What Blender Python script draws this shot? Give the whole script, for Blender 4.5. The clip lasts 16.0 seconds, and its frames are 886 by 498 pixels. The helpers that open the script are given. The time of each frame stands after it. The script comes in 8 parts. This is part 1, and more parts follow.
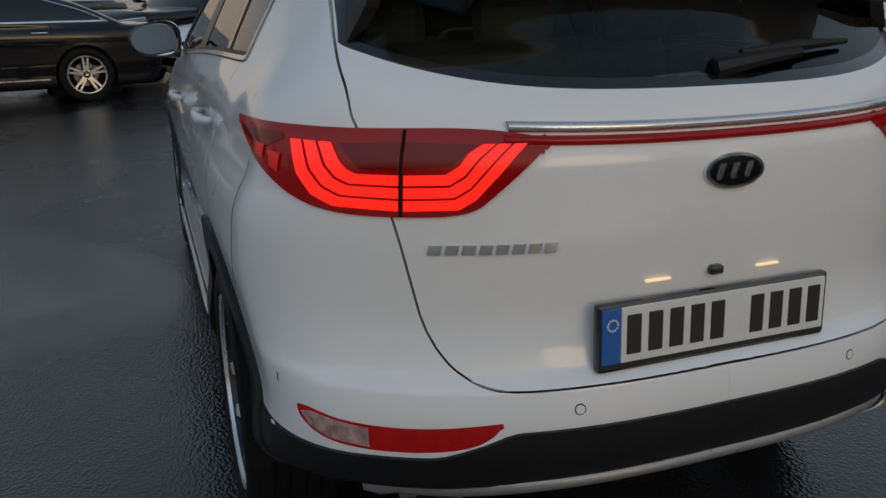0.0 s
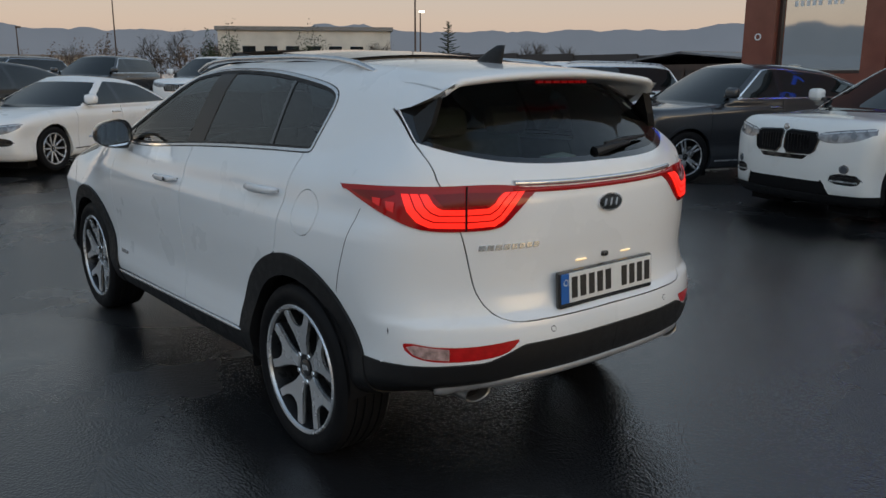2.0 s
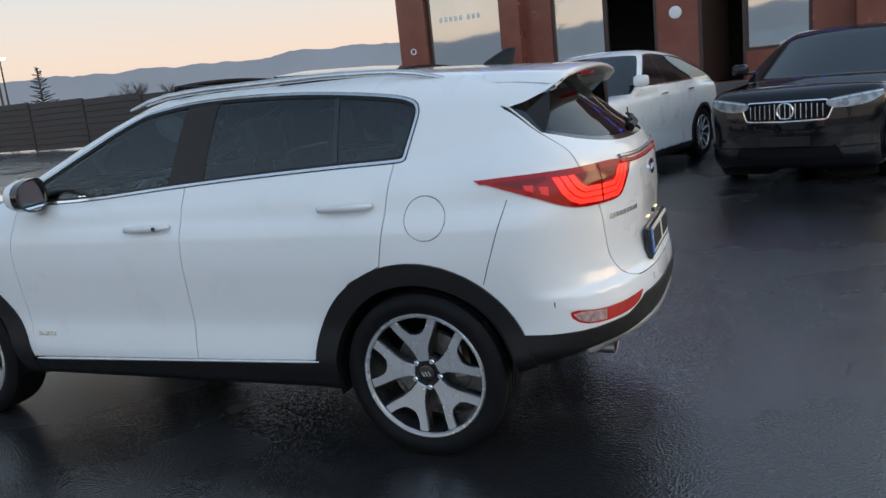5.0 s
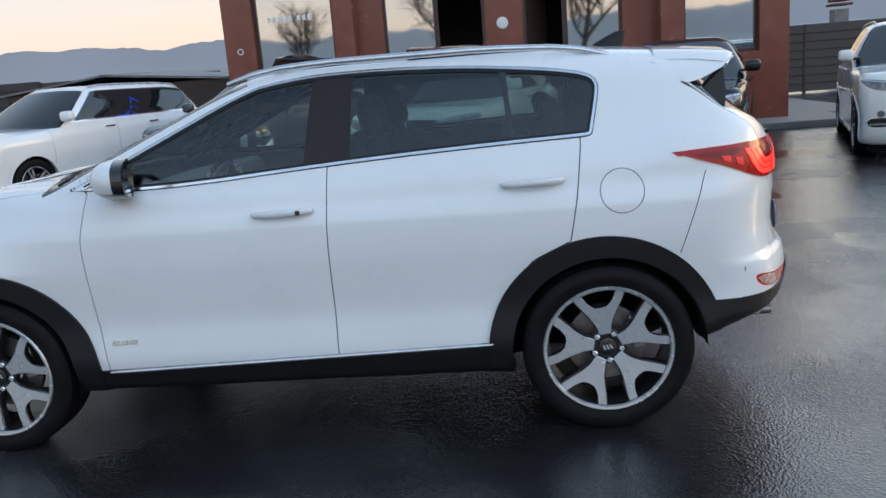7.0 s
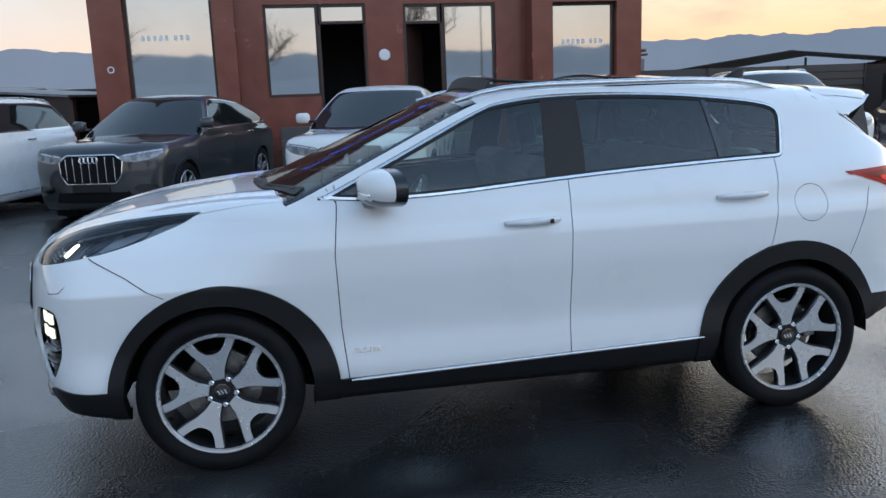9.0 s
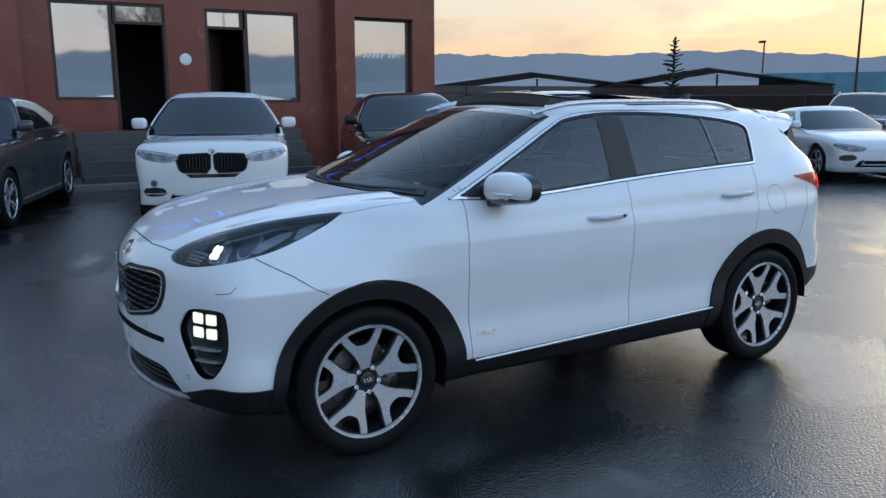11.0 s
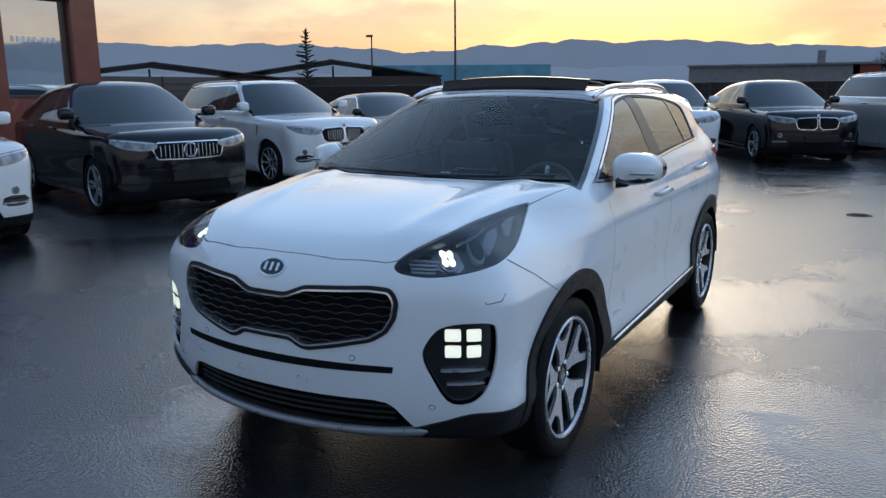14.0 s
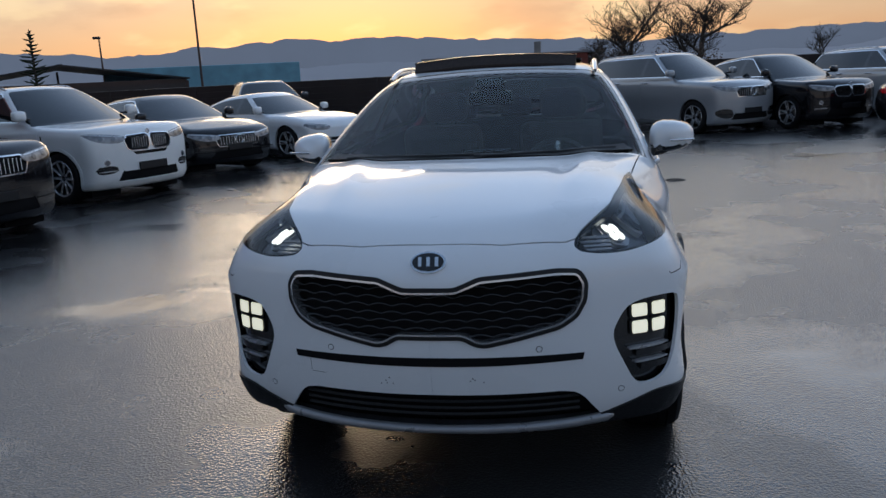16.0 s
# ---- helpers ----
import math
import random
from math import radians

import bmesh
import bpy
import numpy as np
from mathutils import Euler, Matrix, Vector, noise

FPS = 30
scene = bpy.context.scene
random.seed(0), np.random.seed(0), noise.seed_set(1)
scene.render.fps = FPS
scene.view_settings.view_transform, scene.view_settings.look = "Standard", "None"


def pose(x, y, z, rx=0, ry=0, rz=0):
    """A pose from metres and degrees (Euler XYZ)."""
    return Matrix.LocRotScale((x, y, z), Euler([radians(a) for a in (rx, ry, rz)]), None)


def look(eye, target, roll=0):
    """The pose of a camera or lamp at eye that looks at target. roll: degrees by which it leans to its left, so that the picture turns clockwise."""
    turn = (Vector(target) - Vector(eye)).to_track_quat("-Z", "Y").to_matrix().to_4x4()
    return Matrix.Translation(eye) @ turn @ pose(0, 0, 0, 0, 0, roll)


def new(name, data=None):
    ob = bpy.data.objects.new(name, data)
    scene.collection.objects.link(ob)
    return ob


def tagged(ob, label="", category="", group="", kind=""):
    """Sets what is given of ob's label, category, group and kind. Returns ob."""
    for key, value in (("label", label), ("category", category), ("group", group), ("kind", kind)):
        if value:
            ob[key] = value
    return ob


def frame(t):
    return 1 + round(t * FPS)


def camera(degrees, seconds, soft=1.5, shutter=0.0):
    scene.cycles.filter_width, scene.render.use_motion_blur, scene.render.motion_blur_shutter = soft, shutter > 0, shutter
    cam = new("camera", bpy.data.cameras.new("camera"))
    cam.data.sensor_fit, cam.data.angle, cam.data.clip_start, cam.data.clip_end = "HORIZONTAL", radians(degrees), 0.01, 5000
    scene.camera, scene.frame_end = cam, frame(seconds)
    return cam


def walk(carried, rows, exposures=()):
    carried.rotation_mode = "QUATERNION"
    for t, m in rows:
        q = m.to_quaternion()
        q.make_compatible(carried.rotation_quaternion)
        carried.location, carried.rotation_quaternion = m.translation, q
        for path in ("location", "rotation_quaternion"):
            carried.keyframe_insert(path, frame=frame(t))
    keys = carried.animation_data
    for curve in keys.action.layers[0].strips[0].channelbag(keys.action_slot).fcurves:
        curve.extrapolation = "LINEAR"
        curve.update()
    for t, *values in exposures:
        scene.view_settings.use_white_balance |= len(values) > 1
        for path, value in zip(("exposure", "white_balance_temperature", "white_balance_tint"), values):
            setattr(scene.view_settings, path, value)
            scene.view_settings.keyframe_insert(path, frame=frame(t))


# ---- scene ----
cam = camera(58.3, 16.0)
PATH = [
    (0, (-1.034, -3.355, 1.371), (-0.37, -1.569, 0.763), -0.4),
    (0.5, (-1.358, -3.609, 1.461), (-0.489, -1.908, 0.869), 0.1),
    (1, (-1.728, -3.776, 1.523), (-0.705, -2.149, 0.97), 0.5),
    (1.5, (-2.054, -3.95, 1.492), (-0.916, -2.372, 1.028), 0.4),
    (2, (-2.374, -4.048, 1.519), (-1.131, -2.541, 1.09), 0.1),
    (2.5, (-2.713, -4.012, 1.519), (-1.365, -2.591, 1.114), -1.0),
    (3, (-2.986, -3.981, 1.524), (-1.538, -2.659, 1.127), -2.5),
    (3.5, (-3.216, -3.792, 1.531), (-1.656, -2.603, 1.139), -4.2),
    (3.7, (-3.314, -3.67, 1.528), (-1.714, -2.538, 1.133), -4.5),
    (5.8, (-3.806, -1.977, 1.504), (-1.925, -1.451, 1.075), -6.5),
    (6, (-3.852, -1.817, 1.518), (-1.958, -1.35, 1.079), -6.5),
    (6.5, (-3.976, -1.396, 1.513), (-2.052, -1.07, 1.073), -5.8),
    (7, (-4.02, -0.967, 1.512), (-2.075, -0.793, 1.079), -4.6),
    (7.5, (-4.095, -0.507, 1.515), (-2.141, -0.47, 1.093), -3.6),
    (8, (-4.169, -0.02, 1.532), (-2.211, -0.103, 1.129), -2.8),
    (8.5, (-4.183, 0.475, 1.542), (-2.232, 0.263, 1.159), -2.0),
    (8.7, (-4.208, 0.668, 1.559), (-2.263, 0.404, 1.175), -2.1),
    (10.8, (-4.099, 2.607, 1.601), (-2.368, 1.677, 1.229), -0.3),
    (11, (-4.023, 2.772, 1.618), (-2.324, 1.784, 1.244), -0.2),
    (11.5, (-3.839, 3.174, 1.641), (-2.236, 2.041, 1.261), 0.2),
    (12, (-3.575, 3.496, 1.634), (-2.068, 2.241, 1.243), 0.4),
    (12.5, (-3.233, 3.788, 1.629), (-1.832, 2.417, 1.23), 0.7),
    (13, (-2.886, 4.053, 1.614), (-1.611, 2.567, 1.204), 0.5),
    (13.5, (-2.482, 4.229, 1.603), (-1.351, 2.63, 1.2), 0.2),
    (14, (-2.059, 4.442, 1.592), (-1.079, 2.745, 1.193), -0.5),
    (14.5, (-1.624, 4.572, 1.549), (-0.809, 2.789, 1.155), -1.2),
    (15, (-1.192, 4.653, 1.547), (-0.544, 2.803, 1.15), -1.9),
    (15.5, (-0.836, 4.774, 1.554), (-0.337, 2.881, 1.142), -2.5),
    (16, (-0.553, 4.771, 1.533), (-0.182, 2.851, 1.113), -3.0),
]
EXPOSURES = [(0.0, -0.30, 6550, 2), (1.5, -0.02, 6600, 1), (3.5, 0.42, 6400, 1), (7.0, 0.9, 6150, 2), (11.0, 0.58, 5350, 1), (12.5, 0.38, 5200, 1), (14.0, 0.35, 5300, 2), (16.0, 0.0, 5700, 6)]
walk(cam, [(t, look(eye, target, roll)) for t, eye, target, roll in PATH], EXPOSURES)


# ---- light and sky ----
SUN_AZ = 163.0            # degrees clockwise from +y, where the glow sits
SET_AZ = 195.0            # where the sun went down, behind the far smoke
world = bpy.data.worlds.new("dusk_sky")
scene.world = world
world.use_nodes = True


def build_world():
    nt = world.node_tree
    nt.nodes.clear()
    N, L = nt.nodes.new, nt.links.new
    out = N("ShaderNodeOutputWorld")
    bg = N("ShaderNodeBackground")
    tc = N("ShaderNodeTexCoord")
    sky = N("ShaderNodeTexSky")
    sky.sky_type, sky.sun_disc = "NISHITA", False
    sky.sun_elevation, sky.sun_rotation = radians(2.0), radians(SUN_AZ)
    sky.air_density, sky.dust_density = 1.2, 2.0
    sep = N("ShaderNodeSeparateXYZ")
    L(tc.outputs["Generated"], sep.inputs[0])
    # height ramps: towards the glow, and away from it
    def ramp(stops):
        r = N("ShaderNodeValToRGB")
        r.color_ramp.elements.remove(r.color_ramp.elements[1])
        r.color_ramp.elements[0].position, r.color_ramp.elements[0].color = stops[0][0], (*stops[0][1], 1)
        for pos, col in stops[1:]:
            r.color_ramp.elements.new(pos).color = (*col, 1)
        L(sep.outputs["Z"], r.inputs[0])
        return r
    warm = ramp([(0.0, (0.72, 0.32, 0.12)), (0.05, (0.67, 0.41, 0.235)), (0.11, (0.61, 0.465, 0.345)), (0.20, (0.70, 0.58, 0.46)), (0.42, (0.56, 0.62, 0.74)), (0.7, (0.42, 0.53, 0.74)), (1.0, (0.34, 0.46, 0.68))])
    cool = ramp([(0.0, (0.50, 0.37, 0.34)), (0.06, (0.56, 0.43, 0.38)), (0.14, (0.46, 0.43, 0.45)), (0.30, (0.54, 0.60, 0.72)), (0.52, (0.54, 0.66, 0.87)), (0.75, (0.40, 0.52, 0.74)), (1.0, (0.34, 0.46, 0.68))])
    dot = N("ShaderNodeVectorMath")
    dot.operation = "DOT_PRODUCT"
    L(tc.outputs["Generated"], dot.inputs[0])
    a = radians(SUN_AZ)
    dot.inputs[1].default_value = (math.sin(a), math.cos(a), 0.0)
    m = N("ShaderNodeMapRange")
    m.interpolation_type = "SMOOTHSTEP"
    m.inputs[1].default_value, m.inputs[2].default_value = -0.35, 0.95
    L(dot.outputs["Value"], m.inputs[0])
    mix = N("ShaderNodeMix")
    mix.data_type = "RGBA"
    L(m.outputs[0], mix.inputs[0]), L(cool.outputs[0], mix.inputs[6]), L(warm.outputs[0], mix.inputs[7])
    # smoky bands of cloud
    mp = N("ShaderNodeMapping")
    mp.inputs["Scale"].default_value = (3.0, 3.0, 9.0)
    L(tc.outputs["Generated"], mp.inputs[0])
    nz = N("ShaderNodeTexNoise")
    nz.inputs["Scale"].default_value, nz.inputs["Detail"].default_value, nz.inputs["Roughness"].default_value = 1.6, 6.0, 0.55
    L(mp.outputs[0], nz.inputs["Vector"])
    cr = N("ShaderNodeMapRange")
    cr.interpolation_type = "SMOOTHSTEP"
    cr.inputs[1].default_value, cr.inputs[2].default_value = 0.43, 0.66
    L(nz.outputs["Fac"], cr.inputs[0])
    low = N("ShaderNodeMapRange")
    low.inputs[1].default_value, low.inputs[2].default_value = 0.025, 0.075
    L(sep.outputs["Z"], low.inputs[0])
    high = N("ShaderNodeMapRange")
    high.inputs[1].default_value, high.inputs[2].default_value, high.inputs[3].default_value, high.inputs[4].default_value = 0.20, 0.42, 1.0, 0.0
    L(sep.outputs["Z"], high.inputs[0])
    hl = N("ShaderNodeMath")
    hl.operation = "MULTIPLY"
    L(low.outputs[0], hl.inputs[0]), L(high.outputs[0], hl.inputs[1])
    k = N("ShaderNodeMath")
    k.operation = "MULTIPLY"
    L(cr.outputs[0], k.inputs[0]), L(hl.outputs[0], k.inputs[1])
    k2 = N("ShaderNodeMath")
    k2.operation = "MULTIPLY"
    L(k.outputs[0], k2.inputs[0]), L(m.outputs[0], k2.inputs[1])
    k3 = N("ShaderNodeMath")
    k3.operation, k3.inputs[1].default_value = "MULTIPLY", 0.9
    L(k2.outputs[0], k3.inputs[0])
    cl = N("ShaderNodeMix")
    cl.data_type = "RGBA"
    cl.inputs[7].default_value = (0.44, 0.31, 0.23, 1)
    L(k3.outputs[0], cl.inputs[0]), L(mix.outputs[2], cl.inputs[6])
    # paler gaps where the glow breaks through
    n2 = N("ShaderNodeTexNoise")
    n2.inputs["Scale"].default_value, n2.inputs["Detail"].default_value = 2.3, 4.0
    L(mp.outputs[0], n2.inputs["Vector"])
    g1 = N("ShaderNodeMapRange")
    g1.interpolation_type = "SMOOTHSTEP"
    g1.inputs[1].default_value, g1.inputs[2].default_value, g1.inputs[4].default_value = 0.46, 0.66, 0.75
    L(n2.outputs["Fac"], g1.inputs[0])
    near = N("ShaderNodeMapRange")
    near.interpolation_type = "SMOOTHSTEP"
    near.inputs[1].default_value, near.inputs[2].default_value = 0.80, 0.985
    L(dot.outputs["Value"], near.inputs[0])
    g2 = N("ShaderNodeMath")
    g2.operation = "MULTIPLY"
    L(g1.outputs[0], g2.inputs[0]), L(near.outputs[0], g2.inputs[1])
    gl = N("ShaderNodeMix")
    gl.data_type = "RGBA"
    gl.inputs[7].default_value = (0.95, 0.71, 0.40, 1)
    L(g2.outputs[0], gl.inputs[0]), L(cl.outputs[2], gl.inputs[6])
    add = N("ShaderNodeMix")
    add.data_type, add.blend_type = "RGBA", "ADD"
    add.inputs[0].default_value = 0.04
    L(gl.outputs[2], add.inputs[6]), L(sky.outputs[0], add.inputs[7])
    # above the horizon band the half towards the glow is the brighter one
    up = N("ShaderNodeMapRange")
    up.interpolation_type = "SMOOTHSTEP"
    up.inputs[1].default_value, up.inputs[2].default_value = 0.12, 0.26
    L(sep.outputs["Z"], up.inputs[0])
    tilt = N("ShaderNodeMath")
    tilt.operation = "MULTIPLY"
    set_dir = N("ShaderNodeVectorMath")
    set_dir.operation = "DOT_PRODUCT"
    L(tc.outputs["Generated"], set_dir.inputs[0])
    set_dir.inputs[1].default_value = (math.sin(radians(SET_AZ)), math.cos(radians(SET_AZ)), 0.0)
    L(up.outputs[0], tilt.inputs[0]), L(set_dir.outputs["Value"], tilt.inputs[1])
    gain = N("ShaderNodeMath")
    gain.operation, gain.inputs[1].default_value, gain.inputs[2].default_value = "MULTIPLY_ADD", 0.62, 1.0
    L(tilt.outputs[0], gain.inputs[0])
    zen = N("ShaderNodeMapRange")
    zen.inputs[1].default_value, zen.inputs[2].default_value, zen.inputs[3].default_value, zen.inputs[4].default_value = 0.42, 0.90, 1.0, 0.58
    L(sep.outputs["Z"], zen.inputs[0])
    both = N("ShaderNodeMath")
    both.operation = "MULTIPLY"
    L(gain.outputs[0], both.inputs[0]), L(zen.outputs[0], both.inputs[1])
    lit = N("ShaderNodeMix")
    lit.data_type, lit.blend_type = "RGBA", "MULTIPLY"
    lit.inputs[0].default_value = 1.0
    L(add.outputs[2], lit.inputs[6]), L(both.outputs[0], lit.inputs[7])
    L(lit.outputs[2], bg.inputs[0])
    bg.inputs[1].default_value = 1.0
    L(bg.outputs[0], out.inputs[0])


build_world()
sun = new("sun", bpy.data.lights.new("sun", "SUN"))
sun.data.energy, sun.data.angle, sun.data.color = 0.40, radians(25), (1.0, 0.72, 0.45)
sun.matrix_world = look((0, 0, 0), (-math.sin(radians(SUN_AZ)), -math.cos(radians(SUN_AZ)), -0.12))


# ---- materials ----
def material(name, colour, rough=0.5, metal=0.0, noise_scale=0.0, spread=0.0, rough_spread=0.0, bump=0.0, bump_scale=0.0, coat=0.0, emit=None, power=0.0, spec=0.5, fine=0.0, fine_scale=400.0):
    """A surface with a colour that wanders by spread, a roughness that wanders too, and relief."""
    m = bpy.data.materials.new(name)
    m.use_nodes = True
    nt = m.node_tree
    N, L = nt.nodes.new, nt.links.new
    b = nt.nodes["Principled BSDF"]
    b.inputs["Base Color"].default_value = (*colour, 1)
    b.inputs["Roughness"].default_value, b.inputs["Metallic"].default_value = rough, metal
    b.inputs["Coat Weight"].default_value, b.inputs["Coat Roughness"].default_value = coat, 0.03
    b.inputs["Specular IOR Level"].default_value = spec
    if emit:
        b.inputs["Emission Color"].default_value, b.inputs["Emission Strength"].default_value = (*emit, 1), power
    if noise_scale or bump:
        tc = N("ShaderNodeTexCoord")
    if noise_scale:
        nz = N("ShaderNodeTexNoise")
        nz.inputs["Scale"].default_value, nz.inputs["Detail"].default_value = noise_scale, 6.0
        L(tc.outputs["Object"], nz.inputs["Vector"])
        r = N("ShaderNodeMapRange")
        r.inputs[1].default_value, r.inputs[2].default_value = 0.3, 0.7
        r.inputs[3].default_value, r.inputs[4].default_value = 1 - spread, 1 + spread
        L(nz.outputs["Fac"], r.inputs[0])
        mx = N("ShaderNodeMix")
        mx.data_type, mx.blend_type = "RGBA", "MULTIPLY"
        mx.inputs[0].default_value, mx.inputs[6].default_value = 1.0, (*colour, 1)
        L(r.outputs[0], mx.inputs[7])
        if fine:
            n2 = N("ShaderNodeTexNoise")
            n2.inputs["Scale"].default_value, n2.inputs["Detail"].default_value = fine_scale, 3.0
            L(tc.outputs["Object"], n2.inputs["Vector"])
            r2 = N("ShaderNodeMapRange")
            r2.inputs[1].default_value, r2.inputs[2].default_value = 0.3, 0.7
            r2.inputs[3].default_value, r2.inputs[4].default_value = 1 - fine, 1 + fine
            L(n2.outputs["Fac"], r2.inputs[0])
            m2 = N("ShaderNodeMix")
            m2.data_type, m2.blend_type = "RGBA", "MULTIPLY"
            m2.inputs[0].default_value = 1.0
            L(mx.outputs[2], m2.inputs[6]), L(r2.outputs[0], m2.inputs[7])
            L(m2.outputs[2], b.inputs["Base Color"])
        else:
            L(mx.outputs[2], b.inputs["Base Color"])
        if rough_spread:
            q = N("ShaderNodeMapRange")
            q.inputs[1].default_value, q.inputs[2].default_value = 0.3, 0.7
            q.inputs[3].default_value, q.inputs[4].default_value = max(0.02, rough - rough_spread), min(1, rough + rough_spread)
            L(nz.outputs["Fac"], q.inputs[0]), L(q.outputs[0], b.inputs["Roughness"])
    if bump:
        n3 = N("ShaderNodeTexNoise")
        n3.inputs["Scale"].default_value, n3.inputs["Detail"].default_value = bump_scale, 4.0
        L(tc.outputs["Object"], n3.inputs["Vector"])
        bp = N("ShaderNodeBump")
        bp.inputs["Strength"].default_value, bp.inputs["Distance"].default_value = bump, 0.01
        L(n3.outputs["Fac"], bp.inputs["Height"]), L(bp.outputs[0], b.inputs["Normal"])
    return m


def glass(name, tint, gloss=0.0, rough=0.0, ior=1.5):
    """A thin pane: lets light straight through, tinted, and mirrors by Fresnel."""
    m = bpy.data.materials.new(name)
    m.use_nodes = True
    nt = m.node_tree
    nt.nodes.clear()
    N, L = nt.nodes.new, nt.links.new
    out, mx, tr, gl, fr = N("ShaderNodeOutputMaterial"), N("ShaderNodeMixShader"), N("ShaderNodeBsdfTransparent"), N("ShaderNodeBsdfGlossy"), N("ShaderNodeFresnel")
    fr.inputs[0].default_value = ior
    tr.inputs[0].default_value = (*tint, 1)
    gl.inputs["Roughness"].default_value = rough
    ad = N("ShaderNodeMath")
    ad.operation, ad.inputs[1].default_value, ad.use_clamp = "ADD", gloss, True
    L(fr.outputs[0], ad.inputs[0]), L(ad.outputs[0], mx.inputs[0])
    L(tr.outputs[0], mx.inputs[1]), L(gl.outputs[0], mx.inputs[2]), L(mx.outputs[0], out.inputs[0])
    return m


def wet_asphalt():
    m = bpy.data.materials.new("wet_asphalt")
    m.use_nodes = True
    nt = m.node_tree
    N, L = nt.nodes.new, nt.links.new
    b = nt.nodes["Principled BSDF"]
    tc = N("ShaderNodeTexCoord")

    def noise_tex(scale, detail, stretch=(1, 1, 1)):
        mp = N("ShaderNodeMapping")
        mp.inputs["Scale"].default_value = stretch
        L(tc.outputs["Object"], mp.inputs[0])
        n = N("ShaderNodeTexNoise")
        n.inputs["Scale"].default_value, n.inputs["Detail"].default_value = scale, detail
        L(mp.outputs[0], n.inputs["Vector"])
        return n

    def rng(src, a, c, lo, hi, smooth=True):
        r = N("ShaderNodeMapRange")
        if smooth:
            r.interpolation_type = "SMOOTHSTEP"
        r.inputs[1].default_value, r.inputs[2].default_value, r.inputs[3].default_value, r.inputs[4].default_value = a, c, lo, hi
        L(src, r.inputs[0])
        return r
    big = noise_tex(0.33, 5.0)
    mid = noise_tex(1.7, 6.0)
    fine = noise_tex(140.0, 3.0)
    stone = N("ShaderNodeTexVoronoi")
    stone.inputs["Scale"].default_value = 85.0
    L(tc.outputs["Object"], stone.inputs["Vector"])
    wet = rng(big.outputs["Fac"], 0.42, 0.60, 0.0, 1.0)
    wet2 = rng(mid.outputs["Fac"], 0.35, 0.65, 0.0, 1.0)
    w = N("ShaderNodeMath")
    w.operation = "MULTIPLY_ADD"
    w.inputs[1].default_value = 0.35
    L(wet2.outputs[0], w.inputs[0]), L(wet.outputs[0], w.inputs[2])
    w2 = rng(w.outputs[0], 0.10, 1.15, 0.0, 1.0)
    rough = rng(w2.outputs[0], 0.0, 1.0, 0.30, 0.18)
    L(rough.outputs[0], b.inputs["Roughness"])
    col = N("ShaderNodeMix")
    col.data_type = "RGBA"
    col.inputs[6].default_value, col.inputs[7].default_value = (0.030, 0.030, 0.031, 1), (0.015, 0.015, 0.016, 1)
    L(w2.outputs[0], col.inputs[0])
    sp = rng(fine.outputs["Fac"], 0.3, 0.7, 0.6, 1.45)
    c2 = N("ShaderNodeMix")
    c2.data_type, c2.blend_type = "RGBA", "MULTIPLY"
    c2.inputs[0].default_value = 1.0
    L(col.outputs[2], c2.inputs[6]), L(sp.outputs[0], c2.inputs[7])
    L(c2.outputs[2], b.inputs["Base Color"])
    bp = N("ShaderNodeBump")
    bp.inputs["Distance"].default_value = 0.004
    b.inputs["Specular IOR Level"].default_value = 0.45
    b.inputs["Coat IOR"].default_value = 1.42
    cw = rng(w2.outputs[0], 0.0, 1.0, 0.70, 0.95)
    L(cw.outputs[0], b.inputs["Coat Weight"])
    # shallow puddles: a smooth film that drowns the grain
    pool = noise_tex(0.62, 3.0, (0.8, 1.15, 1))
    dry = rng(pool.outputs["Fac"], 0.60, 0.70, 1.0, 0.15)
    st = rng(w2.outputs[0], 0.0, 1.0, 0.60, 0.28)
    s1 = N("ShaderNodeMath")
    s1.operation = "MULTIPLY"
    L(st.outputs[0], s1.inputs[0]), L(dry.outputs[0], s1.inputs[1])
    L(s1.outputs[0], bp.inputs["Strength"])
    cr = rng(dry.outputs[0], 0.15, 1.0, 0.08, 0.17, False)
    L(cr.outputs[0], b.inputs["Coat Roughness"])
    s3 = rng(dry.outputs[0], 0.0, 1.0, 0.0, 0.35, False)
    L(stone.outputs["Distance"], bp.inputs["Height"])
    b2 = N("ShaderNodeBump")
    b2.inputs["Strength"].default_value, b2.inputs["Distance"].default_value = 0.18, 0.03
    L(mid.outputs["Fac"], b2.inputs["Height"]), L(bp.outputs[0], b2.inputs["Normal"])
    L(b2.outputs[0], b.inputs["Normal"])
    b3 = N("ShaderNodeBump")
    b3.inputs["Distance"].default_value = 0.006
    L(s3.outputs[0], b3.inputs["Strength"])
    L(stone.outputs["Distance"], b3.inputs["Height"]), L(b3.outputs[0], b.inputs["Coat Normal"])
    return m


def paint(name, colour, metallic=0.0, rough=0.30, coat=1.0):
    """Car paint under a clear coat, with a faint film of road dust."""
    return material(name, colour, rough, metallic, noise_scale=2.5, spread=0.012, rough_spread=0.05, coat=coat, bump=0.0, spec=0.15)


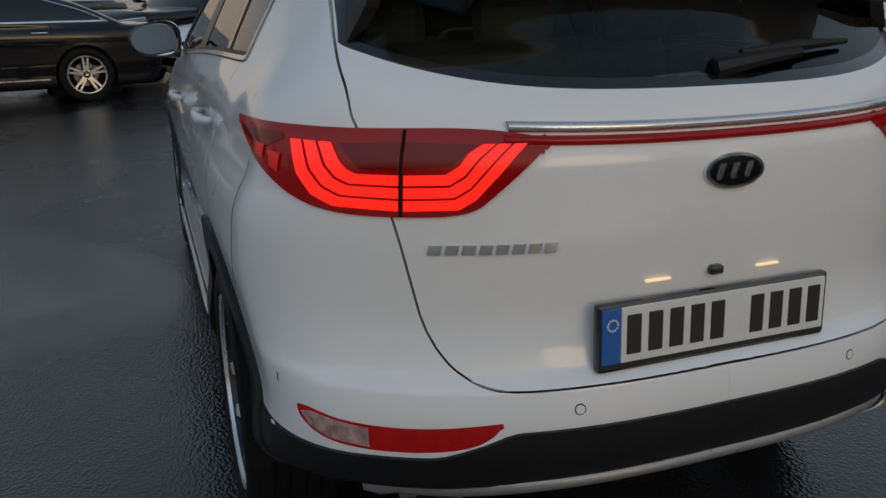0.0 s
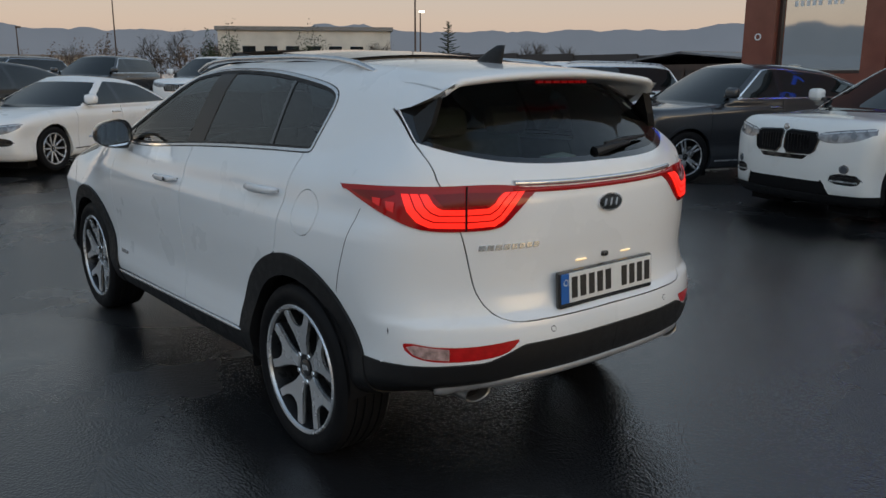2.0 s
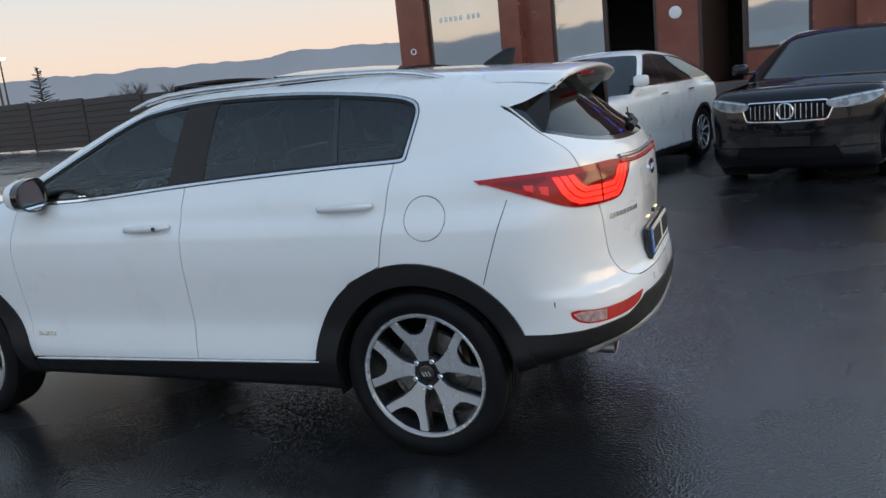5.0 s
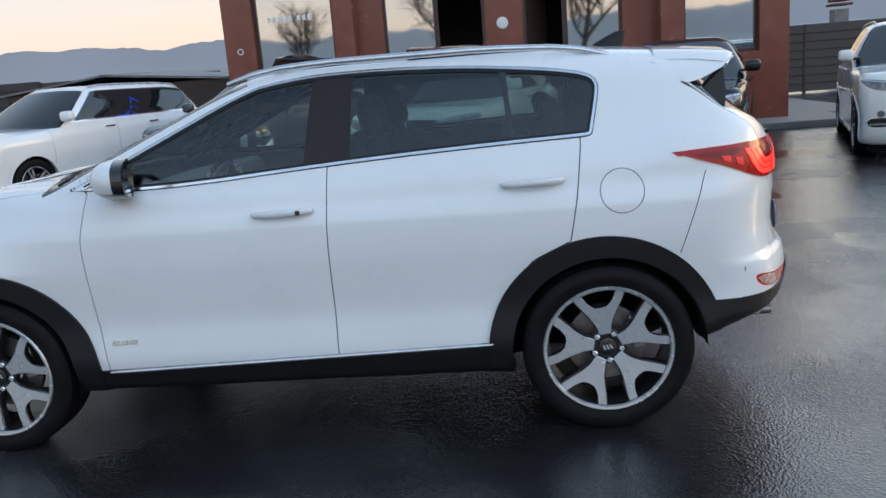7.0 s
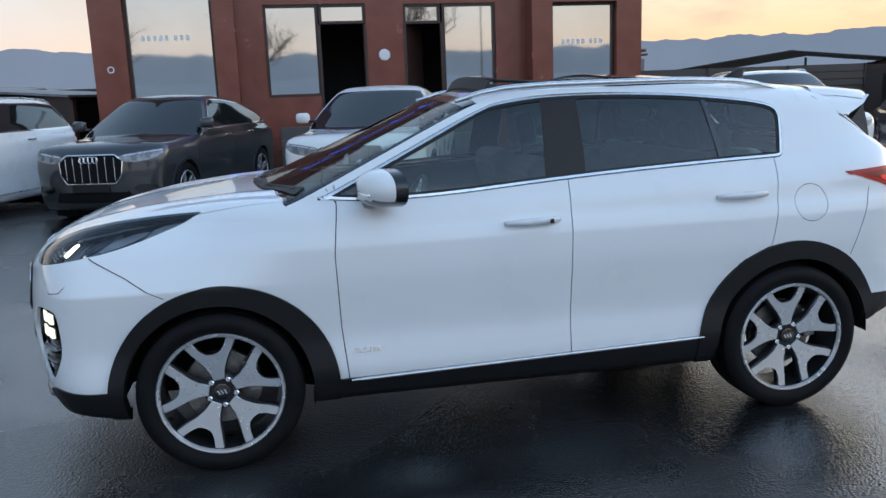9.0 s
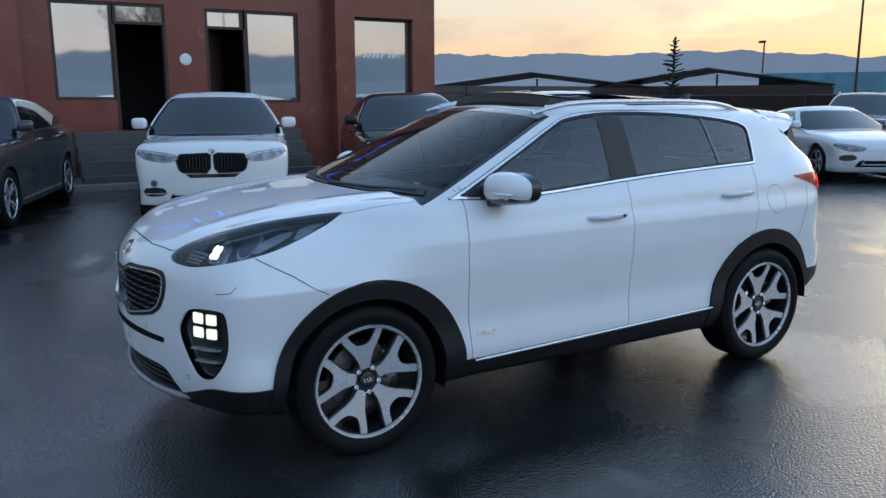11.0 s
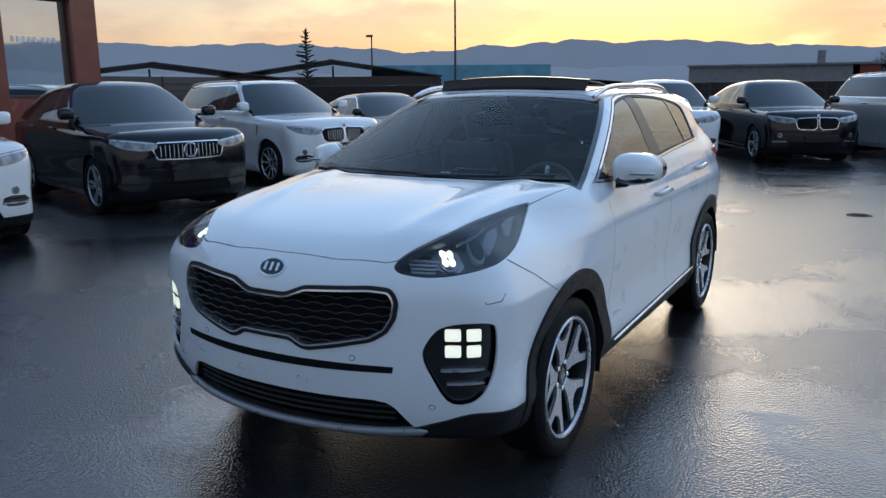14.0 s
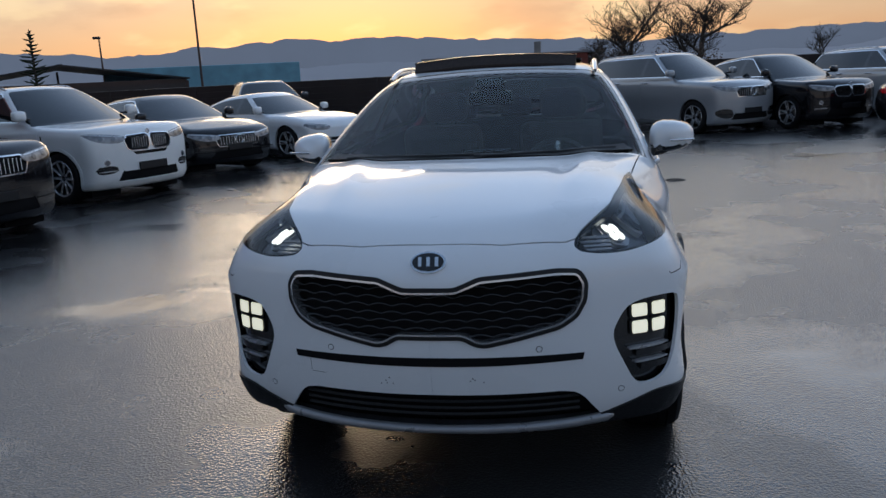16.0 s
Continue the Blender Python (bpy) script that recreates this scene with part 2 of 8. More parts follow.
ASPHALT = wet_asphalt()
WHITE = paint("white_paint", (0.80, 0.81, 0.82))
CLAD = material("black_cladding", (0.009, 0.009, 0.010), 0.5, spec=0.35, noise_scale=25, spread=0.2, rough_spread=0.1, bump=0.15, bump_scale=700)
GLOSS_BLACK = material("gloss_black", (0.008, 0.008, 0.009), 0.12, coat=0.6)
CHROME = material("chrome", (0.78, 0.79, 0.81), 0.10, 0.9, noise_scale=30, spread=0.05, rough_spread=0.04)
SATIN = material("satin_silver", (0.50, 0.51, 0.53), 0.30, 0.6, noise_scale=18, spread=0.08, rough_spread=0.08)
ALLOY = material("machined_alloy", (0.60, 0.61, 0.63), 0.26, 0.65, noise_scale=9, spread=0.04, rough_spread=0.05)
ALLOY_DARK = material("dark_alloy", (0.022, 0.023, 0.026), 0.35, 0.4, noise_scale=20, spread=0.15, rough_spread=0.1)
TYRE = material("tyre_rubber", (0.009, 0.009, 0.010), 0.60, spec=0.12, noise_scale=14, spread=0.3, rough_spread=0.12, bump=0.1, bump_scale=300)
STEEL = material("brake_steel", (0.25, 0.24, 0.23), 0.4, 0.8, noise_scale=30, spread=0.25)
SHELL = material("dark_shell", (0.010, 0.010, 0.011), 0.8, spec=0.08)
PILLAR = material("pillar_film", (0.022, 0.016, 0.013), 0.35, spec=0.3, noise_scale=30, spread=0.1)
LINING = material("cabin_lining", (0.14, 0.14, 0.138), 0.8, noise_scale=12, spread=0.15)
SEAT = material("dark_seat", (0.075, 0.074, 0.076), 0.6, noise_scale=30, spread=0.2, bump=0.1, bump_scale=200)
TINT = glass("tinted_glass", (0.42, 0.52, 0.50), 0.0, 0.0, 1.75)
SCREEN = glass("windscreen_glass", (0.86, 0.94, 0.93), 0.0, 0.0, 1.26)
REAR_TINT = glass("rear_window_glass", (0.52, 0.62, 0.60), 0.0, 0.0, 1.45)
CLEAR = glass("clear_glass", (0.82, 0.90, 0.87), 0.0, 0.0, 1.75)
LAMP_CLEAR = glass("lamp_glass", (0.80, 0.82, 0.84), 0.02)
RED_LENS = material("red_lens", (0.16, 0.001, 0.003), 0.10, coat=0.10, spec=0.3, emit=(1.0, 0.003, 0.006), power=0.07)
FOG_RED = material("red_fog_lens", (0.13, 0.002, 0.003), 0.12, noise_scale=30, spread=0.35, coat=0.2, spec=0.4, emit=(1.0, 0.006, 0.006), power=0.12)
RED_GLOW = material("red_glow", (0.7, 0.01, 0.01), 0.3, emit=(1.0, 0.016, 0.008), power=1.05)
LED = material("led_glow", (0.9, 0.9, 0.85), 0.3, emit=(1.0, 0.93, 0.76), power=2.3)
LED_SOFT = material("led_cube_glow", (0.9, 0.88, 0.8), 0.3, noise_scale=60, spread=0.2, emit=(1.0, 0.89, 0.60), power=0.62)
RED_BROWN = material("red_brown_panel", (0.20, 0.064, 0.044), 0.20, noise_scale=2.5, spread=0.12, rough_spread=0.08, fine=0.06, fine_scale=60)
FRAME_BROWN = material("dark_brown_frame", (0.045, 0.025, 0.020), 0.4, noise_scale=8, spread=0.15)
MIRROR_GLASS = material("mirror_window", (0.66, 0.70, 0.70), 0.03, 1.0, noise_scale=0.7, spread=0.06)
# Near-black colour stands in for the shade inside the showroom.
ROOM_SHADE = material("dark_room", (0.02, 0.018, 0.017), 0.8, noise_scale=3, spread=0.3)
CONCRETE = material("concrete", (0.22, 0.21, 0.20), 0.75, noise_scale=3, spread=0.15, rough_spread=0.1, fine=0.12, fine_scale=90)
STEP_STONE = material("dark_step_stone", (0.085, 0.080, 0.078), 0.6, noise_scale=3, spread=0.2, rough_spread=0.1, fine=0.12, fine_scale=90)
PLASTER = material("pale_plaster", (0.60, 0.57, 0.51), 0.85, noise_scale=0.6, spread=0.12, fine=0.06, fine_scale=20)
FENCE = material("brown_sheet_fence", (0.035, 0.026, 0.024), 0.5, noise_scale=2, spread=0.2, rough_spread=0.1)
# Distance haze is put into this colour, with a faint blue-grey glow.
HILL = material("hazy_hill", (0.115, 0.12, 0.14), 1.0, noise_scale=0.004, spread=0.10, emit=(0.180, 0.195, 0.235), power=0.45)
BARK = material("bark", (0.055, 0.045, 0.038), 0.9, noise_scale=12, spread=0.3)
NEEDLE = material("fir_needles", (0.022, 0.038, 0.020), 0.8, noise_scale=5, spread=0.35)
BUSH = material("dark_shrub", (0.030, 0.045, 0.022), 0.85, noise_scale=3, spread=0.4)
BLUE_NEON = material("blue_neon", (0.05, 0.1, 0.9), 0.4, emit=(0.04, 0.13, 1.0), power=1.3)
BAR_WHITE = material("white_lettering", (0.80, 0.80, 0.80), 0.5)
BAR_BLACK = material("black_lettering", (0.02, 0.02, 0.02), 0.5)
PLATE_WHITE = material("plate_white", (0.72, 0.72, 0.70), 0.35, noise_scale=20, spread=0.04)
PLATE_BLUE = material("plate_blue", (0.02, 0.12, 0.42), 0.35)


CAR_GLASS = material("dark_car_glass", (0.010, 0.013, 0.014), 0.03, spec=0.62)
LAMP_SILVER = material("lamp_silver", (0.22, 0.225, 0.24), 0.18, 0.3, noise_scale=16, spread=0.5, coat=0.3)
SKID = material("silver_skid", (0.28, 0.28, 0.29), 0.32, 0.4, noise_scale=15, spread=0.1, rough_spread=0.08)
BRIGHT_TRIM = material("bright_trim", (0.62, 0.63, 0.65), 0.16, 0.85, noise_scale=20, spread=0.08)
BLACK_PAINT = paint("black_paint", (0.006, 0.006, 0.008), 0.0, 0.14, 0.6)
PEARL_PAINT = paint("pearl_white_paint", (0.76, 0.76, 0.745), 0.0, 0.30)
GREY_PAINT = paint("grey_paint", (0.050, 0.053, 0.060), 0.5, 0.35)
SILVER_PAINT = paint("silver_paint", (0.36, 0.375, 0.395), 0.35, 0.35)


# ---- mesh helpers ----
def thing(name, m, label, category, group=""):
    ob = new(name)
    ob.empty_display_size = 0.2
    ob.matrix_world = m
    return tagged(ob, label, category, group)


def mesh_np(name, V, F, mat, parent=None, normals=None, label="", smooth=True):
    """One mesh object from arrays of vertices and faces."""
    me = bpy.data.meshes.new(name)
    me.from_pydata(np.asarray(V, float).tolist(), [], np.asarray(F).tolist() if not isinstance(F, list) else F)
    me.materials.append(mat)
    me.polygons.foreach_set("use_smooth", [smooth] * len(me.polygons))
    me.update()
    if normals is not None:
        me.normals_split_custom_set_from_vertices(np.asarray(normals, float).tolist())
    ob = new(name, me)
    if parent is not None:
        ob.parent = parent
    return tagged(ob, label)


def part(name, bm, mat, parent=None, label="", smooth=False, angle=35):
    """Links a bmesh as one mesh object under a thing or a part."""
    me = bpy.data.meshes.new(name)
    bmesh.ops.recalc_face_normals(bm, faces=bm.faces[:])
    if smooth:
        for e in bm.edges:
            e.smooth = len(e.link_faces) != 2 or e.calc_face_angle(0) < radians(angle)
        for f in bm.faces:
            f.smooth = True
    bm.to_mesh(me)
    bm.free()
    me.materials.append(mat)
    ob = new(name, me)
    if parent is not None:
        ob.parent = parent
    return tagged(ob, label)


def add_box(bm, c, s, rot=(0, 0, 0), bevel=0.0):
    r = bmesh.ops.create_cube(bm, size=1.0)
    bmesh.ops.transform(bm, matrix=pose(*c, *rot) @ Matrix.Diagonal((*s, 1)), verts=r["verts"])
    if bevel:
        es = list({e for v in r["verts"] for e in v.link_edges})
        bmesh.ops.bevel(bm, geom=es, offset=bevel, segments=2, affect="EDGES", profile=0.5)
    return bm


def box(c, s, rot=(0, 0, 0), bevel=0.0):
    return add_box(bmesh.new(), c, s, rot, bevel)


def tube(points, radius, n=8, cap=True):
    """A round bar along points; radius may be a list."""
    bm = bmesh.new()
    pts = [Vector(p) for p in points]
    rad = radius if isinstance(radius, (list, tuple)) else [radius] * len(pts)
    rings = []
    for i, p in enumerate(pts):
        d = (pts[min(i + 1, len(pts) - 1)] - pts[max(i - 1, 0)]).normalized()
        s = d.cross(Vector((0, 0, 1)) if abs(d.z) < 0.95 else Vector((1, 0, 0))).normalized()
        u = s.cross(d)
        rings.append([bm.verts.new(p + rad[i] * (math.cos(2 * math.pi * k / n) * s + math.sin(2 * math.pi * k / n) * u)) for k in range(n)])
    for a, b in zip(rings, rings[1:]):
        for k in range(n):
            bm.faces.new((a[k], a[(k + 1) % n], b[(k + 1) % n], b[k]))
    if cap:
        bm.faces.new(rings[0]), bm.faces.new(rings[-1][::-1])
    return bm


def lathe(profile, n=64, axis="x"):
    """Turns (along, radius) pairs round an axis."""
    bm = bmesh.new()
    rings = []
    for a, r in profile:
        ring = []
        for k in range(n):
            c, s = math.cos(2 * math.pi * k / n) * r, math.sin(2 * math.pi * k / n) * r
            ring.append(bm.verts.new((a, c, s) if axis == "x" else (c, s, a) if axis == "z" else (c, a, s)))
        rings.append(ring)
    for a, b in zip(rings, rings[1:]):
        for k in range(n):
            bm.faces.new((a[k], a[(k + 1) % n], b[(k + 1) % n], b[k]))
    return bm


def extrude_poly(poly, depth, to3d, bevel=0.0):
    """A flat outline (list of 2D points) given depth; to3d maps (u, v, w) to a place."""
    bm = bmesh.new()
    n = len(poly)
    a = [bm.verts.new(to3d(u, v, 0)) for u, v in poly]
    b = [bm.verts.new(to3d(u, v, depth)) for u, v in poly]
    top = bm.faces.new(b)
    bm.faces.new(a[::-1])
    for i in range(n):
        bm.faces.new((a[i], a[(i + 1) % n], b[(i + 1) % n], b[i]))
    if bevel:
        bmesh.ops.bevel(bm, geom=top.edges[:], offset=bevel, segments=2, affect="EDGES")
    bmesh.ops.triangulate(bm, faces=[f for f in bm.faces if len(f.verts) > 4])
    return bm


# ---- curves and sculpted bodies ----
from mathutils import geometry


class Curve:
    """A smooth line through points."""
    def __init__(self, xs, ys):
        self.x, self.y = np.array(xs, float), np.array(ys, float)
        d = np.diff(self.y) / np.diff(self.x)
        h = np.diff(self.x)
        t = np.empty(len(self.x))
        t[0], t[-1] = d[0], d[-1]
        for i in range(1, len(d)):
            t[i] = 0 if d[i - 1] * d[i] <= 0 else (h[i - 1] + h[i]) * 3 / ((2 * h[i] + h[i - 1]) / d[i - 1] + (h[i] + 2 * h[i - 1]) / d[i])
        self.t = t

    def __call__(self, v):
        v = np.clip(v, self.x[0], self.x[-1])
        i = np.clip(np.searchsorted(self.x, v) - 1, 0, len(self.x) - 2)
        h = self.x[i + 1] - self.x[i]
        s = (v - self.x[i]) / h
        s2, s3 = s * s, s * s * s
        return (2 * s3 - 3 * s2 + 1) * self.y[i] + (s3 - 2 * s2 + s) * h * self.t[i] + (3 * s2 - 2 * s3) * self.y[i + 1] + (s3 - s2) * h * self.t[i + 1]


def smax(a, b, k):
    h = np.maximum(k - np.abs(a - b), 0) / k
    return np.maximum(a, b) + h * h * k * 0.25


def smin(a, b, k):
    return -smax(-a, -b, k)


class Body:
    """A car body as a solid: lower body and cabin, each bounded by side, top and end surfaces."""
    def __init__(self, W, PL, H, hc, ks, fc, rc, zb, F, R, CW, CPL, ws, wc, rg, gc, RZ, rcx, kr, ky, zc, zr0=-9.0, zr=0.0, ridge=0.0, fp=3.0, zbr=0.0, lean=0.0):
        self.zbr, self.lean = zbr, lean
        self.W, self.PL, self.H, self.hc, self.ks, self.fc, self.rc, self.zb, self.F, self.R = W, PL, H, hc, ks, fc, rc, zb, F, R
        self.CW, self.CPL, self.ws, self.wc, self.rg, self.gc, self.RZ, self.rcx, self.kr, self.ky, self.zc, self.zr0, self.zr, self.ridge, self.fp = CW, CPL, ws, wc, rg, gc, RZ, rcx, kr, ky, zc, zr0, zr, ridge, fp

    def parts(self, P):
        x, y, z = np.abs(P[:, 0]), P[:, 1], P[:, 2]
        t = np.clip((y - 0.9) / 0.6, 0, 1)
        side = x - (self.W(z) - self.PL(y) - self.lean * t * t * (3 - 2 * t) * np.clip((z - 0.82) / 0.25, 0, 1))
        crest = 0.0
        if self.ridge:
            crest = self.ridge * np.exp(-((x - (0.56 - 0.14 * (y - 1.0))) / 0.065) ** 2) * np.clip((y - 0.7) / 0.4, 0, 1) * np.clip((2.15 - y) / 0.5, 0, 1)
        top = (z - (self.H(y) - self.hc * x * x + crest)) * 0.96
        front = (y - (self.F(z) - self.fc * x ** self.fp)) * 0.82
        rear = (-y - (self.R(z) - self.rc * x ** 3)) * 0.82
        low = smax(side, top, self.ks)
        low = smax(low, np.maximum(front, rear), 0.10)
        low = smax(low, self.zb + self.zbr * np.clip((-1.50 - y) / 0.30, 0, 1) - z, 0.05)
        cs = (x - (self.CW(z) - self.CPL(y))) * 0.88
        (yb, zb), (yt, zt) = self.ws
        n = math.hypot(zt - zb, yb - yt)
        ws = ((zt - zb) * (y - yb + self.wc * x * x) + (yb - yt) * (z - zb)) / n
        (yb, zb), (yt, zt) = self.rg
        n = math.hypot(zt - zb, yt - yb)
        rg = ((zt - zb) * (yb - y + self.gc * x * x) + (yt - yb) * (z - zb)) / n
        roof = z - (self.RZ(y) - self.rcx * x * x)
        cab = smax(smax(smax(cs, roof, self.kr), ws, 0.05), rg, 0.05)
        rise = np.clip((self.zr0 - y) / 0.35, 0, 1)
        cab = smax(cab, self.zc + self.zr * rise - z, 0.07)
        return dict(side=side, top=top, front=front, rear=rear, low=low, cs=cs, ws=ws, rg=rg, roof=roof, cab=cab)

    def f(self, P):
        d = self.parts(P)
        t = np.clip((P[:, 1] - self.ky) / 0.35, 0, 1)
        k = 0.10 + (0.022 - 0.10) * t * t * (3 - 2 * t)
        return smin(d["low"], d["cab"], k)

    def normals(self, P, e=0.002):
        g = np.empty_like(P)
        for i in range(3):
            d = np.zeros(3)
            d[i] = e
            g[:, i] = self.f(P + d) - self.f(P - d)
        return g / np.maximum(np.linalg.norm(g, axis=1, keepdims=True), 1e-9)

    def grid(self, nu, ne, nt, z0=0.78, ya=-1.4, yb=1.5):
        """Half of the skin (x >= 0), as a net of triangles."""
        rows = [(ya, -90 + 90 * i / ne) for i in range(ne)] + [(ya + (yb - ya) * i / nu, 0.0) for i in range(nu + 1)] + [(yb, 90 * (i + 1) / ne) for i in range(ne)]
        th = np.radians(np.linspace(-89.9, 90, nt))
        O, D = [], []
        for y, a in rows:
            a = math.radians(np.clip(a, -89.9, 89.9))
            O.append(np.column_stack([np.zeros(nt), np.full(nt, y), np.full(nt, z0)]))
            D.append(np.column_stack([np.cos(th) * math.cos(a), np.full(nt, math.sin(a)), np.sin(th) * math.cos(a)]))
        O, D = np.concatenate(O), np.concatenate(D)
        lo, hi = np.zeros(len(O)), np.full(len(O), 1.9)
        for _ in range(22):
            mid = (lo + hi) / 2
            inside = self.f(O + D * mid[:, None]) < 0
            lo, hi = np.where(inside, mid, lo), np.where(inside, hi, mid)
        V = O + D * ((lo + hi) / 2)[:, None]
        V[:, 0] = np.maximum(V[:, 0], 0)
        i, j = np.meshgrid(np.arange(len(rows) - 1), np.arange(nt - 1), indexing="ij")
        a = (i * nt + j).ravel()
        T = np.concatenate([np.column_stack([a, a + nt + 1, a + 1]), np.column_stack([a, a + nt, a + nt + 1])])
        return V, T

    def settle(self, V):
        for _ in range(2):
            V = V - self.normals(V) * self.f(V)[:, None] * 0.9
        return V


def cut(V, T, g):
    """Splits the triangles of a net along g = 0."""
    g = np.where(np.abs(g) < 1e-5, 1e-5, g)
    s = g[T] > 0
    mixed = s.any(1) & ~s.all(1)
    keep, M, sm = T[~mixed], T[mixed], s[mixed]
    if not len(M):
        return V, T
    lone = np.where(sm.sum(1) == 1, sm.argmax(1), (~sm).argmax(1))
    r = np.arange(len(M))
    A, B, C = M[r, lone], M[r, (lone + 1) % 3], M[r, (lone + 2) % 3]
    e1, e2 = np.sort(np.column_stack([A, B]), 1), np.sort(np.column_stack([A, C]), 1)
    E = np.concatenate([e1, e2])
    U, inv = np.unique(E, axis=0, return_inverse=True)
    inv = inv.ravel()
    ga, gb = g[U[:, 0]], g[U[:, 1]]
    t = ga / (ga - gb)
    W = V[U[:, 0]] + (V[U[:, 1]] - V[U[:, 0]]) * t[:, None]
    p, q = inv[:len(M)] + len(V), inv[len(M):] + len(V)
    T2 = np.concatenate([keep, np.column_stack([A, p, q]), np.column_stack([p, B, C]), np.column_stack([p, C, q])])
    return np.concatenate([V, W]), T2


def poly_sd(P, poly):
    """Signed distance of points to a closed outline, negative inside."""
    poly = np.array(poly, float)
    d = np.full(len(P), 1e9)
    inside = np.zeros(len(P), bool)
    for a, b in zip(poly, np.roll(poly, -1, 0)):
        e, w = b - a, P - a
        t = np.clip((w @ e) / max(e @ e, 1e-12), 0, 1)
        d = np.minimum(d, ((w - t[:, None] * e) ** 2).sum(1))
        c = (a[1] > P[:, 1]) != (b[1] > P[:, 1])
        with np.errstate(divide="ignore", invalid="ignore"):
            xi = (b[0] - a[0]) * (P[:, 1] - a[1]) / (b[1] - a[1]) + a[0]
        inside ^= c & (P[:, 0] < xi)
    return np.where(inside, -1, 1) * np.sqrt(d)


def rounded(poly, times=2, hard=()):
    """Softens the corners of an outline, but for the hard ones."""
    P = [(p, i in hard) for i, p in enumerate(poly)]
    for _ in range(times):
        Q = []
        for i, (p, h) in enumerate(P):
            if h:
                Q.append((p, True))
                continue
            a, b = P[i - 1][0], P[(i + 1) % len(P)][0]
            Q.append(((p[0] * 0.75 + a[0] * 0.25, p[1] * 0.75 + a[1] * 0.25), False))
            Q.append(((p[0] * 0.75 + b[0] * 0.25, p[1] * 0.75 + b[1] * 0.25), False))
        P = Q
    return [p for p, _ in P]


def panel(name, V, T, N, mat, parent, side=1, lift=0.0, skirt=0.012, label=""):
    """A piece of the skin as a mesh of its own, lifted along its normals, its edge folded inwards."""
    if not len(T):
        return None
    used, inv = np.unique(T, return_inverse=True)
    T2 = inv.reshape(-1, 3)
    P, n = V[used] + N[used] * lift, N[used].copy()
    if side < 0:
        P, n, T2 = P * (-1, 1, 1), n * (-1, 1, 1), T2[:, ::-1]
    elif side == 0:
        # both halves as one piece, welded on the middle plane
        mid = np.abs(P[:, 0]) < 1e-4
        n[mid, 0] = 0
        idx = np.arange(len(P)) + len(P)
        idx[mid] = np.nonzero(mid)[0]
        Q = P * (-1, 1, 1)
        T2 = np.concatenate([T2, idx[T2][:, ::-1]])
        P, n = np.concatenate([P, Q]), np.concatenate([n, n * (-1, 1, 1)])
        P2, back = np.unique(T2, return_inverse=True)
        P, n, T2 = P[P2], n[P2], back.reshape(-1, 3)
    if skirt:
        E = np.concatenate([T2[:, [0, 1]], T2[:, [1, 2]], T2[:, [2, 0]]])
        key = np.sort(E, 1)
        _, first, cnt = np.unique(key, axis=0, return_index=True, return_counts=True)
        rim = E[first[cnt == 1]]
        vs, ri = np.unique(rim, return_inverse=True)
        ri = ri.reshape(-1, 2)
        top = len(P)
        low = top + len(vs)
        # the fold has its own copy of the rim, so that the face keeps its shading
        out = np.zeros((len(vs), 3))
        P, n = np.concatenate([P, P[vs], P[vs] - n[vs] * skirt]), np.concatenate([n, np.zeros((len(vs) * 2, 3))])
        d = P[top + ri[:, 1]] - P[top + ri[:, 0]]
        o = np.cross(d, n[vs[ri[:, 0]]])
        for k in range(2):
            np.add.at(out, ri[:, k], o)
        out /= np.maximum(np.linalg.norm(out, axis=1, keepdims=True), 1e-9)
        n[top:low], n[low:] = out, out
        S = np.concatenate([np.column_stack([ri[:, 0] + top, ri[:, 0] + low, ri[:, 1] + low]), np.column_stack([ri[:, 0] + top, ri[:, 1] + low, ri[:, 1] + top])])
        T2 = np.concatenate([T2, S])
    return mesh_np(name, P, T2, mat, parent, n, label)


def drape(B, poly, view, res=0.012):
    """Lays a flat outline on a body, along the line of sight of a view; returns vertices, triangles, normals."""
    poly = [Vector(p) for p in poly]
    rim = []
    for a, b in zip(poly, poly[1:] + poly[:1]):
        n = max(1, int((b - a).length / res))
        rim += [a + (b - a) * (i / n) for i in range(n)]
    xs, ys = [p.x for p in rim], [p.y for p in rim]
    g = [(x, y) for x in np.arange(min(xs) + res / 2, max(xs), res) for y in np.arange(min(ys) + res / 2, max(ys), res)]
    if g:
        g = np.array(g)
        g = g[poly_sd(g, rim) < -res * 0.35]
    pts = rim + [Vector(p) for p in g]
    out = geometry.delaunay_2d_cdt(pts, [], [list(range(len(rim)))], 1, 1e-6)
    U = np.array([tuple(p) for p in out[0]])
    T = np.array([f for f in out[2] if len(f) == 3])
    u, v, o = U[:, 0], U[:, 1], np.ones(len(U))
    k = 2.6
    r = math.sqrt(0.5)
    O, D = {"front": (np.column_stack([u, o * 3.2, v]), (0, -1, 0)), "rear": (np.column_stack([u, -o * 3.2, v]), (0, 1, 0)), "side": (np.column_stack([o * 1.6, u, v]), (-1, 0, 0)),
            "top": (np.column_stack([u, v, o * 2.4]), (0, 0, -1)), "diag_f": (np.column_stack([u / 2 + k, -u / 2 + k, v]), (-r, -r, 0)), "diag_r": (np.column_stack([-u / 2 + k, -u / 2 - k, v]), (-r, r, 0))}[view]
    D = np.array(D, float)
    P = O.copy()
    for _ in range(60):
        P = P + D * (np.clip(B.f(P), -0.05, 0.5) * 0.75)[:, None]
    N = B.normals(P)
    fn = np.cross(P[T[:, 1]] - P[T[:, 0]], P[T[:, 2]] - P[T[:, 0]])
    if (fn * N[T[:, 0]]).sum() < 0:
        T = T[:, ::-1]
    return P, T, N


